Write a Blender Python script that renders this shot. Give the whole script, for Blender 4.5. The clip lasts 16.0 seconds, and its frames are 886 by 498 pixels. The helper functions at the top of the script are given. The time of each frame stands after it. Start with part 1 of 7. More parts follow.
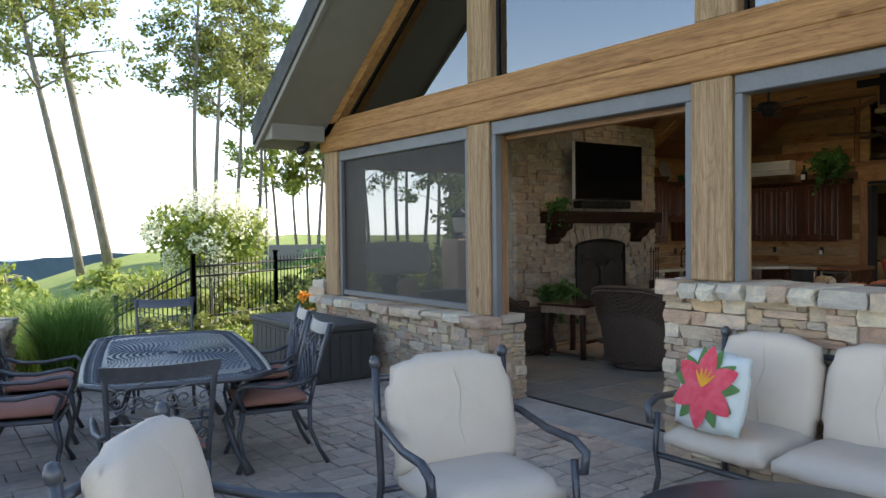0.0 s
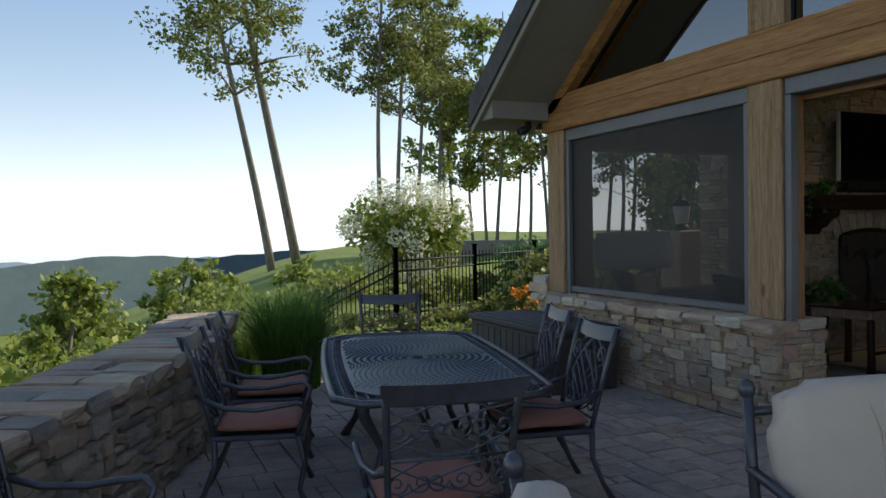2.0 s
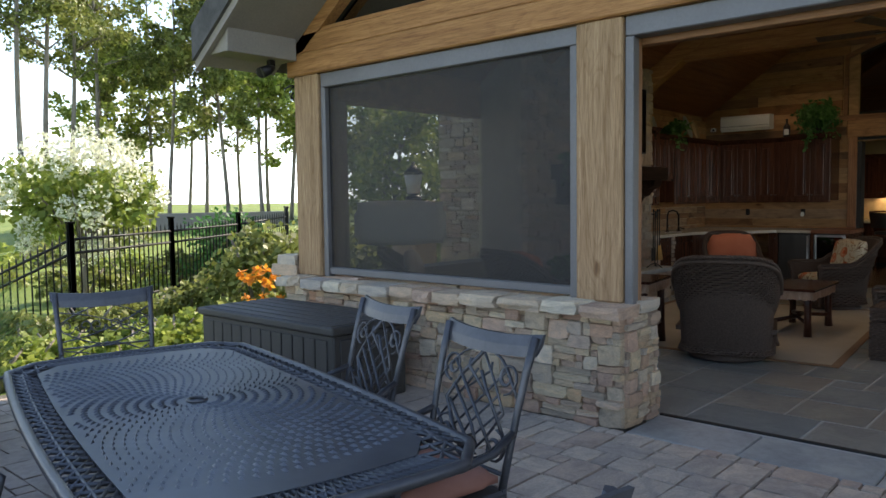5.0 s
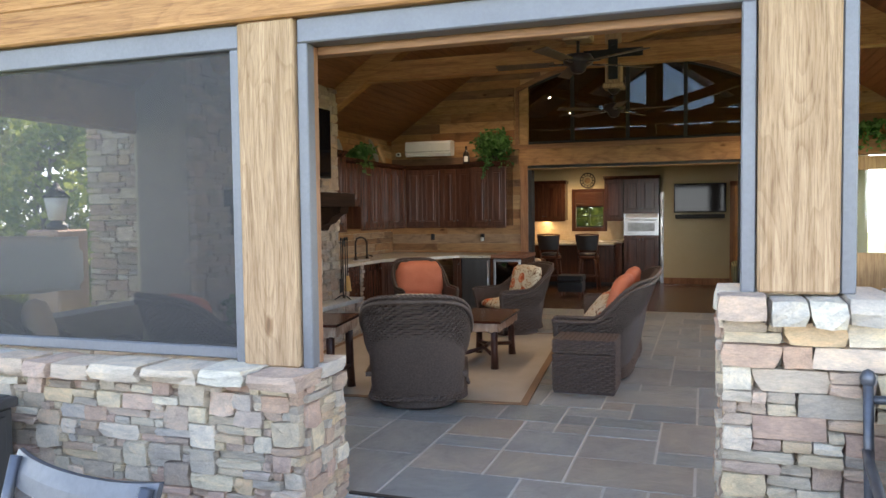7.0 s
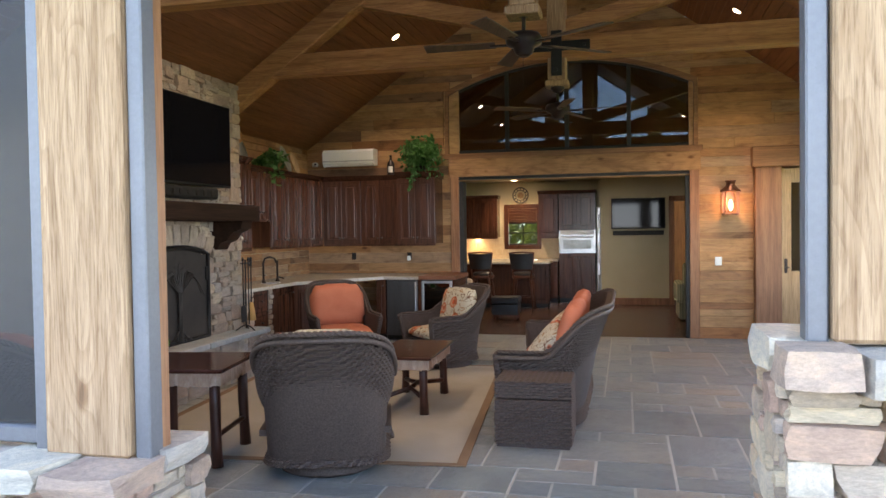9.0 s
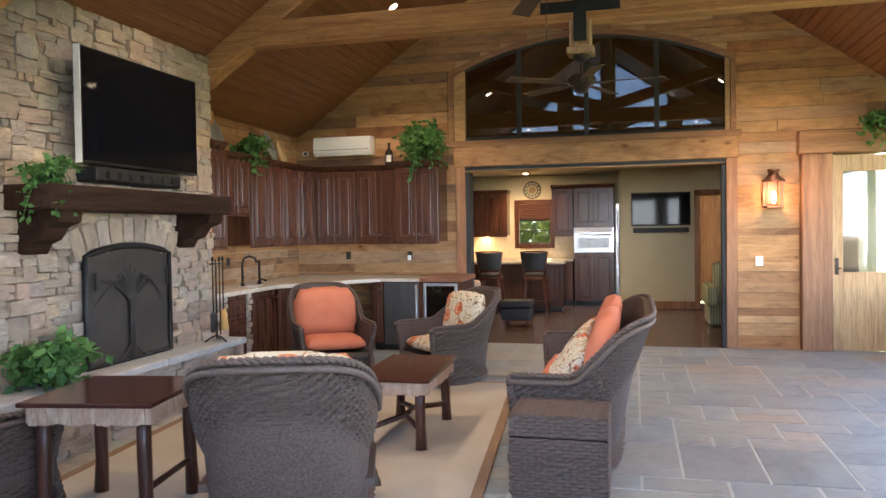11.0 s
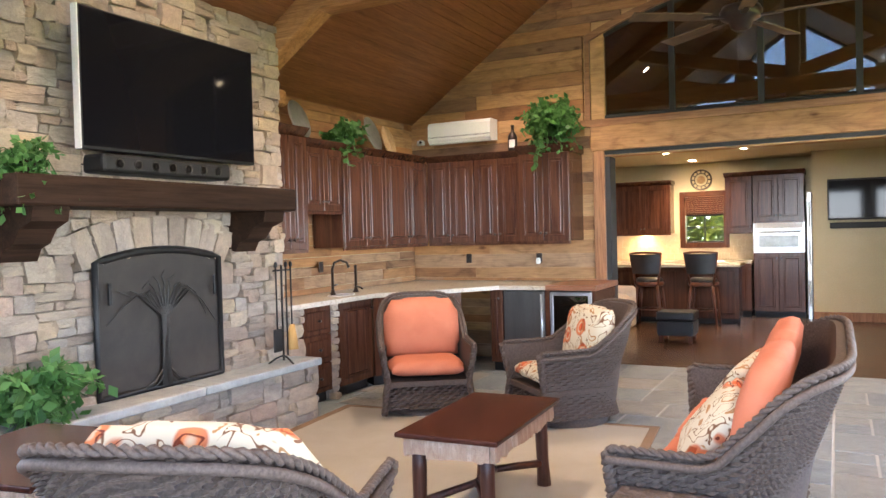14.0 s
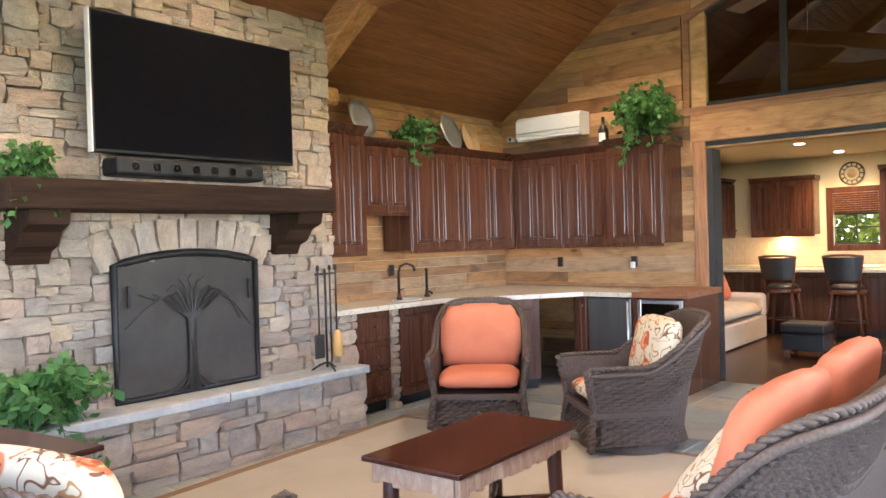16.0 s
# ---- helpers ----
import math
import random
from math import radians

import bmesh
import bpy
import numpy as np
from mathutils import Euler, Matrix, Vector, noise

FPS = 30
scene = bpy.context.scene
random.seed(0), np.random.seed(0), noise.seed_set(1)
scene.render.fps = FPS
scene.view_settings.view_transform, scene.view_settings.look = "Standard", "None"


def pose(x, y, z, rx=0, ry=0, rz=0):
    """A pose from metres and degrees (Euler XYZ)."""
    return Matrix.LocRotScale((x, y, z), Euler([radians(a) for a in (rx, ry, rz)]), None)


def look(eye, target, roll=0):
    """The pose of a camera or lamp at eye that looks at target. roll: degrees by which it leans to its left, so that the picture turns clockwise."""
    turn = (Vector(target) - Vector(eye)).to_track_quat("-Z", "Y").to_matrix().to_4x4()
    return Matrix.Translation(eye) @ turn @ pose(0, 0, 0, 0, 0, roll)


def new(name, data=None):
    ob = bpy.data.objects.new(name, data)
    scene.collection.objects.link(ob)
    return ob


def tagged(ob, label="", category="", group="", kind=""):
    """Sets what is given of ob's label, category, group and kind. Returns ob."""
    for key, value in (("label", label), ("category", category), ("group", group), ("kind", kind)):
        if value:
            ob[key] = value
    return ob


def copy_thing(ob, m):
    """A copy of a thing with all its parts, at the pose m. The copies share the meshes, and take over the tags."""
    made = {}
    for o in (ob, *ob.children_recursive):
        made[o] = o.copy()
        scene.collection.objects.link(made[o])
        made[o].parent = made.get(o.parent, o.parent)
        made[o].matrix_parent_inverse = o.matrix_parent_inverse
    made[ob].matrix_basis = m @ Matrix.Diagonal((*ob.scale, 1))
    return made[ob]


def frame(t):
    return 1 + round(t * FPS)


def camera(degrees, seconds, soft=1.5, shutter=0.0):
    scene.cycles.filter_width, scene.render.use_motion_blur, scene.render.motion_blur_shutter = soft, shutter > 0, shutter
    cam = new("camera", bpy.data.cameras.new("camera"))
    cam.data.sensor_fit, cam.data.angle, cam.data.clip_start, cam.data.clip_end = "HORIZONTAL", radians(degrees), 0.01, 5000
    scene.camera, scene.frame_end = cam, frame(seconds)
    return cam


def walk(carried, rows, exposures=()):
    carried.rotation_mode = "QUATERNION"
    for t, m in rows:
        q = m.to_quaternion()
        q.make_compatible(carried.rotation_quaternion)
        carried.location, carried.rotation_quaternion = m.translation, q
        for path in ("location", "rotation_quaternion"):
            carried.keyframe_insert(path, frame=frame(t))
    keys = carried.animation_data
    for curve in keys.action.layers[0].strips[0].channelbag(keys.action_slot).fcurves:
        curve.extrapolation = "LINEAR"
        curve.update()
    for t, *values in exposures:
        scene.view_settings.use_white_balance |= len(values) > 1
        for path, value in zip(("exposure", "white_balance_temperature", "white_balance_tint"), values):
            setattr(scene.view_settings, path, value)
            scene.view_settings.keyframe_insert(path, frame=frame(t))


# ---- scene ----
cam = camera(60.5, 16.0)
PATH = [
    (0, (-0.164, -0.746, 1.615), (1.001, 0.879, 1.566), -0.6),
    (0.5, (-0.19, -0.458, 1.595), (0.849, 1.25, 1.548), -0.6),
    (1, (-0.182, -0.114, 1.56), (0.733, 1.664, 1.517), -0.4),
    (1.5, (-0.202, 0.208, 1.538), (0.622, 2.03, 1.494), -0.7),
    (2, (-0.262, 0.544, 1.532), (0.527, 2.381, 1.482), -1.0),
    (2.5, (-0.249, 0.926, 1.507), (0.544, 2.761, 1.447), -0.9),
    (3, (-0.217, 1.301, 1.481), (0.63, 3.112, 1.407), -1.0),
    (5.3, (0.039, 2.494, 1.502), (1.62, 3.712, 1.367), -0.6),
    (5.5, (0.11, 2.543, 1.521), (1.748, 3.683, 1.386), -0.5),
    (6, (0.318, 2.619, 1.573), (2.069, 3.578, 1.441), -0.4),
    (6.5, (0.553, 2.678, 1.591), (2.385, 3.472, 1.478), -0.7),
    (7, (0.841, 2.784, 1.613), (2.73, 3.435, 1.517), -0.7),
    (7.5, (1.139, 2.853, 1.6), (3.057, 3.416, 1.527), -0.6),
    (8, (1.473, 2.903, 1.595), (3.401, 3.43, 1.534), -0.6),
    (8.5, (1.776, 3.012, 1.583), (3.715, 3.501, 1.532), -0.7),
    (9, (2.069, 3.125, 1.578), (4.013, 3.593, 1.528), -0.8),
    (11.5, (3.539, 3.392, 1.519), (5.473, 3.899, 1.47), -0.9),
    (12, (3.819, 3.415, 1.516), (5.739, 3.973, 1.467), -1.1),
    (12.5, (4.105, 3.42, 1.503), (6.002, 4.053, 1.457), -1.2),
    (13, (4.397, 3.362, 1.512), (6.258, 4.093, 1.464), -1.2),
    (13.5, (4.685, 3.312, 1.504), (6.504, 4.142, 1.461), -1.3),
    (14, (4.949, 3.288, 1.496), (6.724, 4.209, 1.456), -1.5),
    (14.5, (5.211, 3.178, 1.495), (6.927, 4.203, 1.458), -1.6),
    (15, (5.452, 3.062, 1.489), (7.109, 4.182, 1.455), -1.5),
    (15.5, (5.659, 2.971, 1.486), (7.262, 4.167, 1.455), -1.6),
    (16, (5.804, 2.783, 1.465), (7.344, 4.06, 1.444), -1.7),
]
EXPOSURE = [(0, 1.78, 7250, 11), (1.0, 0.95, 7100, 10), (2.0, 0.40, 7100, 10), (3.0, 0.34, 7100, 10), (5.5, 2.15, 7350, 12), (6.5, 3.1, 7250, 14), (8.0, 3.35, 7050, 15), (9.0, 3.52, 6850, 15), (11.5, 4.42, 6700, 16), (16, 4.88, 6700, 16)]
walk(cam, [(t, look(eye, target, roll)) for t, eye, target, roll in PATH], EXPOSURE)

# ---- light ----
SUN_AZ, SUN_EL = radians(6), radians(37)
world = bpy.data.worlds.new("world")
scene.world = world
world.use_nodes = True
wn = world.node_tree
bg = wn.nodes["Background"]
sky = wn.nodes.new("ShaderNodeTexSky")
sky.sky_type, sky.sun_disc = "NISHITA", False
sky.sun_elevation, sky.sun_rotation = SUN_EL, radians(90) - SUN_AZ
sky.altitude = 900
sky.air_density, sky.dust_density, sky.ozone_density = 1.0, 0.25, 1.6
# pale bluish haze towards the horizon, as bright as the sky there
bw = wn.nodes.new("ShaderNodeRGBToBW")
tint = wn.nodes.new("ShaderNodeMix")
tint.data_type, tint.blend_type = "RGBA", "MULTIPLY"
tint.inputs[0].default_value = 1.0
tint.inputs[7].default_value = (0.84, 1.0, 1.2, 1)
wtc = wn.nodes.new("ShaderNodeTexCoord")
wsep = wn.nodes.new("ShaderNodeSeparateXYZ")
wramp = wn.nodes.new("ShaderNodeMapRange")
wramp.inputs[1].default_value, wramp.inputs[2].default_value, wramp.inputs[3].default_value, wramp.inputs[4].default_value = 0.0, 0.32, 0.8, 0.0
wmix = wn.nodes.new("ShaderNodeMix")
wmix.data_type = "RGBA"
wn.links.new(sky.outputs[0], bw.inputs[0])
wn.links.new(bw.outputs[0], tint.inputs[6])
wn.links.new(wtc.outputs["Generated"], wsep.inputs[0])
wn.links.new(wsep.outputs[2], wramp.inputs[0])
wn.links.new(wramp.outputs[0], wmix.inputs[0])
wn.links.new(sky.outputs[0], wmix.inputs[6])
wn.links.new(tint.outputs[2], wmix.inputs[7])
wn.links.new(wmix.outputs[2], bg.inputs[0])
bg.inputs[1].default_value = 0.15
sun = new("sun", bpy.data.lights.new("sun", "SUN"))
sun.data.energy, sun.data.angle, sun.data.color = 3.6, radians(0.6), (1.0, 0.93, 0.82)
sun_way = Vector((math.cos(SUN_EL) * math.cos(SUN_AZ), math.cos(SUN_EL) * math.sin(SUN_AZ), math.sin(SUN_EL)))
sun.matrix_world = look(sun_way * 60, (0, 0, 0))


# ---- materials ----
def material(name, rough=0.6, metal=0.0, spec=0.4):
    m = bpy.data.materials.new(name)
    m.use_nodes = True
    b = m.node_tree.nodes["Principled BSDF"]
    b.inputs["Roughness"].default_value, b.inputs["Metallic"].default_value = rough, metal
    b.inputs["Specular IOR Level"].default_value = spec
    return m, m.node_tree, b


def node(nt, kind, **kw):
    n = nt.nodes.new(kind)
    for k, v in kw.items():
        n.inputs[k].default_value = v
    return n


def coords(nt, scale=(1, 1, 1), space="Object", rnd=False):
    """Texture coordinates in metres; with rnd every object has its own shift."""
    tc = nt.nodes.new("ShaderNodeTexCoord")
    mp = nt.nodes.new("ShaderNodeMapping")
    mp.inputs["Scale"].default_value = scale
    nt.links.new(tc.outputs[space], mp.inputs["Vector"])
    if rnd:
        oi = nt.nodes.new("ShaderNodeObjectInfo")
        mul = nt.nodes.new("ShaderNodeMath")
        mul.operation = "MULTIPLY"
        mul.inputs[1].default_value = 37.0
        nt.links.new(oi.outputs["Random"], mul.inputs[0])
        nt.links.new(mul.outputs[0], mp.inputs["Location"])
    return mp.outputs[0]


def noisef(nt, vec, scale, detail=4.0, rough=0.6, dist=0.0):
    n = nt.nodes.new("ShaderNodeTexNoise")
    n.inputs["Scale"].default_value, n.inputs["Detail"].default_value = scale, detail
    n.inputs["Roughness"].default_value, n.inputs["Distortion"].default_value = rough, dist
    nt.links.new(vec, n.inputs["Vector"])
    return n.outputs["Fac"]


def ramp(nt, fac, stops):
    r = nt.nodes.new("ShaderNodeValToRGB")
    el = r.color_ramp.elements
    while len(el) < len(stops):
        el.new(0.5)
    for e, (p, c) in zip(el, stops):
        e.position, e.color = p, (*c, 1)
    nt.links.new(fac, r.inputs[0])
    return r.outputs[0]


def mix(nt, fac, a, b, mode="MIX"):
    m = nt.nodes.new("ShaderNodeMix")
    m.data_type, m.blend_type = "RGBA", mode
    for sock, v in ((m.inputs[0], fac), (m.inputs[6], a), (m.inputs[7], b)):
        if isinstance(v, (int, float)):
            sock.default_value = v
        elif isinstance(v, tuple):
            sock.default_value = (*v, 1)
        else:
            nt.links.new(v, sock)
    return m.outputs[2]


def bump(nt, b, height, strength=0.3, dist=0.01):
    n = nt.nodes.new("ShaderNodeBump")
    n.inputs["Strength"].default_value, n.inputs["Distance"].default_value = strength, dist
    nt.links.new(height, n.inputs["Height"])
    nt.links.new(n.outputs[0], b.inputs["Normal"])


def varied(name, cols, scale=6.0, rough=0.6, metal=0.0, grain=60.0, relief=0.2, stretch=(1, 1, 1), rnd=False, space="Object", dist=0.004):
    """A surface in two to four tones: broad patches, fine grain and relief."""
    m, nt, b = material(name, rough, metal)
    v = coords(nt, stretch, space, rnd)
    broad = noisef(nt, v, scale, 5, 0.6, 0.4)
    n = len(cols)
    col = ramp(nt, broad, [(0.28 + 0.44 * i / max(1, n - 1), c) for i, c in enumerate(cols)])
    fine = noisef(nt, v, grain, 4, 0.7)
    col = mix(nt, 0.35, col, ramp(nt, fine, [(0.3, (0.55,) * 3), (0.7, (1.0,) * 3)]), "MULTIPLY")
    nt.links.new(col, b.inputs["Base Color"])
    if relief:
        bump(nt, b, fine, relief, dist)
    return m


def wood(name, dark, light, axis=0, ring=9.0, rough=0.55, rnd=True, knots=True, relief=0.25, pieces=None, spec=0.3, figure=0.0):
    """Wood with grain along one axis; pieces: tones between which single boards vary."""
    m, nt, b = material(name, rough, 0.0, spec)
    s = [1.0, 1.0, 1.0]
    s[axis] = 0.05
    v = coords(nt, tuple(s), "Object", rnd)
    w = nt.nodes.new("ShaderNodeTexNoise")
    w.inputs["Scale"].default_value, w.inputs["Detail"].default_value = ring * 2.2, 6
    w.inputs["Distortion"].default_value = 1.2
    nt.links.new(v, w.inputs["Vector"])
    col = ramp(nt, w.outputs["Fac"], [(0.3, dark), (0.5, tuple((p + q) / 2 for p, q in zip(dark, light))), (0.68, light)])
    fine = noisef(nt, v, ring * 14, 3, 0.7, 0.3)
    if figure:
        # flat-sawn figure: growth rings drawn out into long arches
        s3 = [1.0, 1.0, 1.0]
        s3[axis] = 0.16
        broad = noisef(nt, coords(nt, tuple(s3), "Object", rnd), 5.0, 1.2, 0.4, 0.4)
        rings = nt.nodes.new("ShaderNodeMath")
        rings.operation = "MULTIPLY"
        rings.inputs[1].default_value = 15.0
        nt.links.new(broad, rings.inputs[0])
        saw = nt.nodes.new("ShaderNodeMath")
        saw.operation = "FRACT"
        nt.links.new(rings.outputs[0], saw.inputs[0])
        late = ramp(nt, saw.outputs[0], [(0.0, (1.06, 1.05, 1.02)), (0.6, (1, 0.98, 0.95)), (0.84, (0.66, 0.55, 0.44)), (0.95, (0.50, 0.40, 0.30)), (1.0, (1.06, 1.05, 1.02))])
        col = mix(nt, figure, col, late, "MULTIPLY")
    col = mix(nt, 0.6, col, ramp(nt, fine, [(0.34, (0.45, 0.40, 0.36)), (0.56, (1, 1, 1))]), "MULTIPLY")
    if knots:
        s2 = [1.0, 1.0, 1.0]
        s2[axis] = 0.45
        vk = nt.nodes.new("ShaderNodeTexVoronoi")
        vk.inputs["Scale"].default_value = 3.1
        nt.links.new(coords(nt, tuple(s2), "Object", rnd), vk.inputs["Vector"])
        k = ramp(nt, vk.outputs["Distance"], [(0.0, (0.32, 0.24, 0.18)), (0.05, (0.55, 0.45, 0.36)), (0.1, (1, 1, 1))])
        col = mix(nt, 0.8, col, k, "MULTIPLY")
    if pieces:
        oi = nt.nodes.new("ShaderNodeObjectInfo")
        tint = ramp(nt, oi.outputs["Random"], [(i / max(1, len(pieces) - 1), c) for i, c in enumerate(pieces)])
        col = mix(nt, 1.0, col, tint, "MULTIPLY")
    nt.links.new(col, b.inputs["Base Color"])
    bump(nt, b, fine, relief, 0.004)
    return m


def stone_mat(name, tones, rough=0.85, craggy=0.8):
    """Rubble stone: every stone its own tone, with mottling, lichen and a rough face."""
    m, nt, b = material(name, rough)
    oi = nt.nodes.new("ShaderNodeObjectInfo")
    v = coords(nt, (1, 1, 1), "Object", True)
    tone = ramp(nt, oi.outputs["Random"], [(i / (len(tones) - 1), c) for i, c in enumerate(tones)])
    patch = noisef(nt, v, 1.7, 6, 0.65, 0.6)
    col = mix(nt, 0.7, tone, ramp(nt, patch, [(0.3, (0.68, 0.64, 0.62)), (0.5, (1.05, 1.0, 0.94)), (0.7, (1.4, 1.28, 1.1))]), "MULTIPLY")
    fine = noisef(nt, v, 14, 6, 0.75)
    col = mix(nt, 0.5, col, ramp(nt, fine, [(0.3, (0.62, 0.62, 0.62)), (0.65, (1.2, 1.2, 1.2))]), "MULTIPLY")
    nt.links.new(col, b.inputs["Base Color"])
    bump(nt, b, noisef(nt, v, 5.5, 10, 0.74, 0.3), craggy, 0.045)
    return m


def glass_mat(name, tint=(0.9, 0.95, 0.95), rough=0.0, clear=0.9, ior=1.5):
    """Thin pane: mostly clear, with a Fresnel share of mirror."""
    m = bpy.data.materials.new(name)
    m.use_nodes = True
    nt = m.node_tree
    nt.nodes.remove(nt.nodes["Principled BSDF"])
    tr = node(nt, "ShaderNodeBsdfTransparent", Color=(*[clear * c for c in tint], 1))
    gl = node(nt, "ShaderNodeBsdfGlossy", Roughness=rough)
    fr = node(nt, "ShaderNodeFresnel", IOR=ior)
    mx = nt.nodes.new("ShaderNodeMixShader")
    nt.links.new(fr.outputs[0], mx.inputs[0])
    nt.links.new(tr.outputs[0], mx.inputs[1])
    nt.links.new(gl.outputs[0], mx.inputs[2])
    nt.links.new(mx.outputs[0], nt.nodes["Material Output"].inputs[0])
    return m


def glow(name, col, strength):
    m, nt, b = material(name, 0.4)
    b.inputs["Base Color"].default_value = (*col, 1)
    b.inputs["Emission Color"].default_value = (*col, 1)
    b.inputs["Emission Strength"].default_value = strength
    return m


WARM = [(0.66, 0.47, 0.29), (0.46, 0.385, 0.31), (0.74, 0.60, 0.41), (0.37, 0.285, 0.22), (0.63, 0.42, 0.32), (0.79, 0.69, 0.53), (0.57, 0.445, 0.335), (0.52, 0.34, 0.26), (0.70, 0.53, 0.33), (0.53, 0.46, 0.39), (0.62, 0.37, 0.24)]
M_STONE = stone_mat("rubble_stone", WARM)
M_STONE_IN = stone_mat("fireplace_stone", [(0.43, 0.345, 0.265), (0.35, 0.31, 0.28), (0.48, 0.40, 0.31), (0.29, 0.235, 0.195), (0.42, 0.32, 0.26), (0.40, 0.36, 0.32), (0.36, 0.28, 0.23), (0.46, 0.36, 0.255), (0.32, 0.29, 0.27)])
M_STONE_GREY = stone_mat("garden_wall_stone", [(0.42, 0.35, 0.28), (0.54, 0.44, 0.33), (0.30, 0.26, 0.23), (0.50, 0.36, 0.25), (0.44, 0.39, 0.34), (0.26, 0.225, 0.20)])
M_CAP = stone_mat("cap_stone", [(0.66, 0.58, 0.46), (0.50, 0.45, 0.40), (0.74, 0.66, 0.52), (0.60, 0.46, 0.34), (0.56, 0.40, 0.31)])
M_MORTAR = varied("mortar", [(0.23, 0.19, 0.15), (0.33, 0.28, 0.225)], 9, 0.95)
M_SLATE = stone_mat("slate", [(0.16, 0.195, 0.205), (0.225, 0.25, 0.255), (0.135, 0.165, 0.18), (0.235, 0.24, 0.225), (0.185, 0.22, 0.235), (0.25, 0.225, 0.19), (0.20, 0.225, 0.22)], 0.36, 0.35)
M_GROUT = varied("grout", [(0.42, 0.42, 0.40), (0.52, 0.51, 0.48)], 8, 0.9)
M_BLUESTONE = stone_mat("bluestone", [(0.27, 0.30, 0.31), (0.33, 0.34, 0.34)], 0.6, 0.3)
M_PAVER = stone_mat("paver", [(0.44, 0.375, 0.32), (0.50, 0.43, 0.365), (0.37, 0.325, 0.29), (0.44, 0.345, 0.285)], 0.85, 0.4)
M_SAND = varied("joint_sand", [(0.08, 0.07, 0.06), (0.12, 0.11, 0.09)], 12, 0.95)
M_CEDAR_Z = wood("cedar_post", (0.25, 0.15, 0.078), (0.41, 0.27, 0.155), 2, 11, 0.8, figure=0.30, relief=0.6)
M_CEDAR_Y = wood("cedar_beam", (0.27, 0.125, 0.045), (0.45, 0.225, 0.085), 1, 7, 0.68, figure=0.22, relief=0.4)
M_TRUSS = wood("truss_timber", (0.23, 0.12, 0.055), (0.36, 0.20, 0.10), 0, 6, 0.6)
def barn_mat(name, axis, tones):
    """Reclaimed boards: each its own tone, with soft blotches, long grain, knots and dark nail stains."""
    m, nt, b = material(name, 0.7, 0.0, 0.25)
    geo = nt.nodes.new("ShaderNodeNewGeometry")
    oi = nt.nodes.new("ShaderNodeObjectInfo")

    def along(f):
        mp = nt.nodes.new("ShaderNodeMapping")
        sc = [1.0, 1.0, 1.0]
        sc[axis] = f
        mp.inputs["Scale"].default_value = sc
        nt.links.new(geo.outputs["Position"], mp.inputs["Vector"])
        mul = nt.nodes.new("ShaderNodeMath")
        mul.operation = "MULTIPLY"
        mul.inputs[1].default_value = 53.0
        nt.links.new(oi.outputs["Random"], mul.inputs[0])
        nt.links.new(mul.outputs[0], mp.inputs["Location"])
        return mp.outputs[0]

    col = ramp(nt, oi.outputs["Random"], [(i / (len(tones) - 1), c) for i, c in enumerate(tones)])
    blot = noisef(nt, along(0.35), 7, 5, 0.65, 0.8)
    col = mix(nt, 0.9, col, ramp(nt, blot, [(0.28, (0.50, 0.44, 0.40)), (0.46, (0.95, 0.92, 0.88)), (0.70, (1.3, 1.24, 1.12))]), "MULTIPLY")
    grain = noisef(nt, along(0.05), 70, 5, 0.65, 0.6)
    col = mix(nt, 0.55, col, ramp(nt, grain, [(0.30, (0.55, 0.48, 0.42)), (0.60, (1.08, 1.06, 1.02))]), "MULTIPLY")
    vk = nt.nodes.new("ShaderNodeTexVoronoi")
    vk.inputs["Scale"].default_value = 4.2
    nt.links.new(along(0.5), vk.inputs["Vector"])
    col = mix(nt, 0.85, col, ramp(nt, vk.outputs["Distance"], [(0.0, (0.16, 0.11, 0.08)), (0.05, (0.40, 0.30, 0.22)), (0.12, (1, 1, 1))]), "MULTIPLY")
    nt.links.new(col, b.inputs["Base Color"])
    bump(nt, b, grain, 0.5, 0.004)
    return m


BARN = [(0.33, 0.165, 0.072), (0.42, 0.245, 0.118), (0.24, 0.115, 0.052), (0.46, 0.29, 0.15), (0.31, 0.14, 0.056), (0.34, 0.23, 0.15), (0.40, 0.205, 0.083), (0.20, 0.115, 0.068), (0.43, 0.25, 0.12)]
M_BARN = barn_mat("barn_board", 1, BARN)
M_BARN_X = barn_mat("barn_board_side", 0, BARN)
M_CEIL = wood("ceiling_board", (0.165, 0.062, 0.026), (0.245, 0.097, 0.042), 0, 7, 0.45, False, False)
M_CHERRY = wood("cherry_cabinet", (0.045, 0.017, 0.010), (0.105, 0.040, 0.022), 2, 7, 0.22, True, False, 0.1)
M_MANTEL = wood("mantel_timber", (0.014, 0.007, 0.004), (0.036, 0.018, 0.011), 0, 5, 0.75, spec=0.12)
M_TRIM = wood("trim_wood", (0.21, 0.092, 0.042), (0.33, 0.16, 0.075), 2, 6, 0.5)
M_TRIM_Y = wood("trim_wood_level", (0.19, 0.088, 0.04), (0.30, 0.15, 0.07), 1, 6, 0.5)
M_OAK = wood("oak_floor", (0.05, 0.022, 0.012), (0.10, 0.046, 0.026), 1, 6, 0.25)
M_FRAME = varied("grey_metal_frame", [(0.125, 0.121, 0.125), (0.15, 0.146, 0.15)], 3, 0.45, 0.2, relief=0.03)
M_FRAME_DK = varied("dark_metal_frame", [(0.012, 0.012, 0.012), (0.020, 0.019, 0.018)], 3, 0.6, 0.0, relief=0.03)
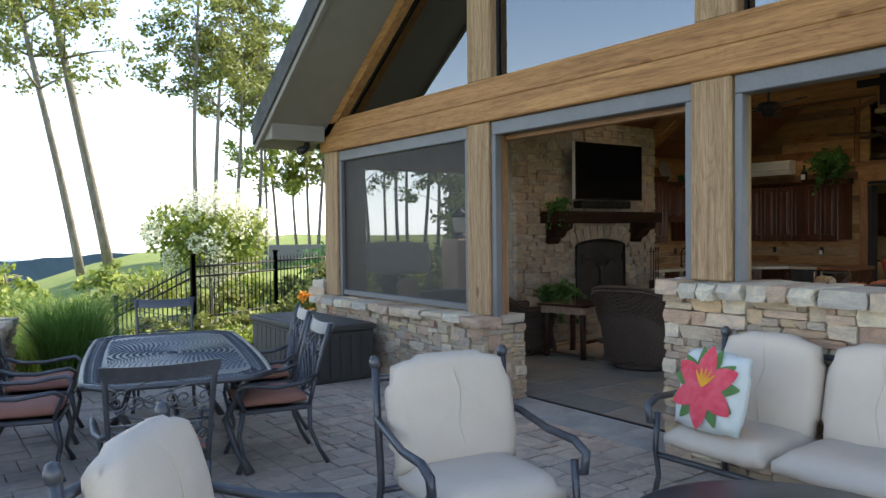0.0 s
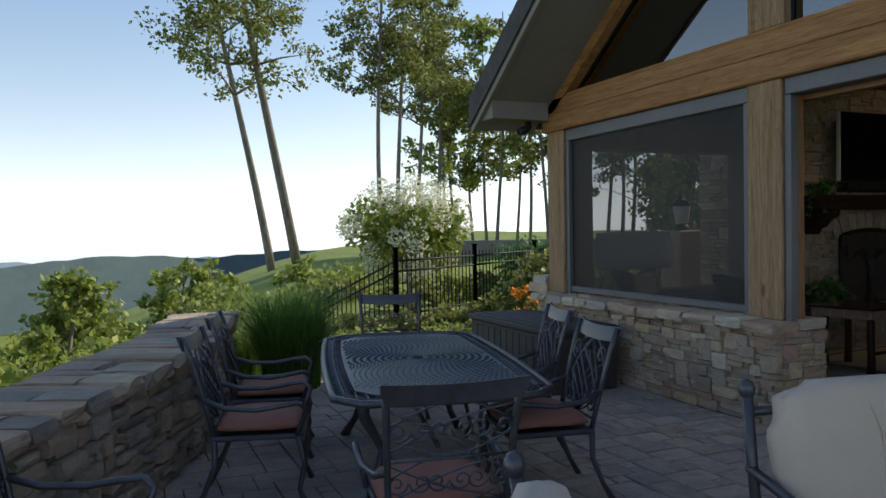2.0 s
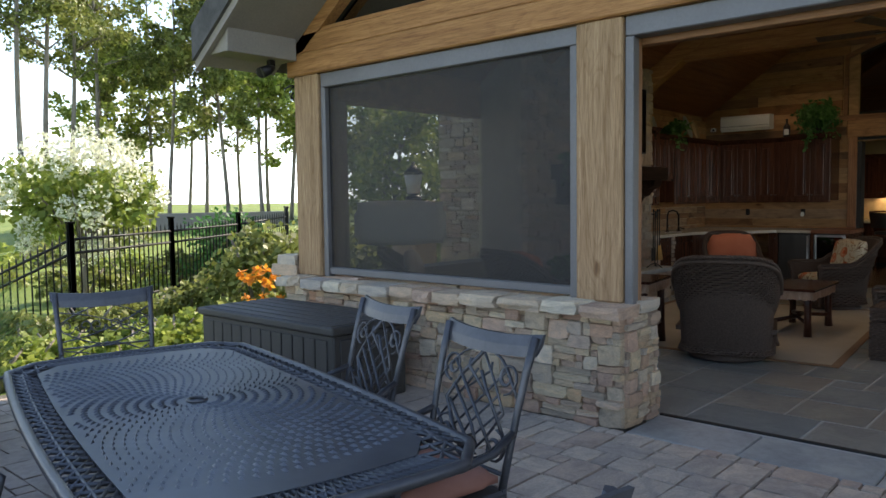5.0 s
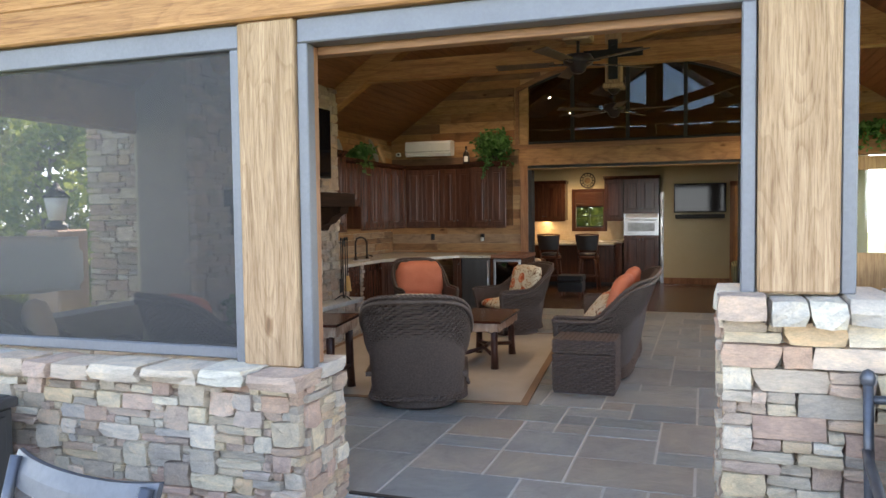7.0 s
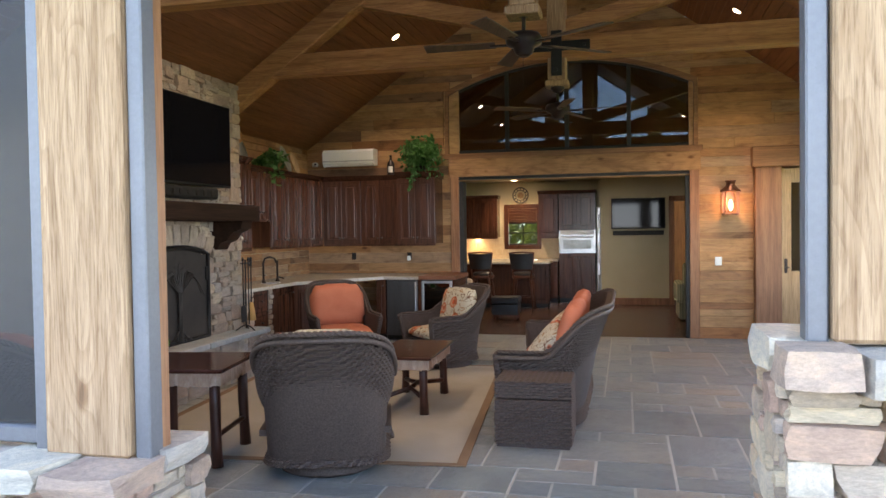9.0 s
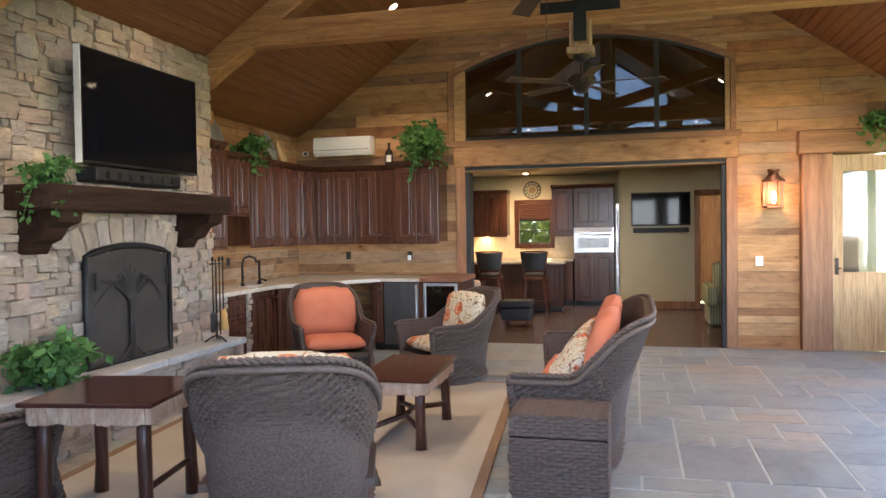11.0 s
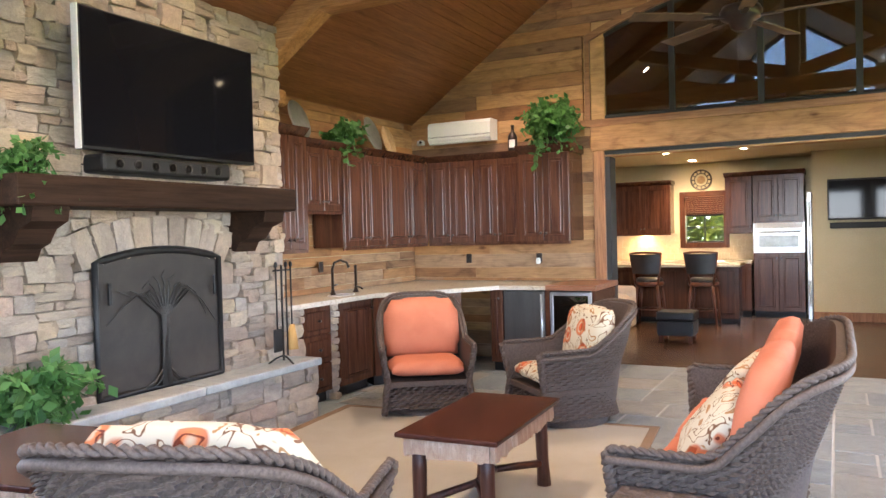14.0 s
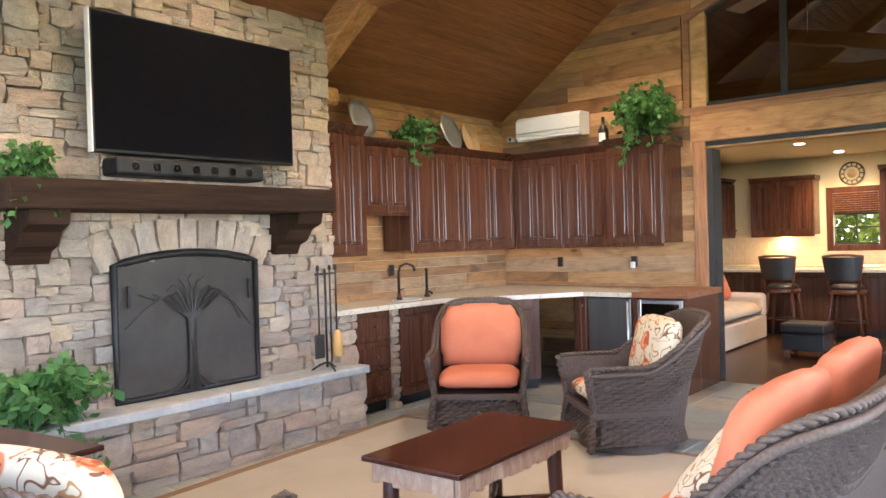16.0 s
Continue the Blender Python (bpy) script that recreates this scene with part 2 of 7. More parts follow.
M_SOFFIT = varied("soffit_paint", [(0.23, 0.205, 0.175), (0.27, 0.24, 0.205)], 2, 0.7, relief=0.05)
M_SHINGLE = varied("shingle", [(0.05, 0.048, 0.046), (0.10, 0.095, 0.09)], 6, 0.9)
M_PLASTER = varied("cream_plaster", [(0.50, 0.42, 0.26), (0.54, 0.46, 0.29)], 2, 0.8, relief=0.05)
M_WHITE = varied("white_plastic", [(0.70, 0.69, 0.64), (0.74, 0.73, 0.69)], 3, 0.4, relief=0.02)
M_GLASS = glass_mat("window_glass")
M_COATED = glass_mat("coated_glass", (0.55, 0.6, 0.65), 0.0, 0.55, 3.2)
M_DARKGLASS = glass_mat("tinted_glass", (0.5, 0.52, 0.52), 0.0, 0.8, 3.0)
M_BLACK = varied("black_metal", [(0.012, 0.012, 0.013), (0.022, 0.021, 0.02)], 8, 0.5, 0.4, relief=0.05)
M_SCREEN, _nt, _b = material("tv_screen", 0.05, 0.0, 0.12)
_b.inputs["Base Color"].default_value = (0.004, 0.004, 0.005, 1)


# ---- mesh helpers ----
def part(name, bm, mat, parent=None, label=""):
    me = bpy.data.meshes.new(name)
    bm.to_mesh(me)
    bm.free()
    me.materials.append(mat)
    ob = new(name, me)
    ob.parent = parent
    if label:
        ob["label"] = label
    return ob


def thing(name, label, category, x=0, y=0, z=0, rz=0, group="", kind=""):
    ob = new(name)
    ob.matrix_world = pose(x, y, z, 0, 0, rz)
    return tagged(ob, label, category, group, kind)


def add_box(bm, x0, x1, y0, y1, z0, z1, bevel=0.0, seg=1):
    vs = [bm.verts.new((x, y, z)) for z in (z0, z1) for y in (y0, y1) for x in (x0, x1)]
    fs = [bm.faces.new([vs[i] for i in f]) for f in ((0, 2, 3, 1), (4, 5, 7, 6), (0, 1, 5, 4), (2, 6, 7, 3), (0, 4, 6, 2), (1, 3, 7, 5))]
    if bevel:
        bmesh.ops.bevel(bm, geom=list({e for f in fs for e in f.edges}), offset=bevel, segments=seg, affect="EDGES", profile=0.5)
    return bm


def box(x0, x1, y0, y1, z0, z1, bevel=0.0, seg=1):
    return add_box(bmesh.new(), x0, x1, y0, y1, z0, z1, bevel, seg)


def smooth(bm):
    for f in bm.faces:
        f.smooth = True
    return bm


def add_tube(bm, pts, r, n=6, closed=False, flat=1.0):
    """A tube along points; r a radius or one for each point."""
    pts = [Vector(p) for p in pts]
    m = len(pts)
    rs = r if isinstance(r, (list, tuple)) else [r] * m
    rings = []
    ref = None
    for i, p in enumerate(pts):
        a = pts[(i - 1) % m] if (closed or i > 0) else p
        b = pts[(i + 1) % m] if (closed or i < m - 1) else p
        d = (b - a).normalized()
        if ref is None:
            ref = Vector((0, 0, 1)) if abs(d.z) < 0.9 else Vector((1, 0, 0))
        u = d.cross(ref).normalized()
        w = u.cross(d).normalized()
        ref = w
        rings.append([bm.verts.new(p + (u * math.cos(2 * math.pi * k / n) + w * flat * math.sin(2 * math.pi * k / n)) * rs[i]) for k in range(n)])
    for i in range(m if closed else m - 1):
        A, B = rings[i], rings[(i + 1) % m]
        for k in range(n):
            f = bm.faces.new((A[k], A[(k + 1) % n], B[(k + 1) % n], B[k]))
            f.smooth = True
    if not closed:
        bm.faces.new(rings[0][::-1])
        bm.faces.new(rings[-1])
    return bm


def tube(pts, r, n=6, closed=False, flat=1.0):
    return add_tube(bmesh.new(), pts, r, n, closed, flat)


def add_lathe(bm, prof, n=20, x=0, y=0):
    """A turned body from (radius, height) pairs."""
    rings = [[bm.verts.new((x + r * math.cos(2 * math.pi * k / n), y + r * math.sin(2 * math.pi * k / n), z)) for k in range(n)] for r, z in prof]
    for A, B in zip(rings, rings[1:]):
        for k in range(n):
            f = bm.faces.new((A[k], A[(k + 1) % n], B[(k + 1) % n], B[k]))
            f.smooth = True
    bm.faces.new(rings[0][::-1])
    bm.faces.new(rings[-1])
    return bm


def lathe(prof, n=20, x=0, y=0):
    return add_lathe(bmesh.new(), prof, n, x, y)


def cushion(w, d, h, puff=0.3, seed=0, n=10):
    """A soft pad, w by d by h, centred, its base at z = 0: rounded, slightly uneven."""
    bm = bmesh.new()
    rnd = random.Random(seed)
    off = Vector((rnd.random() * 9, rnd.random() * 9, 0))
    grid = {}
    for s in (0, 1):
        for i in range(n + 1):
            for j in range(n + 1):
                u, v = 2 * i / n - 1, 2 * j / n - 1
                e = (1 - abs(u) ** 6) * (1 - abs(v) ** 6)
                edge = max(0.0, e) ** 0.35
                lump = 0.06 * h * noise.noise(Vector((u * 2, v * 2, s * 3)) + off)
                crown = puff * (1 - u * u) * (1 - v * v)
                z = h * 0.5 + (1 if s else -0.6) * (h * 0.5 * (0.35 + 0.65 * edge) * (1 + crown)) + lump
                k = 1 - 0.06 * (1 - edge) * (abs(u * v) > 0.6)
                if s == 0 or 0 < i < n and 0 < j < n or True:
                    grid[s, i, j] = bm.verts.new((u * w / 2 * k, v * d / 2 * k, z))
    for s in (0, 1):
        for i in range(n):
            for j in range(n):
                q = [grid[s, i, j], grid[s, i + 1, j], grid[s, i + 1, j + 1], grid[s, i, j + 1]]
                bm.faces.new(q if s else q[::-1])
    for i in range(n):
        for a, b in (((i, 0), (i + 1, 0)), ((n, i), (n, i + 1)), ((n - i, n), (n - i - 1, n)), ((0, n - i), (0, n - i - 1))):
            bm.faces.new((grid[0, *a], grid[0, *b], grid[1, *b], grid[1, *a]))
    return smooth(bm)


def turned(bm, m):
    bmesh.ops.transform(bm, matrix=m, verts=bm.verts)
    return bm


def stone_meshes(prefix, count, mat, seed, rough=0.10, soft=0.07):
    """Unit stones from -0.5 to 0.5: blocks with worn corners, uneven edges and hewn faces."""
    rnd = random.Random(seed)
    out = []
    for _ in range(count):
        bm = bmesh.new()
        add_box(bm, -0.5, 0.5, -0.5, 0.5, -0.5, 0.5)
        bmesh.ops.subdivide_edges(bm, edges=bm.edges[:], cuts=1, use_grid_fill=True)
        shift = Vector((rnd.uniform(-9, 9), rnd.uniform(-9, 9), rnd.uniform(-9, 9)))
        lean = rnd.uniform(-1, 1) * rough * 0.5
        for v in bm.verts:
            far = sum(abs(c) > 0.49 for c in v.co)
            v.co *= (1.0, 1.0, 1.0 - soft * 0.35, 1.0 - soft)[far]
            v.co.x += lean * v.co.z
            v.co += noise.noise_vector(v.co * 2.3 + shift) * rough * (1.0 if far > 1 else 0.6)
        me = bpy.data.meshes.new(prefix)
        bm.to_mesh(me)
        bm.free()
        me.materials.append(mat)
        out.append(me)
    return out


def packing(w, h, cell, sizes, seed, blocked=None):
    """Cuts a w by h field into unequal rectangles on a grid: rows of (x, y, width, height)."""
    rnd = random.Random(seed)
    nx, ny = max(1, round(w / cell[0])), max(1, round(h / cell[1]))
    used = np.zeros((nx, ny), bool)
    if blocked:
        for i in range(nx):
            for j in range(ny):
                used[i, j] = blocked((i + 0.5) * w / nx, (j + 0.5) * h / ny)
    out = []
    for j in range(ny):
        for i in range(nx):
            if used[i, j]:
                continue
            order = sizes[:]
            rnd.shuffle(order)
            for a, b in order + [(1, 1)]:
                if i + a <= nx and j + b <= ny and not used[i:i + a, j:j + b].any():
                    used[i:i + a, j:j + b] = True
                    out.append((i * w / nx, j * h / ny, a * w / nx, b * h / ny))
                    break
    return out


def lay(parent, meshes, name, cells, origin, du, dv, dn, depth, gap, seed, jut=0.015):
    """Sets one stone in every cell of a face: du, dv span the face, dn points out of it."""
    rnd = random.Random(seed)
    du, dv, dn, origin = Vector(du), Vector(dv), Vector(dn), Vector(origin)
    turn = Matrix((du, dn, dv)).transposed().to_4x4()
    for x, y, w, h in cells:
        c = origin + du * (x + w / 2) + dv * (y + h / 2) + dn * (rnd.uniform(-1, 1) * jut - depth / 2 + jut)
        ob = new(name, rnd.choice(meshes))
        ob.parent = parent
        ob.matrix_world = Matrix.Translation(c) @ turn @ pose(0, 0, 0, 0, rnd.gauss(0, 2.2) * min(1, 0.12 / w), 0) @ Matrix.Diagonal((rnd.choice((-1, 1)) * (w - gap), depth, rnd.choice((-1, 1)) * (h - gap), 1))


RUBBLE = [(2, 1), (3, 1), (4, 1), (2, 2), (3, 2), (3, 1), (5, 1), (4, 2), (5, 2), (2, 1), (1, 1), (3, 3)]


# ---- the house ----
FX, BX = 4.345, 13.30            # outer face of the front posts, face of the back wall
YL, YR, RIDGE_Y = 8.05, -0.15, 3.95
CEIL_TOP, SLOPE = 5.66, 0.69


def ceil_z(y):
    return CEIL_TOP - SLOPE * abs(y - RIDGE_Y)


def structure(name, bm, mat, label, category, parent=None):
    ob = part(name, bm, mat, parent, label)
    return tagged(ob, label, category, "", "structure")


# ground under the house and the floor of the room
floor = structure("floor", box(4.72, BX, YR, YL, -0.2, -0.004), M_GROUT, "slate tile floor in unequal rectangles with pale grout", "floor")
structure("floor_kitchen", box(BX, 19.2, 0.6, 8.2, -0.2, -0.004), M_OAK, "dark reddish polished oak floor of the kitchen", "floor")
sill = thing("sill_bluestone", "blue-grey stone threshold slabs between patio and room", "threshold", kind="structure")
for y0, y1 in ((2.72, 3.30), (3.306, 4.02), (4.026, 4.72)):
    part("slab", box(4.25, 4.72, y0, y1, -0.2, -0.004, 0.008), M_BLUESTONE, sill)
structure("door_track", box(4.735, 4.765, 2.75, 4.72, -0.01, 0.008), M_FRAME_DK, "thin dark metal sliding door track in the floor", "door track")

# low stone walls of the front with their cores
wall_low = structure("wall_front_low", box(4.31, 4.70, 4.80, 8.24, -0.2, 0.72), M_MORTAR, "low rubble stone wall under the screened bay", "wall")
wall_bar = structure("wall_front_bar", box(4.31, 4.72, -1.6, 2.70, -0.2, 1.15), M_MORTAR, "chest-high rubble stone wall beside the opening", "wall")


def post(name, y0, y1, z0, z1, x0=FX, x1=FX + 0.25):
    return structure(name, box(x0, x1, y0, y1, z0, z1, 0.012), M_CEDAR_Z, "square rough-sawn cedar post with long grain cracks", "post")


post("post_1", 7.83, 8.17, 0.80, 2.63)
post("post_2", 4.80, 5.14, 0.80, 2.63)
post("post_3", 2.25, 2.57, 1.25, 2.63)
post("post_4", -0.27, 0.06, 1.25, 2.63)
structure("beam_front", box(FX - 0.025, FX + 0.32, -0.45, 8.24, 2.63, 2.828, 0.012), M_CEDAR_Y, "long honey-coloured cedar beam across the front", "beam")
structure("beam_front_upper", box(FX, FX + 0.30, -0.40, 8.20, 2.832, 3.00, 0.010), M_CEDAR_Y, "upper cedar board laid on the front beam", "beam")
structure("trim_gable_sill", box(FX + 0.02, FX + 0.27, -0.2, 8.1, 3.00, 3.035, 0.006), M_CEDAR_Y, "cedar sill under the gable windows", "trim")
post("post_gable_1", 4.80, 5.16, 3.035, ceil_z(4.98) + 0.02, FX + 0.03, FX + 0.27)
post("post_gable_2", 2.22, 2.56, 3.035, ceil_z(2.39) + 0.02, FX + 0.03, FX + 0.27)


def slab(pts, x0, x1):
    """A prism along x over a polygon in y and z."""
    bm = bmesh.new()
    a = [bm.verts.new((x0, y, z)) for y, z in pts]
    b = [bm.verts.new((x1, y, z)) for y, z in pts]
    bm.faces.new(a[::-1])
    bm.faces.new(b)
    n = len(pts)
    for i in range(n):
        bm.faces.new((a[i], a[(i + 1) % n], b[(i + 1) % n], b[i]))
    bmesh.ops.recalc_face_normals(bm, faces=bm.faces)
    return bm


def rake(side, y0, y1, drop0, drop1, x0, x1):
    """A strip that follows the slope of the roof between two distances from the ridge."""
    f = lambda d, drop: (RIDGE_Y + side * d, CEIL_TOP - SLOPE * d - drop)
    return slab([f(y0, drop0), f(y1, drop0), f(y1, drop1), f(y0, drop1)], x0, x1)


EAVE = 4.55
for side, nm in ((1, "left"), (-1, "right")):
    structure("trim_rake", rake(side, 0, 4.25, -0.20, 0.0, FX + 0.0, FX + 0.28), M_CEDAR_Y, "sloping cedar rafter along the gable", "rafter")
    structure("roof", rake(side, -0.0, EAVE, -0.50, -0.20, 3.51, 13.6), M_SHINGLE, "dark shingle roof slope", "roof")
    structure("soffit", rake(side, 0, EAVE - 0.03, -0.196, -0.14, 3.59, FX - 0.003), M_SOFFIT, "grey-beige painted soffit under the roof overhang", "soffit")
    structure("fascia", rake(side, 0, EAVE, -0.44, -0.12, 3.54, 3.587), M_SOFFIT, "grey-beige painted barge board", "fascia")
    y_e, y_i = RIDGE_Y + side * (EAVE - 0.06), RIDGE_Y + side * 4.12
    structure("eave_box", box(3.592, 4.31, min(y_e, y_i), max(y_e, y_i), 2.76, 2.98, 0.005), M_SOFFIT, "grey-beige boxed eave return", "eave")

# ceiling of boards, in one mesh
bm = bmesh.new()
for side in (1, -1):
    d, k = 0.0, 0
    while d < 4.10:
        e = min(4.10, d + 0.092)
        g = 0.006
        y0, y1 = RIDGE_Y + side * d, RIDGE_Y + side * (e - g)
        z0, z1 = CEIL_TOP - SLOPE * d, CEIL_TOP - SLOPE * (e - g)
        a = [bm.verts.new(p) for p in ((FX + 0.28, y0, z0), (BX, y0, z0), (BX, y1, z1), (FX + 0.28, y1, z1), (FX + 0.28, y0, z0 + 0.03), (BX, y0, z0 + 0.03), (BX, y1, z1 + 0.03), (FX + 0.28, y1, z1 + 0.03))]
        for f in ((0, 1, 2, 3), (7, 6, 5, 4), (0, 4, 5, 1), (2, 6, 7, 3), (1, 5, 6, 2), (0, 3, 7, 4)):
            bm.faces.new([a[i] for i in f])
        d = e
bmesh.ops.recalc_face_normals(bm, faces=bm.faces)
ceiling = structure("ceiling", bm, M_CEIL, "vaulted ceiling of reddish tongue-and-groove boards", "ceiling")
structure("ceiling_deck", slab([(RIDGE_Y, CEIL_TOP + 0.06), (YL + 0.05, ceil_z(YL + 0.05) + 0.06), (YL + 0.05, ceil_z(YL + 0.05) + 0.045), (RIDGE_Y, CEIL_TOP + 0.045), (YR - 0.05, ceil_z(YR - 0.05) + 0.045), (YR - 0.05, ceil_z(YR - 0.05) + 0.06)], FX + 0.28, BX), M_CEIL, "dark deck above the ceiling boards", "ceiling")


def gable_pane(name, y0, y1):
    ym = [y0] + ([RIDGE_Y] if y0 < RIDGE_Y < y1 else []) + [y1]
    top = [(y, max(3.05, ceil_z(y) - 0.01)) for y in ym]
    low = [(y0, 3.036), (y1, 3.036)]
    ob = structure(name, slab(low + top[::-1], FX + 0.14, FX + 0.15), M_COATED, "tall gable window pane reflecting the sky", "window")
    ob.visible_shadow = False
    edge = [Vector((FX + 0.13, y, z)) for y, z in low + top[::-1]]
    part("window_frame", tube([p for p in edge], 0.022, 4, True), M_FRAME_DK, ob, "thin dark window frame")


gable_pane("window_1", 5.16, 7.72)
gable_pane("window_2", 2.56, 4.80)
gable_pane("window_3", 0.18, 2.22)

# side walls, back wall, and what closes the place
chim0, chim1 = 7.20, 9.97
structure("wall_left_head", box(4.66, chim0, YL, YL + 0.25, 2.45, ceil_z(YL) + 0.05), M_CEDAR_Y, "cedar header over the open side bay", "wall")
structure("wall_left_low", box(4.66, chim0, YL, YL + 0.3, -0.2, 0.75), M_MORTAR, "low stone wall under the side bay", "wall")
structure("wall_left", box(chim0, BX + 0.2, YL, YL + 0.25, -0.2, ceil_z(YL) + 0.1), M_PLASTER, "plain left wall behind the fireplace", "wall")
structure("wall_right_head", box(4.66, BX + 0.2, YR - 0.25, YR, 2.45, ceil_z(YR) + 0.05), M_CEDAR_Y, "cedar header over the open side", "wall")
structure("wall_right_low", box(4.66, BX + 0.2, YR - 0.3, YR, -0.2, 0.75), M_MORTAR, "low stone wall under the open side", "wall")
for nm, x in (("post_5", 7.4), ("post_6", 10.3), ("post_7", 13.0)):
    structure(nm, box(x, x + 0.3, YR - 0.28, YR - 0.01, 0.75, 2.45, 0.01), M_CEDAR_Z, "square cedar post of the open side", "post")
post("post_8", 8.06, 8.30, 0.75, 2.45, 4.66, 4.9)

# back wall core with the wide opening, the arched window and the side door
DY0, DY1, DZ = 2.25, 5.56, 2.31
AY0, AY1, AZ0, AZ1, AZC = 2.19, 5.71, 2.71, 3.60, 4.02
RDY0, RDY1, RDZ = -0.02, 1.03, 2.38


def arch_z(y):
    u = (y - (AY0 + AY1) / 2) / ((AY1 - AY0) / 2)
    return AZ1 + (AZC - AZ1) * max(0.0, 1 - u * u)


def open_at(y, z):
    """Whether the back wall has an opening there."""
    return (DY0 - 0.12 < y < DY1 + 0.12 and z < DZ + 0.10) or (AY0 - 0.07 < y < AY1 + 0.07 and AZ0 - 0.07 < z < arch_z(min(max(y, AY0), AY1)) + 0.07) or (RDY0 - 0.02 < y < RDY1 + 0.38 and z < RDZ + 0.28)


bw = [
    [(DY1, 0), (YL, 0), (YL, ceil_z(YL)), (DY1, ceil_z(DY1))],
    [(RDY1, 0), (DY0, 0), (DY0, ceil_z(DY0)), (RDY1, ceil_z(RDY1))],
    [(DY0, DZ), (DY1, DZ), (DY1, AZ0), (DY0, AZ0)],
    [(YR, RDZ), (RDY1, RDZ), (RDY1, ceil_z(RDY1)), (YR, ceil_z(YR))],
]
bw.append([(YR, 0), (0.055, 0), (0.055, RDZ), (YR, RDZ)])
n_arc = 24
for i in range(n_arc):
    y0, y1 = DY0 + (DY1 - DY0) * i / n_arc, DY0 + (DY1 - DY0) * (i + 1) / n_arc
    zz = lambda y: arch_z(min(max(y, AY0), AY1))
    bw.append([(y0, zz(y0)), (y1, zz(y1)), (y1, ceil_z(y1)), (y0, ceil_z(y0))])
bm = bmesh.new()
for poly in bw:
    a = [bm.verts.new((BX + 0.006, y, z)) for y, z in poly]
    b = [bm.verts.new((BX + 0.2, y, z)) for y, z in poly]
    bm.faces.new(a[::-1])
    bm.faces.new(b)
    for i in range(4):
        bm.faces.new((a[i], a[(i + 1) % 4], b[(i + 1) % 4], b[i]))
wall_back = structure("wall_back", bm, M_BARN, "back wall clad in unequal reclaimed barn boards", "wall")

# trim of the wide opening, its black track, the arch and its mullions
structure("trim_door_left", box(BX - 0.05, BX + 0.2, DY1, DY1 + 0.13, 0, 2.66, 0.006), M_TRIM, "reddish wood jamb of the wide opening", "trim")
structure("trim_door_right", box(BX - 0.05, BX + 0.2, DY0 - 0.13, DY0, 0, 2.44, 0.006), M_TRIM, "reddish wood jamb of the wide opening", "trim")
structure("trim_door_head", box(BX - 0.06, BX + 0.2, DY0 - 0.15, DY1 + 0.15, 2.37, 2.64, 0.008), M_BARN, "broad timber lintel over the wide opening", "trim")
structure("door_frame", slab([(DY0, 2.325), (DY1, 2.325), (DY1, 2.368), (DY0, 2.368)], BX - 0.03, BX + 0.15), M_FRAME_DK, "black folding-door track over the opening", "door frame")
structure("door_frame_side", box(BX - 0.03, BX + 0.20, DY1 - 0.06, DY1, 0.0, 2.30, 0.004), M_FRAME_DK, "black folded door stack at the jamb", "door frame")
structure("door_frame_right", box(BX - 0.02, BX + 0.12, DY0, DY0 + 0.05, 0.0, 2.30, 0.004), M_FRAME_DK, "black door frame at the jamb", "door frame")
structure("trim_arch_sill", box(BX - 0.045, BX + 0.1, AY0 - 0.12, AY1 + 0.12, 2.64, 2.72, 0.006), M_TRIM_Y, "wood sill of the arched window", "trim")
arc = [(AY0 + (AY1 - AY0) * i / 24, arch_z(AY0 + (AY1 - AY0) * i / 24)) for i in range(25)]
bm = bmesh.new()
outer = [(y + 0.05 * (i - 12) / 12, z + 0.06) for i, (y, z) in enumerate(arc)]
outline_in = [(AY0, 2.72)] + arc + [(AY1, 2.72)]
outline_out = [(AY0 - 0.06, 2.72)] + outer + [(AY1 + 0.06, 2.72)]
for (p, q), (r, s) in zip(zip(outline_in, outline_in[1:]), zip(outline_out, outline_out[1:])):
    vs = [bm.verts.new((x, *c)) for x in (BX - 0.04, BX + 0.1) for c in (p, q, s, r)]
    for f in ((0, 1, 2, 3), (7, 6, 5, 4), (0, 4, 5, 1), (1, 5, 6, 2), (2, 6, 7, 3), (3, 7, 4, 0)):
        bm.faces.new([vs[i] for i in f])
bmesh.ops.recalc_face_normals(bm, faces=bm.faces)
structure("trim_arch", bm, M_TRIM_Y, "curved wood casing of the arched window", "trim")
arch = structure("window_arch", slab([(AY0, 2.72)] + [(AY1, 2.72)] + arc[::-1], BX + 0.05, BX + 0.06), M_DARKGLASS, "wide arched interior window in four lights", "window")
part("window_frame", tube([(BX + 0.045, y, z) for y, z in [(AY0, 2.74)] + arc + [(AY1, 2.74)]], 0.035, 4, True), M_FRAME_DK, arch)
for k in (1, 2, 3):
    y = AY0 + (AY1 - AY0) * k / 4
    part("mullion", box(BX + 0.02, BX + 0.09, y - 0.03, y + 0.03, 2.72, arch_z(y)), M_FRAME_DK, arch)

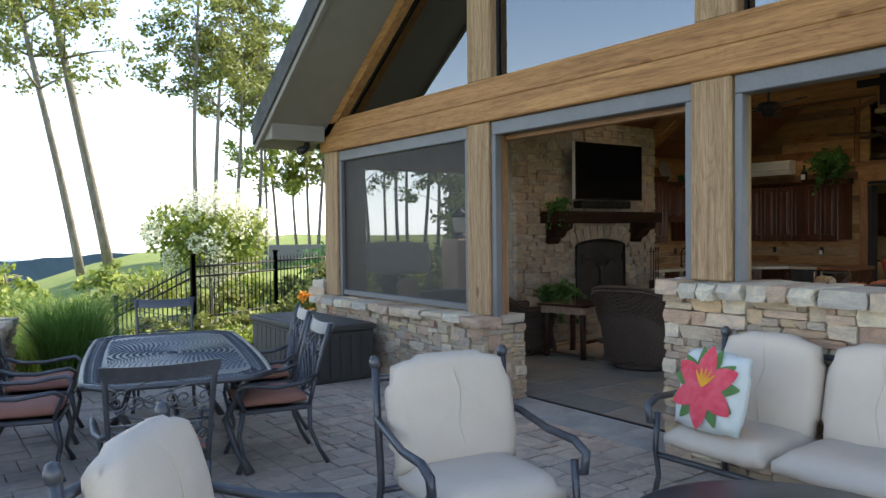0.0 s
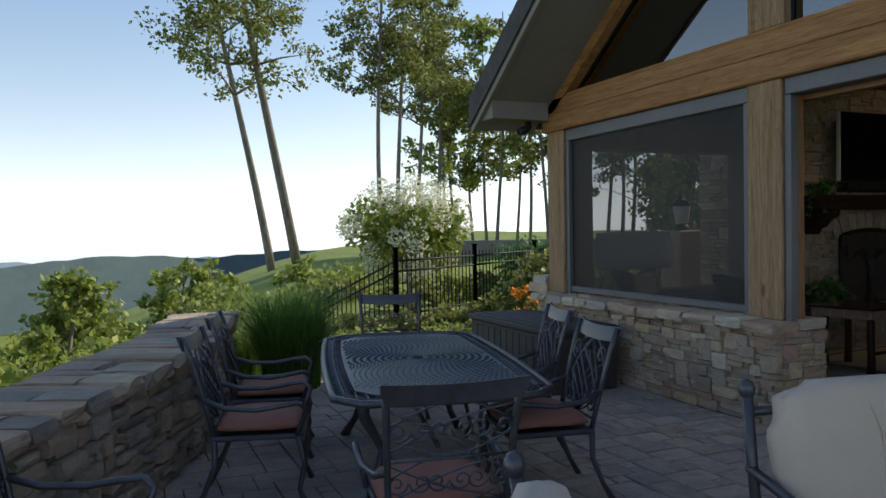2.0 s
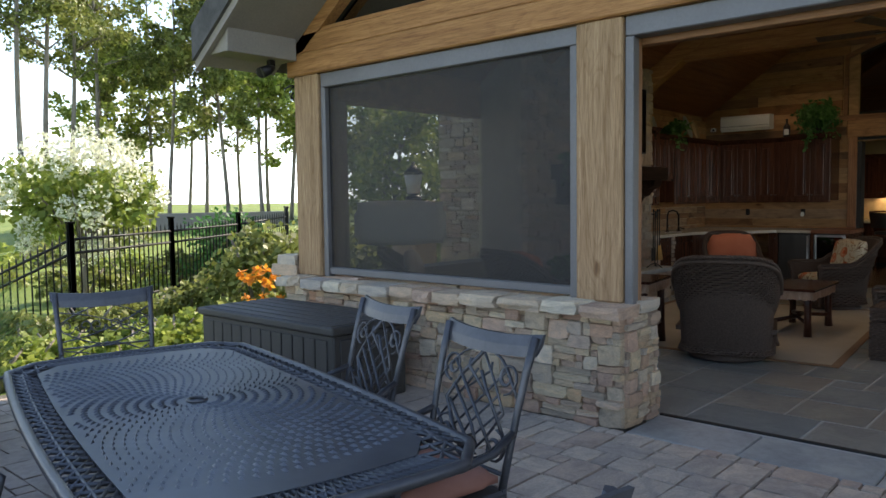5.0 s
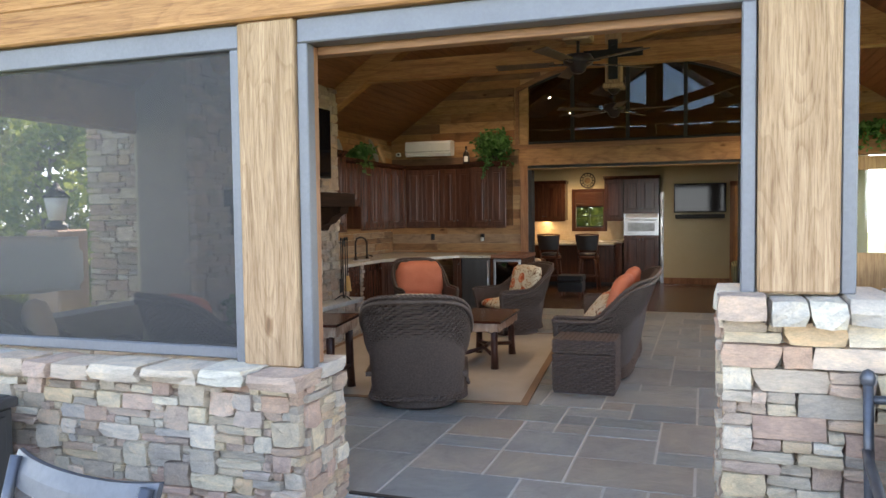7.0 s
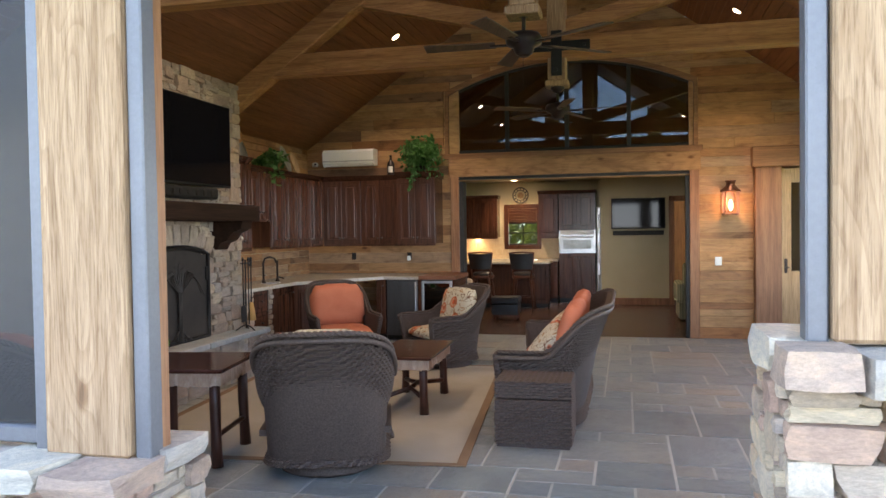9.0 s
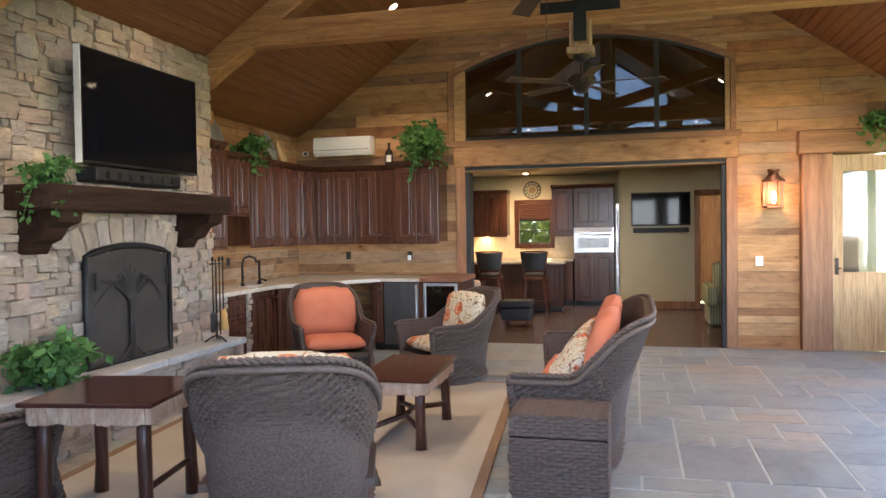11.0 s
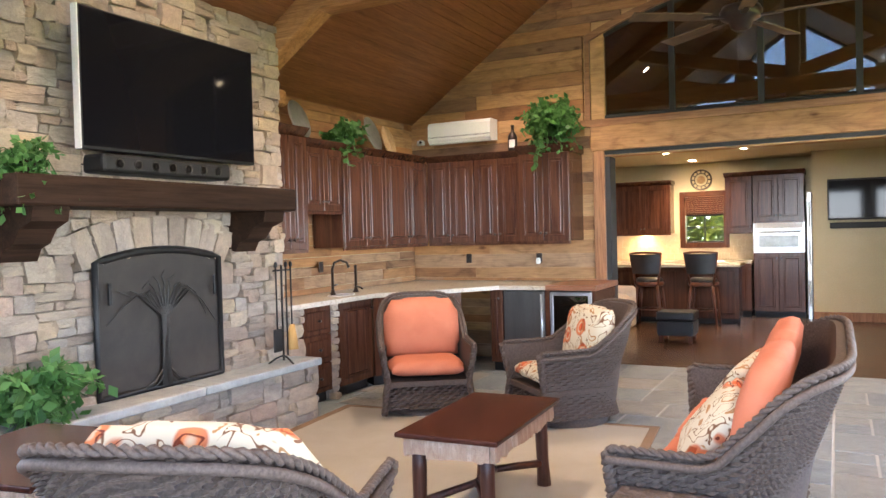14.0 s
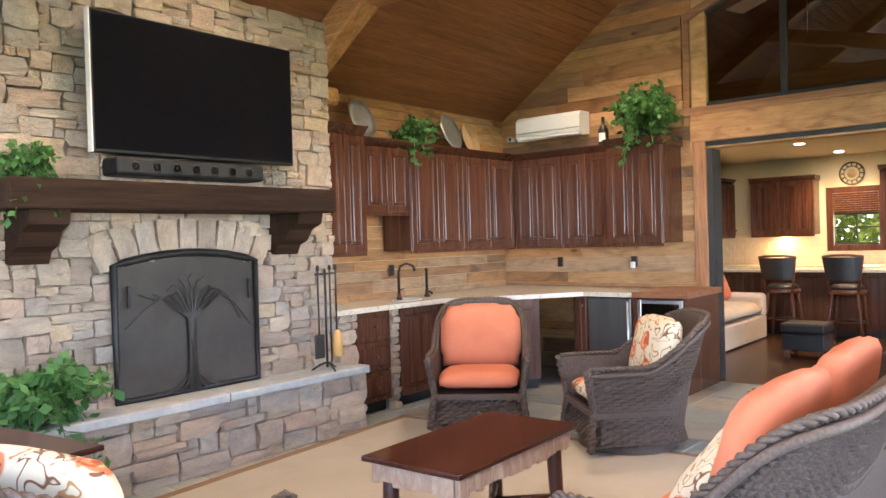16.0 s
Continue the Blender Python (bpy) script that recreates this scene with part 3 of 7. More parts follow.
# dark loft behind the arch, kitchen shell
structure("wall_loft", box(16.4, 16.5, 0.5, 8.2, 2.75, 5.6), M_PLASTER, "pale back wall of the dim loft", "wall")
structure("ceiling_loft", slab([(RIDGE_Y, 5.2), (8.2, 2.9), (8.2, 3.0), (RIDGE_Y, 5.3), (-0.3, 3.0), (-0.3, 2.9)], BX + 0.2, 16.5), M_CEIL, "board ceiling of the loft", "ceiling")
structure("ceiling_kitchen", box(BX + 0.2, 19.4, 0.4, 8.4, 2.62, 2.75), M_PLASTER, "cream kitchen ceiling", "ceiling")
KX = 18.85
structure("wall_kitchen_left", box(BX + 0.2, 19.2, 8.0, 8.2, 0, 2.62), M_PLASTER, "cream plaster kitchen side wall", "wall")
structure("wall_kitchen_right", box(BX + 0.2, 19.2, 0.5, 0.7, 0, 2.62), M_PLASTER, "cream plaster side wall", "wall")
WY0, WY1, WZ0, WZ1 = 5.02, 5.66, 1.22, 1.72
bm = bmesh.new()
for y0, y1, z0, z1 in ((3.62, WY0, 0, 2.62), (WY1, 8.0, 0, 2.62), (WY0, WY1, 0, WZ0), (WY0, WY1, WZ1, 2.62)):
    add_box(bm, KX, KX + 0.2, y0, y1, z0, z1)
structure("wall_kitchen_back", bm, M_PLASTER, "warm yellow kitchen wall around a small window", "wall")
HY0, HY1 = 1.55, 2.18
bm = bmesh.new()
for y0, y1, z0, z1 in ((HY1, 3.62, 0, 2.62), (0.7, HY0, 0, 2.62), (HY0, HY1, 2.1, 2.62)):
    add_box(bm, 18.0, 18.2, y0, y1, z0, z1)
structure("wall_kitchen_screen", bm, M_PLASTER, "cream plaster wall beside a doorway", "wall")
structure("wall_kitchen_return", box(18.2, KX, 3.45, 3.62, 0, 2.62), M_PLASTER, "cream wall return", "wall")
structure("wall_hall", box(19.6, 19.7, 0.7, 3.4, 0, 2.62), M_TRIM, "brown panelled wall in the hall beyond", "wall")
structure("trim_hall_door", box(17.97, 18.21, HY1, HY1 + 0.1, 0, 2.2, 0.005), M_TRIM, "dark wood door casing", "trim")
structure("trim_hall_head", box(17.97, 18.21, HY0 - 0.1, HY1 + 0.1, 2.1, 2.2, 0.005), M_TRIM, "dark wood door casing", "trim")
structure("baseboard", box(17.97, 18.0, HY1 + 0.1, 3.62, 0, 0.14, 0.004), M_TRIM, "wood baseboard", "baseboard")

# ---- trusses ----
def timber(name, a, b, w, h, label="square structural timber of the roof truss"):
    """A timber between two points; w is its width along x, h its height."""
    a, b = Vector(a), Vector(b)
    d = (b - a)
    L = d.length
    d.normalize()
    side = Vector((1, 0, 0))
    up = side.cross(d).normalized()
    bm = box(-w / 2, w / 2, -h / 2, h / 2, 0, L, 0.012)
    turned(bm, Matrix.Translation(a) @ Matrix((side, up, d)).transposed().to_4x4())
    return bm


def truss(x):
    t = thing("roof_truss", "exposed timber roof truss with king post and braces", "roof truss", x, 0, 0, 0, "roof trusses", "structure")
    z, ky = 3.44, 3.80
    part("tie_beam", timber("", (0, 0.80, z), (0, 7.10, z), 0.185, 0.24), M_CEDAR_Y, t)
    part("king_post", timber("", (0, ky, 3.10), (0, ky, CEIL_TOP - 0.15), 0.18, 0.19), M_CEDAR_Z, t)
    part("king_post_foot", box(-0.115, 0.115, ky - 0.12, ky + 0.12, 3.04, 3.10, 0.012), M_CEDAR_Z, t)
    for s in (1, -1):
        f = lambda d, drop: (0, RIDGE_Y + s * d, CEIL_TOP - SLOPE * d - drop)
        part("rafter", timber("", f(0.05, 0.12), f(4.02, 0.12), 0.2, 0.24), M_CEDAR_Y, t)
        part("strut", timber("", (0, ky + s * 0.08, 3.62), f(1.95, 0.2), 0.15, 0.18), M_CEDAR_Y, t)
        part("corbel", box(-0.1, 0.1, *sorted((RIDGE_Y + s * 3.5, RIDGE_Y + s * 4.05)), 2.62, 2.76, 0.02), M_CEDAR_Y, t)
    return t


TRUSS_X = (10.05, 7.35)
for x in TRUSS_X:
    truss(x)


# ---- screens and channels of the front bays ----
def screen_mat():
    m = bpy.data.materials.new("screen_mesh")
    m.use_nodes = True
    nt = m.node_tree
    b = nt.nodes["Principled BSDF"]
    b.inputs["Roughness"].default_value = 0.55
    v = coords(nt, (1, 1, 1))
    nt.links.new(ramp(nt, noisef(nt, v, 3, 3), [(0.3, (0.013, 0.012, 0.013)), (0.7, (0.017, 0.016, 0.016))]), b.inputs["Base Color"])
    tr = nt.nodes.new("ShaderNodeBsdfTransparent")
    tr.inputs[0].default_value = (0.97, 0.97, 0.97, 1)
    mx = nt.nodes.new("ShaderNodeMixShader")
    mx.inputs[0].default_value = 0.54
    nt.links.new(tr.outputs[0], mx.inputs[1])
    nt.links.new(b.outputs[0], mx.inputs[2])
    nt.links.new(mx.outputs[0], nt.nodes["Material Output"].inputs[0])
    return m


def bay(y0, y1, z0, lowered):
    t = thing("roller_screen", "lowered dark roller insect screen in a grey metal frame" if lowered else "raised roller screen with grey metal housing and side channels", "roller screen", 0, 0, 0, 0, "roller screens", "structure")
    part("housing", box(FX + 0.03, FX + 0.16, y0, y1, 2.50, 2.628, 0.008), M_FRAME, t)
    for a, b in ((y0, y0 + 0.06), (y1 - 0.06, y1)):
        part("channel", box(FX + 0.03, FX + 0.11, a, b, z0, 2.50, 0.006), M_FRAME, t)
    if lowered:
        part("bottom_bar", box(FX + 0.045, FX + 0.12, y0 + 0.06, y1 - 0.06, z0 + 0.02, z0 + 0.085, 0.008), M_FRAME, t)
        part("screen_mesh", box(FX + 0.075, FX + 0.077, y0 + 0.06, y1 - 0.06, z0 + 0.085, 2.50), M_SCREENCLOTH, t, "dark see-through screen cloth")
    return t


M_SCREENCLOTH = screen_mat()
bay(5.145, 7.825, 0.80, True)
bay(2.575, 4.795, 0.0, False).location.z = 0.0
bay(0.065, 2.245, 1.25, False)
structure("trim_opening_left", box(4.46, 4.515, 4.745, 4.795, 0.0, 2.50, 0.004), M_TRIM, "reddish wood jamb inside the opening", "trim")
structure("trim_opening_head", box(4.515, 4.60, 2.58, 4.79, 2.46, 2.62, 0.005), M_TRIM_Y, "reddish wood head inside the opening", "trim")

# ---- rubble stone faces ----
CAPS = stone_meshes("cap_stone", 8, M_CAP, 3, 0.10)


def cap_row(parent, p0, p1, width, z, h, seed, pool=None):
    rnd = random.Random(seed)
    pool = pool or CAPS
    p0, p1 = Vector((*p0, z)), Vector((*p1, z))
    d = (p1 - p0)
    L = d.length
    d.normalize()
    n = Vector((-d.y, d.x, 0))
    turn = Matrix((d, n, Vector((0, 0, 1)))).transposed().to_4x4()
    s = 0.0
    while s < L - 0.05:
        w = min(rnd.uniform(0.13, 0.36), L - s)
        cut = rnd.uniform(0.35, 0.6)
        split = [(0, 1)] if rnd.random() < 0.2 else [(0, cut), (cut, 1)]
        for a, b in split:
            c = p0 + d * (s + w / 2) + n * ((a + b) / 2 - 0.5) * width
            ob = new("cap_stone", rnd.choice(pool))
            ob.parent = parent
            ob.matrix_world = Matrix.Translation(c + Vector((0, 0, h / 2 + rnd.uniform(-0.012, 0.012)))) @ turn @ Matrix.Diagonal((w - 0.012, (b - a) * width - 0.01 + rnd.uniform(-0.02, 0.03), h, 1))
        s += w


RUB = stone_meshes("stone", 14, M_STONE, 1)
lay(wall_low, RUB, "stone", packing(3.50, 0.72, (0.056, 0.046), RUBBLE, 5), (4.25, 8.24, 0.0), (0, -1, 0), (0, 0, 1), (-1, 0, 0), 0.15, 0.003, 2, 0.02)
lay(wall_low, RUB, "stone", packing(0.44, 0.72, (0.049, 0.045), RUBBLE, 6), (4.28, 4.73, 0.0), (1, 0, 0), (0, 0, 1), (0, -1, 0), 0.15, 0.003, 3)
cap_row(wall_low, (4.42, 8.26), (4.42, 4.70), 0.58, 0.715, 0.085, 4)
lay(wall_bar, RUB, "stone", packing(4.3, 1.15, (0.058, 0.050), RUBBLE, 8), (4.25, 2.71, 0.0), (0, -1, 0), (0, 0, 1), (-1, 0, 0), 0.15, 0.003, 5, 0.02)
lay(wall_bar, RUB, "stone", packing(0.46, 1.15, (0.051, 0.047), RUBBLE, 9), (4.74, 2.71, 0.0), (-1, 0, 0), (0, 0, 1), (0, 1, 0), 0.15, 0.003, 6)
cap_row(wall_bar, (4.44, 2.74), (4.44, -1.6), 0.60, 1.145, 0.105, 7)
for dx, dy, dz, s in ((4.38, 8.33, 0.84, 0.26), (4.36, 8.30, 0.93, 0.18)):
    ob = new("cap_stone", CAPS[2])
    ob.parent = wall_low
    ob.matrix_world = pose(dx, dy, dz, 0, 0, 20) @ Matrix.Diagonal((s, s * 1.1, 0.11, 1))

# garden wall along the view side
GW = [(-2.35, 0.35), (-0.55, 4.33), (0.32, 6.27), (0.80, 8.45)]
GREY = stone_meshes("stone", 10, M_STONE_GREY, 11)
GCAP = stone_meshes("cap_stone", 8, M_STONE_GREY, 15, 0.12)
wall_garden = thing("wall_garden", "weathered grey rubble garden wall with broad cap stones", "wall", kind="structure")
for i, (a, b) in enumerate(zip(GW, GW[1:])):
    a, b = Vector((*a, 0)), Vector((*b, 0))
    d = (b - a).normalized()
    n = Vector((d.y, -d.x, 0))
    L = (b - a).length
    bm = box(0, L, 0.06, 0.5, -0.6, 0.66)
    turned(bm, Matrix.Translation(a) @ Matrix((d, -n, Vector((0, 0, 1)))).transposed().to_4x4())
    part("core", bm, M_MORTAR, wall_garden)
    lay(wall_garden, GREY, "stone", packing(L, 0.68, (0.066, 0.054), RUBBLE, 20 + i), a, d, (0, 0, 1), n, 0.17, 0.009, 30 + i, 0.03)
    cap_row(wall_garden, tuple((a - n * 0.26)[:2]), tuple((b - n * 0.26)[:2]), 0.66, 0.67, 0.085, 40 + i, GCAP)

# ---- patio ----
patio = structure("patio", box(-2.6, 4.25, -4.0, 9.0, -0.25, -0.022), M_SAND, "patio of tumbled brown concrete pavers with sandy joints", "patio")
cells = packing(6.8, 11.0, (0.105, 0.105), [(2, 2), (3, 2), (2, 1), (2, 2), (3, 2), (2, 3)], 77)
near, rest = [], bmesh.new()
PAV = stone_meshes("paver", 8, M_PAVER, 14, 0.035, 0.06)
rndp = random.Random(5)
count = 0
for x, y, w, h in cells:
    X, Y = -2.55 + x, -2.2 + y
    if X < -1.9 + (Y - 1.4) * 0.45 - 0.9:
        continue
    if X > 1.95 and 2.0 < Y < 5.9 and count < 300:
        count += 1
        ob = new("paver", rndp.choice(PAV))
        ob.parent = patio
        ob.matrix_world = Matrix.Translation((X + w / 2, Y + h / 2, -0.028 + rndp.uniform(-0.004, 0.004))) @ Matrix.Diagonal((w - 0.008, h - 0.008, 0.05, 1))
    else:
        add_box(rest, X + 0.005, X + w - 0.005, Y + 0.005, Y + h - 0.005, -0.04, rndp.uniform(-0.006, 0.002))
tagged(part("pavers", rest, M_PAVER, patio, "further tumbled brown pavers"), kind="stuff")

# ---- the land ----
def land_z(x, y):
    r = math.hypot(x, y)
    side = x - 0.22 * y          # right of the view line the hill rises, left of it the land falls
    if side > 0:
        z = -0.12 + 0.0022 * max(0, y - 9) * min(side, 14) * (1 if y < 60 else 60 / y)
        z = min(z, 5)
    else:
        z = -0.12 + 0.30 * max(side, -60) * (1 if y > 8 or x < -2 else 0.3)
        z = max(z, -16)
    far = max(0.0, r - 70)
    return z - min(150, far * 0.45) + 0.05 * noise.noise(Vector((x * 0.4, y * 0.4, 0))) * (1 if r > 12 else 0.3)


M_GRASS = varied("lawn", [(0.10, 0.16, 0.025), (0.17, 0.23, 0.04), (0.22, 0.26, 0.07)], 0.8, 0.9, 0, 40, 0.4, space="Object", dist=0.05)
xs = sorted({round(math.copysign(abs(k) ** 2.4 * 0.06, k), 3) for k in range(-95, 96)})
bm = bmesh.new()
grid = {}
for i, x in enumerate(xs):
    for j, y in enumerate(xs):
        z = land_z(x, y)
        if -2.7 < x < 19.5 and -4.5 < y < 8.6:
            z = -0.3
        grid[i, j] = bm.verts.new((x, y, z))
for i in range(len(xs) - 1):
    for j in range(len(xs) - 1):
        bm.faces.new((grid[i, j], grid[i + 1, j], grid[i + 1, j + 1], grid[i, j + 1]))
structure("ground", smooth(bm), M_GRASS, "sunlit lawn rising beside the house and falling to the valley", "ground")


def ridge_line(name, dist, z0, amp, col, seed):
    bm = bmesh.new()
    prev = None
    for k in range(121):
        a = radians(-70 + k)
        x, y = dist * math.sin(a), dist * math.cos(a)
        h = z0 + amp * (noise.noise(Vector((k * 0.09, seed, 0))) + 0.4 * noise.noise(Vector((k * 0.31, seed, 4))) + 0.12 * noise.noise(Vector((k * 1.1, seed, 7))))
        cur = (bm.verts.new((x, y, -600)), bm.verts.new((x, y, h)), bm.verts.new((x * 1.25, y * 1.25, -600)))
        if prev:
            bm.faces.new((prev[0], cur[0], cur[1], prev[1]))
            bm.faces.new((prev[1], cur[1], cur[2], prev[2]))
        prev = cur
    # aerial haze is painted into the woods' tones, no haze is simulated
    m = varied(name + "_hazed_woods", col, 0.006, 1.0, 0, 0.05, 0)
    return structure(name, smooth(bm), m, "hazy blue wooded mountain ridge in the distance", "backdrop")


# the far ridge gets paler, bluer tones to stand for more haze
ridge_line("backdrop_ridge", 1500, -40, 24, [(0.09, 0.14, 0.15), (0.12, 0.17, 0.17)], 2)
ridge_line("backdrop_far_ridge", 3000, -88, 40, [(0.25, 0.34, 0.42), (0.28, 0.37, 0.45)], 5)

# ---- trees and plants ----
def leaf_mat(name, a, b):
    m, nt, bs = material(name, 0.55)
    g = nt.nodes.new("ShaderNodeNewGeometry")
    col = ramp(nt, g.outputs["Random Per Island"], [(0.0, a), (0.6, tuple((p + q) / 2 for p, q in zip(a, b))), (1.0, b)])
    nt.links.new(col, bs.inputs["Base Color"])
    tl = nt.nodes.new("ShaderNodeBsdfTranslucent")
    nt.links.new(col, tl.inputs[0])
    mx = nt.nodes.new("ShaderNodeMixShader")
    mx.inputs[0].default_value = 0.4
    nt.links.new(bs.outputs[0], mx.inputs[1])
    nt.links.new(tl.outputs[0], mx.inputs[2])
    nt.links.new(mx.outputs[0], nt.nodes["Material Output"].inputs[0])
    return m


M_LEAF = leaf_mat("tree_leaf", (0.09, 0.115, 0.025), (0.31, 0.33, 0.10))
M_LEAF_YEL = leaf_mat("bright_leaf", (0.13, 0.19, 0.03), (0.40, 0.45, 0.11))
M_LEAF_DK = leaf_mat("house_leaf", (0.03, 0.10, 0.022), (0.13, 0.30, 0.09))
M_BLADE = leaf_mat("grass_blade", (0.07, 0.15, 0.025), (0.20, 0.33, 0.07))
M_PETAL = leaf_mat("cream_petal", (0.62, 0.62, 0.42), (0.86, 0.85, 0.70))
M_ORANGE = leaf_mat("orange_petal", (0.65, 0.20, 0.02), (0.85, 0.42, 0.05))
M_BARK = varied("bark", [(0.12, 0.10, 0.08), (0.22, 0.19, 0.155), (0.28, 0.25, 0.21)], 5, 0.95, 0, 30, 0.6, (1, 1, 0.3), dist=0.02)


def add_leaf(bm, p, s, rnd):
    d = Vector((rnd.gauss(0, 1), rnd.gauss(0, 1), rnd.gauss(-0.2, 0.8))).normalized()
    u = d.cross(Vector((rnd.gauss(0, 1), rnd.gauss(0, 1), rnd.gauss(0, 1)))).normalized()
    p = Vector(p)
    a = [bm.verts.new(q) for q in (p, p + d * s * 0.5 + u * s * 0.32, p + d * s, p + d * s * 0.5 - u * s * 0.32)]
    bm.faces.new(a)


def leaf_cloud(bm, centre, radius, count, size, rnd, flat=0.75):
    for _ in range(count):
        d = Vector((rnd.gauss(0, 1), rnd.gauss(0, 1), rnd.gauss(0, 1))).normalized() * radius * rnd.random() ** 0.45
        add_leaf(bm, (centre[0] + d.x, centre[1] + d.y, centre[2] + d.z * flat), size * rnd.uniform(0.6, 1.3), rnd)


def tree(x, y, h, lean=(0, 0), first=0.45, spread=1.6, clumps=26, leaves=110, size=0.22, r=0.16, seed=0, mat=None, label="tall slender hardwood tree with an airy leafy crown", z=None):
    rnd = random.Random(seed)
    t = thing("tree", label, "tree", x, y, (land_z(x, y) if z is None else z) - 0.1, 0, "trees of the hillside")
    pts, rs = [], []
    n = 12
    for i in range(n + 1):
        f = i / n
        pts.append(Vector((lean[0] * f + 0.14 * math.sin(f * 5 + seed), lean[1] * f + 0.12 * math.cos(f * 4 + seed), h * f)))
        rs.append(r * (1 - 0.82 * f) + 0.012)
    bm = tube(pts, rs, 8)
    crown = bmesh.new()
    for k in range(clumps):
        f = rnd.uniform(first, 1.0)
        base = pts[min(n, int(f * n))]
        a = rnd.uniform(0, 2 * math.pi)
        reach = spread * rnd.uniform(0.35, 1.0) * (1.15 - 0.75 * (f - first) / (1 - first))
        tip = base + Vector((math.cos(a) * reach, math.sin(a) * reach, rnd.uniform(0.1, 0.5) * reach + 0.2))
        add_tube(bm, [base, (base + tip) / 2 + Vector((0, 0, 0.12)), tip], [0.05 * r / 0.16, 0.03 * r / 0.16, 0.012], 5)
        for q in range(3):
            c = tip + Vector((rnd.gauss(0, 0.3), rnd.gauss(0, 0.3), rnd.gauss(0, 0.22))) * spread * 0.55
            leaf_cloud(crown, c, rnd.uniform(0.25, 0.6) * spread * 0.5, leaves // 3, size, rnd)
    part("trunk", bm, M_BARK, t)
    part("crown", crown, mat or M_LEAF, t)
    return t


def bush(name, x, y, w, h, count, size, mat, seed, label, z=None):
    rnd = random.Random(seed)
    t = thing(name, label, "shrub", x, y, land_z(x, y) if z is None else z)
    bm = bmesh.new()
    for k in range(14):
        a, q = rnd.uniform(0, 6.28), rnd.random() ** 0.5
        c = (math.cos(a) * q * w * 0.36, math.sin(a) * q * w * 0.36, h * rnd.uniform(0.25, 0.85) * (1 - 0.35 * q))
        leaf_cloud(bm, c, min(w, h) * rnd.uniform(0.18, 0.33), count // 14, size, rnd)
    part("foliage", bm, mat, t)
    for k in range(6):
        a = k * 1.05
        part("stem", tube([(0.05 * math.cos(a), 0.05 * math.sin(a), -0.1), (w * 0.14 * math.cos(a), w * 0.14 * math.sin(a), h * 0.4), (w * 0.25 * math.cos(a), w * 0.25 * math.sin(a), h * 0.7)], [0.03, 0.022, 0.008], 5), M_BARK, t)
    return t


def polar(az, dist):
    """A place seen from the patio at an azimuth east of the y axis."""
    a = radians(az)
    return -0.2 + dist * math.sin(a), 1.3 + dist * math.cos(a)


# the pair over the view, then the stand behind the garden, then the thin wood on the hill
tree(*polar(10.5, 46), 21.0, (-3.6, 0), 0.50, 4.4, 34, 190, 0.28, 0.25, 1)
tree(*polar(12.3, 47), 29.0, (-4.6, 0.6), 0.46, 3.6, 44, 190, 0.28, 0.30, 2)
for az, d, h, s, sp in ((18.9, 31, 15, 3, 2.4), (20.4, 32, 14, 4, 1.9), (21.8, 34, 12.5, 5, 1.8), (23.2, 38, 14.5, 6, 2.3)):
    tree(*polar(az, d), h, (0.3, 0), 0.52, sp, 30, 170, 0.18, 0.11, s)
rnd_w = random.Random(9)
for k in range(13):
    az = 23.5 + k * 1.15 + rnd_w.uniform(-0.3, 0.3)
    tree(*polar(az, rnd_w.uniform(36, 50)), rnd_w.uniform(10, 14), (rnd_w.uniform(-0.5, 0.5), 0), 0.35, 2.1, 24, 150, 0.24, 0.09, 20 + k, M_LEAF_YEL if k % 3 == 0 else M_LEAF)
for k in range(7):
    az = 38 + k * 4.5
    tree(*polar(az, rnd_w.uniform(38, 52)), rnd_w.uniform(9, 13), (0, 0), 0.3, 2.4, 26, 150, 0.25, 0.10, 50 + k, M_LEAF_YEL)
# woodland below the garden wall
for k in range(15):
    az = -24 + k * 2.75
    d = rnd_w.uniform(13, 24)
    x, y = polar(az, d)
    top = 1.45 - d * (0.062 + 0.018 * ((k * 7) % 4)) + (0.4 if 8 < k < 12 else 0)
    bush("shrub", x, y, rnd_w.uniform(3.0, 4.5), rnd_w.uniform(2.4, 3.2), 2600, 0.19, M_LEAF_YEL, 70 + k, "dense sunlit green shrubs below the garden wall", z=top - 2.6)
for k, (az, d) in enumerate(((-3.2, 20), (3.8, 23), (5.8, 25), (13, 21))):
    tree(*polar(az, d), 4.2, (0.1, 0), 0.25, 1.3, 22, 100, 0.2, 0.08, 90 + k, M_LEAF_YEL, "young leafy tree standing below the wall", z=-3.7)

for k, (az, d, top) in enumerate(((6.5, 20, 0.2), (9.0, 19, 0.5), (14.2, 18, 1.0), (16.6, 19, 1.25), (20.5, 22, 1.0))):
    x, y = polar(az, d)
    bush("shrub", x, y, 3.2, 2.8, 2600, 0.17, M_LEAF_YEL if k % 2 else M_LEAF, 95 + k, "sunlit green shrubs on the slope beyond the fence", z=top - 2.6)

# hydrangea tree behind the fence
rnd_h = random.Random(12)
hx, hy = 4.75, 13.9
hyd = thing("hydrangea", "hydrangea tree with large creamy white flower heads", "flowering shrub", hx, hy, land_z(hx, hy))
bm = tube([(0, 0, -0.1), (0.03, 0, 0.6), (0, 0.03, 1.3)], [0.05, 0.045, 0.03], 8)
for k in range(9):
    a = k * 0.7
    part("branch", tube([(0, 0, 0.9), (0.4 * math.cos(a), 0.4 * math.sin(a), 1.4), (0.8 * math.cos(a), 0.8 * math.sin(a), 1.8)], [0.025, 0.018, 0.008], 5), M_BARK, hyd)
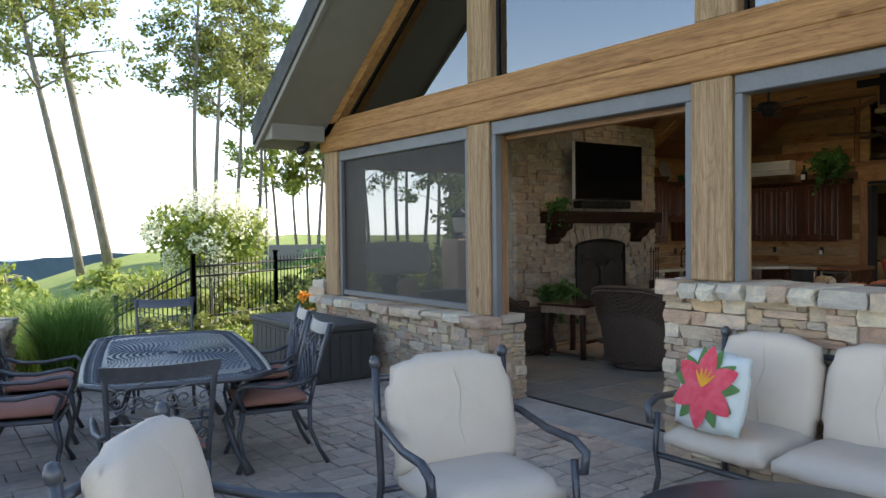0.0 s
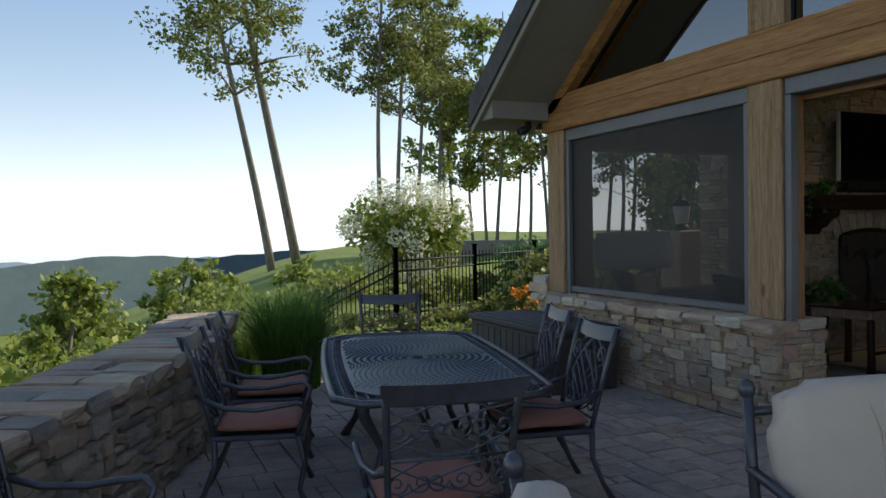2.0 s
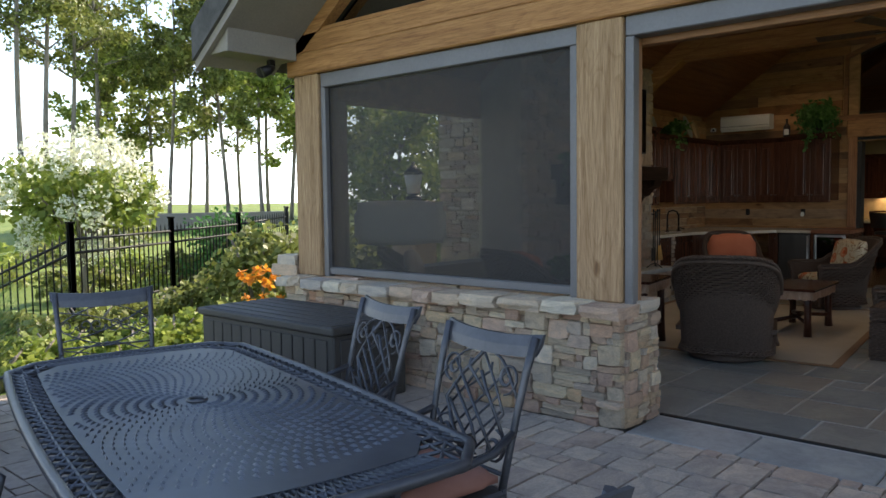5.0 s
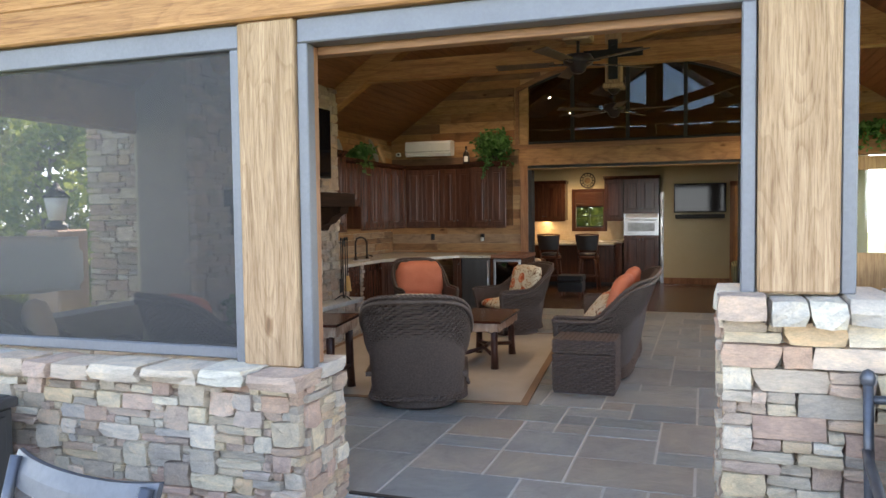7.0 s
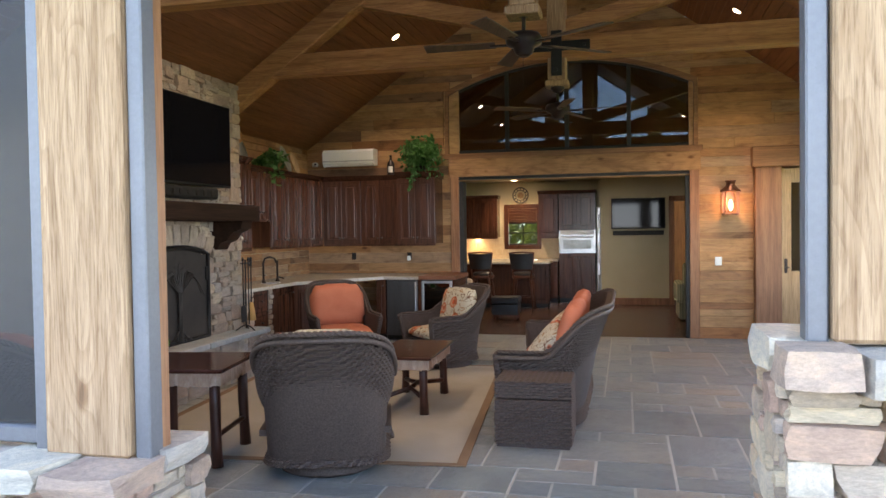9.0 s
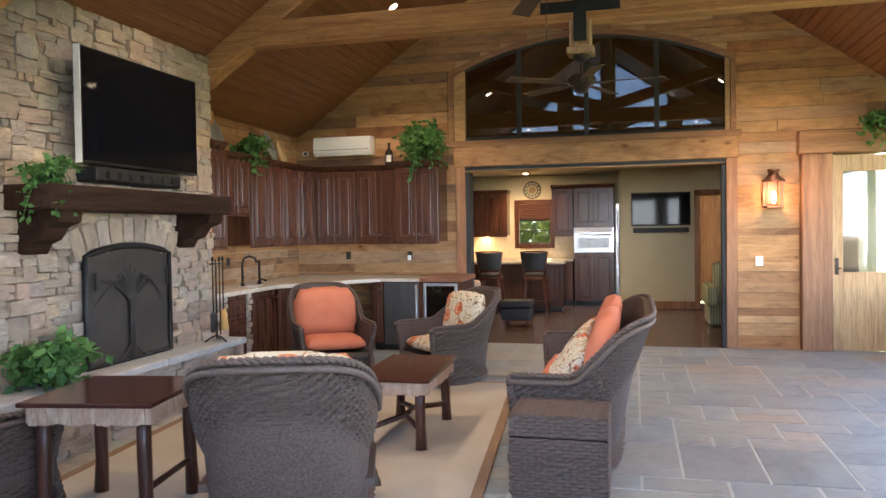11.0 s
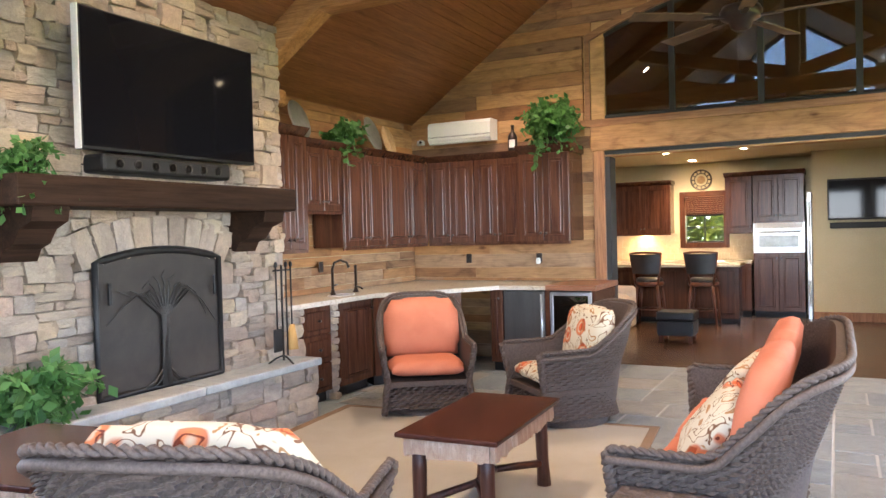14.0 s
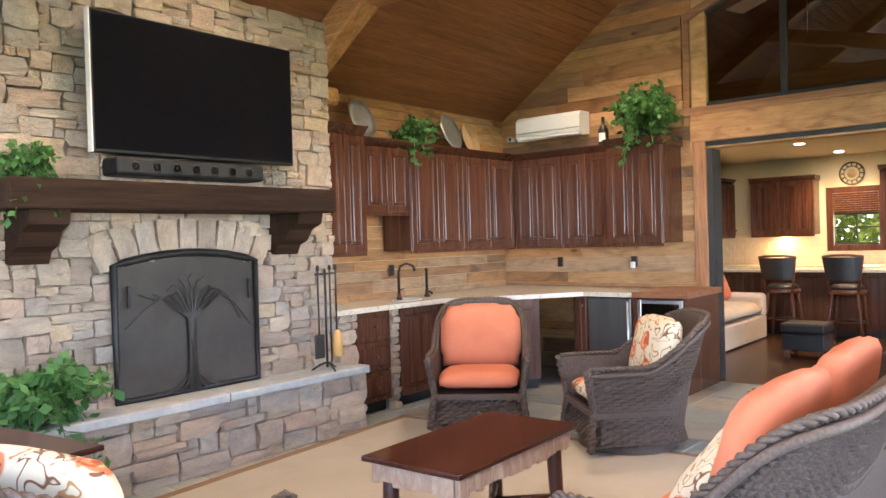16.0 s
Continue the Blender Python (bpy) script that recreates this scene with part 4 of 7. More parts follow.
part("trunk", bm, M_BARK, hyd)
bm = bmesh.new()
for k in range(40):
    a, q = rnd_h.uniform(0, 6.28), rnd_h.random() ** 0.5
    leaf_cloud(bm, (math.cos(a) * q * 0.95, math.sin(a) * q * 0.95, 1.65 + rnd_h.uniform(-0.7, 0.7) * math.sqrt(1 - 0.7 * q * q)), 0.34, 75, 0.13, rnd_h)
part("foliage", bm, M_LEAF_YEL, hyd)
for k in range(48):
    v = Vector((rnd_h.gauss(0, 1), rnd_h.gauss(0, 1), rnd_h.gauss(0.15, 0.8))).normalized()
    c = (v.x * 1.12, v.y * 1.12, 1.68 + v.z * 0.82)
    bm = bmesh.new()
    rr = rnd_h.uniform(0.12, 0.21)
    for q in range(130):
        d = Vector((rnd_h.gauss(0, 1), rnd_h.gauss(0, 1), rnd_h.gauss(0, 1))).normalized()
        add_leaf(bm, (c[0] + d.x * rr, c[1] + d.y * rr, c[2] + d.z * rr * 1.2), 0.06, rnd_h)
    tagged(part("flower_head", bm, M_PETAL, hyd), kind="stuff")


def grass_clump(name, x, y, r, h, n, seed, label, z=0.0):
    rnd = random.Random(seed)
    bm = bmesh.new()
    for _ in range(n):
        a, q = rnd.uniform(0, 6.28), r * 0.35 * rnd.random() ** 0.5
        p = Vector((math.cos(a) * q, math.sin(a) * q, 0))
        b = rnd.uniform(0, 6.28)
        out = Vector((math.cos(b), math.sin(b), 0)) * rnd.uniform(0.2, 1.0) * r
        hh = h * rnd.uniform(0.6, 1.05)
        w = Vector((-math.sin(b), math.cos(b), 0)) * 0.007
        prev = None
        for i in range(6):
            f = i / 5
            c = p + out * f ** 2.0 + Vector((0, 0, hh * (f - 0.22 * f ** 3)))
            cur = (bm.verts.new(c - w * (1 - f * 0.9)), bm.verts.new(c + w * (1 - f * 0.9)))
            if prev:
                bm.faces.new((prev[0], prev[1], cur[1], cur[0]))
            prev = cur
    ob = part(name, bm, M_BLADE, None)
    ob.location = (x, y, z)
    return tagged(ob, label, "ornamental grass")


grass_clump("ornamental_grass", 1.30, 8.05, 0.80, 1.28, 2300, 3, "tall arching clump of green ornamental grass", -0.03)
grass_clump("ornamental_grass", 0.95, 8.75, 0.5, 0.9, 700, 4, "arching clump of green ornamental grass by the wall", -0.1)
# planting between patio and fence
for k in range(9):
    bush("ground_cover", 2.2 + k * 0.42, 9.75 + 0.35 * (k % 3), 1.0, 0.42, 900, 0.09, M_LEAF_YEL, 120 + k, "low bright green leafy ground cover at the patio edge", z=-0.12)
for k in range(6):
    bush("ground_cover", 3.0 + k * 0.9, 11.3 + 0.4 * k, 1.1, 0.5, 700, 0.1, M_LEAF, 140 + k, "low green planting in front of the fence", z=-0.12)
for k in range(7):
    bush("garden_shrub", 5.2 + k * 1.1, 15.0 + 0.55 * k, 1.5, 0.75, 900, 0.11, M_LEAF_YEL if k % 2 else M_LEAF, 160 + k, "leafy green border shrub behind the fence")
bush("garden_shrub", 8.0, 15.2, 1.7, 1.7, 2200, 0.11, M_LEAF_DK, 180, "rounded dark green evergreen shrub on the lawn")
lily = bush("daylily", 4.75, 9.35, 0.9, 0.75, 800, 0.13, M_LEAF, 181, "clump of orange daylilies beside the corner post", z=-0.12)
rnd_l = random.Random(4)
for k in range(16):
    bm = bmesh.new()
    c = (rnd_l.uniform(-0.4, 0.4), rnd_l.uniform(-0.4, 0.4), rnd_l.uniform(0.5, 0.85))
    for q in range(12):
        add_leaf(bm, c, 0.08, rnd_l)
    part("flower", bm, M_ORANGE, lily)

wx, wy = polar(30, 34)
rw = tagged(part("retaining_wall", box(-3.5, 3.5, -0.2, 0.2, -0.5, 0.55, 0.03), M_SOFFIT), "low grey retaining wall on the lawn", "wall")
rw.matrix_world = pose(wx, wy, land_z(wx, wy) + 0.1, 0, 0, -22)

for k in range(9):
    x, y = 12.6 + k * 1.6, 15.2 + (k % 3) * 1.6 + k * 0.35
    tree(x, y, 3.6 + 0.9 * (k * 5 % 3), (0.1, 0), 0.08, 1.5, 30, 130, 0.17, 0.07, 400 + k, M_LEAF if k % 2 else M_LEAF_YEL, "dense leafy young tree at the lawn's edge")

# iron fence
def fence_run(a, b, za, zb):
    a, b = Vector((*a, za)), Vector((*b, zb))
    f = thing("fence", "black iron picket fence with pointed pickets", "fence", a.x, a.y, a.z, 0, "fence runs")
    d = b - a
    L = d.length
    for z in (0.18, 0.88, 1.05):
        part("rail", tube([(0, 0, z), (d.x, d.y, d.z + z)], 0.018, 4), M_BLACK, f)
    n = int(L / 0.115)
    for k in range(n):
        p = d * (k + 0.5) / n
        bm = tube([(p.x, p.y, p.z + 0.06), (p.x, p.y, p.z + 1.12), (p.x, p.y, p.z + 1.17)], [0.011, 0.011, 0.001], 4)
        part("picket", bm, M_BLACK, f)
    for p in (Vector((0, 0, 0)), d):
        bm = box(p.x - 0.032, p.x + 0.032, p.y - 0.032, p.y + 0.032, p.z - 0.1, p.z + 1.24, 0.004)
        add_box(bm, p.x - 0.045, p.x + 0.045, p.y - 0.045, p.y + 0.045, p.z + 1.24, p.z + 1.27, 0.008)
        part("fence_post", bm, M_BLACK, f)


fence_run((3.83, 12.0), (5.83, 13.25), 0.0, 0.0)
fence_run((5.83, 13.25), (7.83, 14.5), 0.0, 0.02)
fence_run((7.83, 14.5), (9.83, 15.75), 0.02, 0.1)
fence_run((2.95, 13.6), (3.83, 12.0), -0.75, 0.0)

# ---- patio furniture ----
M_ALU = varied("cast_aluminium", [(0.068, 0.068, 0.075), (0.115, 0.115, 0.125)], 7, 0.38, 0.5, 50, 0.1)
M_ROSE = varied("rose_cushion", [(0.30, 0.125, 0.085), (0.36, 0.16, 0.115)], 5, 0.95, 0, 240, 0.25)
M_BEIGE = varied("beige_canvas", [(0.56, 0.455, 0.36), (0.62, 0.51, 0.41)], 4, 0.95, 0, 260, 0.2)


def spiral(cx, cz, r, turns, start, y, sign=1, n=18):
    return [(cx + r * (1 - 0.85 * i / n) * math.cos(start + sign * turns * 2 * math.pi * i / n), y, cz + r * (1 - 0.85 * i / n) * math.sin(start + sign * turns * 2 * math.pi * i / n)) for i in range(n + 1)]


def dining_chair(band=False):
    """Faces +y; the raked back rises from y = -0.24; band: cross scrolls in place of the knot lattice."""
    c = thing("dining_chair", "dark cast-aluminium garden armchair with cross-scroll band and rose cushion" if band else "dark cast-aluminium garden chair with knot-lattice back and rose cushion", "chair", 0, 0, 0, 0, "chairs round the garden table")
    lean = lambda z: -0.24 - 0.24 * (z - 0.42) - 0.10 * max(0.0, z - 0.80)
    wide = lambda z: 0.235 + 0.05 * max(0.0, z - 0.42)
    for s in (-1, 1):
        part("stile", tube([(s * wide(z), lean(z), z) for z in (0.40, 0.55, 0.7, 0.85, 0.97)], [0.017, 0.015, 0.015, 0.016, 0.018], 6), M_ALU, c)
        part("front_leg", tube([(s * 0.25, 0.22, 0.40), (s * 0.262, 0.25, 0.25), (s * 0.25, 0.22, 0.1), (s * 0.27, 0.26, 0.0)], [0.02, 0.016, 0.014, 0.02], 6), M_ALU, c)
        part("back_leg", tube([(s * 0.235, -0.24, 0.42), (s * 0.24, -0.24, 0.25), (s * 0.25, -0.30, 0.1), (s * 0.26, -0.36, 0.0)], [0.018, 0.016, 0.014, 0.018], 6), M_ALU, c)
        part("arm", tube([(s * 0.245, lean(0.62), 0.62), (s * 0.275, -0.17, 0.575), (s * 0.30, 0.0, 0.565), (s * 0.305, 0.13, 0.585), (s * 0.30, 0.22, 0.595), (s * 0.285, 0.265, 0.56), (s * 0.27, 0.245, 0.50), (s * 0.255, 0.21, 0.41)], 0.015, 7), M_ALU, c)
    # broad top rail, its ends flared beyond the stiles, thin at its edges
    bm = bmesh.new()
    n = 12
    rows = []
    for i in range(n + 1):
        u = i / n * 2 - 1
        x = u * 0.285
        hi = 0.962 + 0.018 * u * u
        lo = 0.895 - 0.012 * (1 - u * u)
        curl = -0.022 * abs(u) ** 3
        rows.append([bm.verts.new((x * (1 if z > 0.93 else 0.93), lean(z) + curl + dy, z)) for dy, z in ((0.009, lo), (0.011, (lo + hi) / 2), (0.007, hi), (-0.007, hi), (-0.007, (lo + hi) / 2), (-0.008, lo))])
    for p, q in zip(rows, rows[1:]):
        for k in range(6):
            bm.faces.new((p[k], q[k], q[(k + 1) % 6], p[(k + 1) % 6]))
    bm.faces.new(rows[0])
    bm.faces.new(rows[-1][::-1])
    bmesh.ops.recalc_face_normals(bm, faces=bm.faces)
    part("top_rail", bm, M_ALU, c, "broad curved top rail")

    def bar(name, pts, r=0.0085, sink=0.0):
        part(name, tube([(min(wide(z), max(-wide(z), x)), lean(z) + sink, z) for x, z in pts], r, 6, flat=0.6), M_ALU, c)

    def arc(x0, z0, x1, z1, sag, m=8):
        return [(x0 + (x1 - x0) * i / m, z0 + (z1 - z0) * i / m + sag * math.sin(math.pi * i / m)) for i in range(m + 1)]

    bar("cross_rail", [(-0.24, 0.465), (0.24, 0.465)], 0.012)
    if band:
        bar("cross_rail", [(-0.245, 0.66), (0.245, 0.66)], 0.010)
        for z in (0.78, 0.565):
            for k in range(3):
                x = -0.16 + 0.16 * k
                for s in (-1, 1):
                    bar("scroll", [(a, b) for a, _, b in spiral(x + s * 0.048, z, 0.046, 1.4, math.pi / 2 + s * math.pi / 2, 0, s)], 0.007)
            for s in (-1, 1):
                bar("lattice_bar", arc(-0.245, z - s * 0.085, 0.245, z + s * 0.085, s * 0.03), 0.007, 0.006 * s)
                bar("lattice_bar", arc(-0.245, z + s * 0.02, 0.245, z + s * 0.02, s * 0.09), 0.007)
    else:
        for s in (-1, 1):
            bar("scroll", [(a, b) for a, _, b in spiral(s * 0.165, 0.805, 0.062, 1.5, -math.pi / 2, 0, s)])
            bar("scroll", [(a, b) for a, _, b in spiral(s * 0.155, 0.545, 0.066, 1.5, math.pi / 2, 0, -s)])
            # the knot: three bars each way through a square set on its corner
            for k in (-1, 0, 1):
                o = k * 0.062
                bar("lattice_bar", [(s * (-0.135 + o), 0.675 - abs(o) * 0.2 + o), (s * (0.0 + o), 0.81 + o * 0.55 - 0.135 * 0.2), (s * (0.0 + o * 0.6 + 0.02), 0.83 + o * 0.3)] if k else [(-s * 0.15, 0.53), (s * 0.15, 0.83)], 0.008, 0.005 * s)
                bar("lattice_bar", [(s * (-0.15 + abs(o) * 0.3), 0.675 + o), (s * (0.0 + o * 0.2), 0.54 + o), (s * 0.06, 0.50 + abs(o) * 0.4)], 0.008, -0.005 * s)
            bar("lattice_bar", [(0.0, 0.47), (s * 0.10, 0.57), (s * 0.175, 0.675), (s * 0.10, 0.78), (0.0, 0.885)], 0.009)
            bar("lattice_bar", arc(s * 0.0, 0.885, s * 0.235, 0.745, 0.05), 0.008)
            bar("lattice_bar", arc(s * 0.0, 0.47, s * 0.225, 0.615, -0.03), 0.008)
    part("seat", box(-0.255, 0.255, -0.25, 0.25, 0.385, 0.415, 0.01), M_ALU, c)
    part("seat_cushion", turned(cushion(0.50, 0.48, 0.085, 0.25, 3), pose(0, 0.005, 0.412)), M_ROSE, c, "faded rose seat pad")
    return c


TAB = (1.50, 5.10)
TDIR = radians(13.4)


chair = dining_chair()
chair.matrix_world = pose(1.95, 4.36, 0, 0, 0, 79)
copy_thing(chair, pose(2.24, 5.27, 0, 0, 0, 75))
copy_thing(chair, pose(0.50, 5.03, 0, 0, 0, -106))
copy_thing(chair, pose(0.73, 5.93, 0, 0, 0, -104))
end_chair = dining_chair(True)
end_chair.matrix_world = pose(0.94, 3.49, 0, 0, 0, -9)
copy_thing(end_chair, pose(1.84, 6.55, 0, 0, 0, 163))

table = thing("garden_table", "long cast-aluminium dining table with pierced lattice border", "table", *TAB, 0, math.degrees(-TDIR))
TW, TL = 1.13, 2.38


def rounded_rect(w, l, bow, n=14):
    """Outline with bowed sides and cut corners."""
    pts = []
    for (x0, y0), (x1, y1), (nx, ny) in (((-w / 2 + 0.13, -l / 2), (w / 2 - 0.13, -l / 2), (0, -1)), ((w / 2, -l / 2 + 0.15), (w / 2, l / 2 - 0.15), (1, 0)), ((w / 2 - 0.13, l / 2), (-w / 2 + 0.13, l / 2), (0, 1)), ((-w / 2, l / 2 - 0.15), (-w / 2, -l / 2 + 0.15), (-1, 0))):
        for i in range(n + 1):
            f = i / n
            b = bow * (1 - (2 * f - 1) ** 2)
            pts.append((x0 + (x1 - x0) * f + nx * b, y0 + (y1 - y0) * f + ny * b))
    return pts


def plate(pts, z0, z1):
    bm = bmesh.new()
    a = [bm.verts.new((x, y, z0)) for x, y in pts]
    b = [bm.verts.new((x, y, z1)) for x, y in pts]
    bm.faces.new(a[::-1])
    bm.faces.new(b)
    for i in range(len(pts)):
        k = (i + 1) % len(pts)
        bm.faces.new((a[i], a[k], b[k], b[i]))
    return bm


outer = rounded_rect(TW, TL, 0.03)
inner = [(x * 0.80, y * 0.89) for x, y in outer]
m, nt, b = material("table_top_cast", 0.4, 0.55)
v = coords(nt)
sep = nt.nodes.new("ShaderNodeSeparateXYZ")
nt.links.new(v, sep.inputs[0])
col = ramp(nt, noisef(nt, v, 5, 4), [(0.3, (0.07, 0.075, 0.09)), (0.7, (0.11, 0.118, 0.135))])
nt.links.new(col, b.inputs["Base Color"])
M_TABLE = m
part("tabletop", plate(inner, 0.695, 0.712), M_TABLE, table)
bm = tube([(x, y, 0.70) for x, y in outer], 0.020, 6, True)
part("rim", bm, M_ALU, table)
bm = bmesh.new()
per = len(outer)
for i in range(per):
    o, o2, q, q2 = outer[i], outer[(i + 1) % per], inner[i], inner[(i + 1) % per]
    for f in (0.0, 0.5):
        p = (o[0] + (o2[0] - o[0]) * f, o[1] + (o2[1] - o[1]) * f, 0.703)
        r = (q[0] + (q2[0] - q[0]) * f, q[1] + (q2[1] - q[1]) * f, 0.703)
        r2 = (r[0] + (q2[0] - q[0]) * 0.9, r[1] + (q2[1] - q[1]) * 0.9, 0.703)
        p2 = (p[0] + (o2[0] - o[0]) * 0.9, p[1] + (o2[1] - o[1]) * 0.9, 0.703)
        add_tube(bm, [p, r2], 0.0075, 4)
        add_tube(bm, [p2, r], 0.0075, 4)
mid = [((a[0] + c[0]) / 2, (a[1] + c[1]) / 2, 0.703) for a, c in zip(outer, inner)]
add_tube(bm, mid, 0.0075, 4, True)
part("lattice_border", bm, M_ALU, table, "pierced lattice border")
# raised ribs that swirl out from the umbrella hole
bm = bmesh.new()
for ring in range(2, 22):
    rad = 0.045 * ring
    n = 14 + 6 * ring
    for k in range(n):
        a = 2 * math.pi * (k + 0.5 * (ring % 2)) / n + 0.04 * ring
        x, y = rad * math.cos(a), rad * math.sin(a) * 1.0
        if abs(x) < TW * 0.395 and abs(y) < TL * 0.435:
            u = Vector((math.cos(a + 0.5), math.sin(a + 0.5), 0)) * 0.017
            w = Vector((-u.y, u.x, 0)) * 0.35
            c = Vector((x, y, 0.712))
            vs = [bm.verts.new(c + s) for s in (-u, w, u, -w)] + [bm.verts.new(c + Vector((0, 0, 0.009)))]
            for i in range(4):
                bm.faces.new((vs[i], vs[(i + 1) % 4], vs[4]))
tagged(part("swirl_relief", bm, M_TABLE, table), kind="stuff")
part("umbrella_ring", tube([(0.035 * math.cos(a * 0.39), 0.035 * math.sin(a * 0.39), 0.716) for a in range(16)], 0.008, 5, True), M_ALU, table)
for sx in (-1, 1):
    for sy in (-1, 1):
        part("leg", tube([(sx * 0.42, sy * 0.9, 0.70), (sx * 0.40, sy * 0.86, 0.55), (sx * 0.30, sy * 0.76, 0.35), (sx * 0.36, sy * 0.82, 0.15), (sx * 0.44, sy * 0.92, 0.0)], [0.035, 0.03, 0.024, 0.024, 0.034], 8), M_ALU, table)
part("stretcher", tube([(0, -0.78, 0.36), (0, 0.78, 0.36)], 0.018, 6), M_ALU, table)


def lounge_parts(c, w, seats, seed):
    """Cushioned garden seat that faces +y: iron frame, curled arms, pads."""
    half = w / 2
    for s in (-1, 1):
        x = s * (half + 0.045)
        part("arm", tube([(x, -0.36, 0.66), (x + s * 0.02, -0.2, 0.645), (x + s * 0.03, 0.05, 0.60), (x + s * 0.03, 0.27, 0.60), (x + s * 0.03, 0.36, 0.56), (x + s * 0.02, 0.36, 0.47), (x + s * 0.01, 0.31, 0.46)], [0.02, 0.02, 0.02, 0.022, 0.024, 0.022, 0.02], 7), M_ALU, c)
        part("front_leg", tube([(x, 0.31, 0.52), (x, 0.33, 0.3), (x, 0.30, 0.14), (x, 0.35, 0.0)], [0.02, 0.018, 0.016, 0.02], 7), M_ALU, c)
        part("back_leg", tube([(x, -0.37, 0.92), (x, -0.34, 0.66), (x, -0.30, 0.35), (x, -0.38, 0.0)], [0.02, 0.02, 0.02, 0.02], 7), M_ALU, c)
        part("finial", lathe([(0.001, 0.90), (0.026, 0.92), (0.03, 0.945), (0.02, 0.97), (0.001, 0.98)], 10, x, -0.375), M_ALU, c)
    for y, z in ((0.32, 0.27), (-0.31, 0.30), (-0.37, 0.86)):
        part("rail", tube([(-half - 0.045, y, z), (half + 0.045, y, z)], 0.018, 6), M_ALU, c)
    each = w / seats
    for k in range(seats):
        x = -half + each * (k + 0.5)
        part("seat_cushion", turned(cushion(each - 0.008, 0.68, 0.17, 0.18, seed + k), pose(x, 0.02, 0.29)), M_BEIGE, c, "beige canvas seat cushion")
        wide = each + 0.05 if seats == 1 else each - 0.02
        pad = cushion(wide, 0.60, 0.17, 0.25, seed + 9 + k, 16)
        for v in pad.verts:
            if v.co.y > 0.1:
                q = (v.co.y - 0.1) / 0.2
                v.co.y -= 0.05 * (2 * v.co.x / wide) ** 4 * q
                v.co.x *= 1 - 0.07 * q
        lean = pose(x, -0.10, 0.42, 103, 0, 0) @ pose(0, 0.29, 0.17, 0, 180, 0)
        bk = turned(pad, lean)
        part("back_cushion", bk, M_BEIGE, c, "plump beige canvas back cushion")
        welt = [lean @ Vector((wide * 0.02 * math.sin(i), -0.27 + 0.55 * i / 12, 0.172 + 0.022 * (1 - ((i - 6) / 6) ** 2) - 0.03 * ((i - 6) / 6) ** 8)) for i in range(13)]
        part("seam", tube(welt, 0.004, 5), M_BEIGE, c, "sewn seam down the cushion")


def lounge_chair(x, y, rz, seed):
    c = thing("lounge_chair", "garden lounge chair with beige cushions on a dark iron frame", "chair", x, y, 0, rz, "patio lounge seats")
    lounge_parts(c, 0.66, 1, seed)
    return c


lounge_chair(2.11, 2.18, 170, 1)
lounge_chair(0.70, 1.68, -128, 2)
copy_thing(chair, pose(-0.51, 3.50, 0, 0, 0, -114))
gs = thing("garden_sofa", "three-seat garden sofa with beige cushions on a dark iron frame", "sofa", 3.80, 1.12, 0, 90, "patio lounge seats")
lounge_parts(gs, 2.02, 3, 5)

# flowered pillow on the sofa
M_PILLOW = varied("white_print_cloth", [(0.62, 0.60, 0.55), (0.55, 0.60, 0.57)], 8, 0.9, 0, 200, 0.2)
M_PINK = varied("pink_print", [(0.62, 0.035, 0.06), (0.75, 0.12, 0.15)], 14, 0.9, 0, 200, 0.2)
M_YEL = varied("yellow_print", [(0.75, 0.40, 0.03), (0.70, 0.22, 0.03)], 14, 0.9, 0, 200, 0.2)
M_GREENP = varied("green_print", [(0.06, 0.14, 0.03), (0.12, 0.22, 0.08)], 14, 0.9, 0, 200, 0.2)
pil = thing("throw_pillow", "square pillow printed with a large pink lily", "pillow", 3.60, 1.97, 0.48, 90)
pil.matrix_world = pose(3.56, 1.84, 0.45, 0, 0, -98) @ pose(0, 0, 0, 74, 0, 0)
part("cover", turned(cushion(0.46, 0.46, 0.13, 0.35, 4), pose(0, 0.23, 0)), M_PILLOW, pil)


def print_petal(a, r, w, mat, z, name):
    bm = bmesh.new()
    d, u = Vector((math.cos(a), math.sin(a), 0)), Vector((-math.sin(a), math.cos(a), 0))
    prev = None
    for i in range(9):
        f = i / 8
        c = Vector((0.0, 0.24, 0)) + d * r * f
        hw = w * math.sin(math.pi * (0.08 + 0.9 * f)) ** 0.8
        top = lambda p: Vector((p.x, p.y, z + 0.065 + 0.068 * (1 + 0.35 * max(0, (1 - (p.x / 0.23) ** 2)) * max(0, (1 - ((p.y - 0.23) / 0.23) ** 2))) * 1.0))
        cur = [bm.verts.new(top(c + u * s)) for s in (-hw, 0, hw)]
        if prev:
            bm.faces.new((prev[0], prev[1], cur[1], cur[0]))
            bm.faces.new((prev[1], prev[2], cur[2], cur[1]))
        prev = cur
    part(name, bm, mat, pil)


for k in range(11):
    print_petal(0.1 + k * 0.5712, 0.235, 0.046, M_GREENP, 0.003, "printed_leaf")
for k in range(6):
    print_petal(0.5 + k * math.pi / 3, 0.235, 0.064, M_PINK, 0.006, "printed_petal")
for k in range(5):
    print_petal(0.8 + k * 0.35, 0.11, 0.010, M_YEL, 0.010, "printed_stamen")

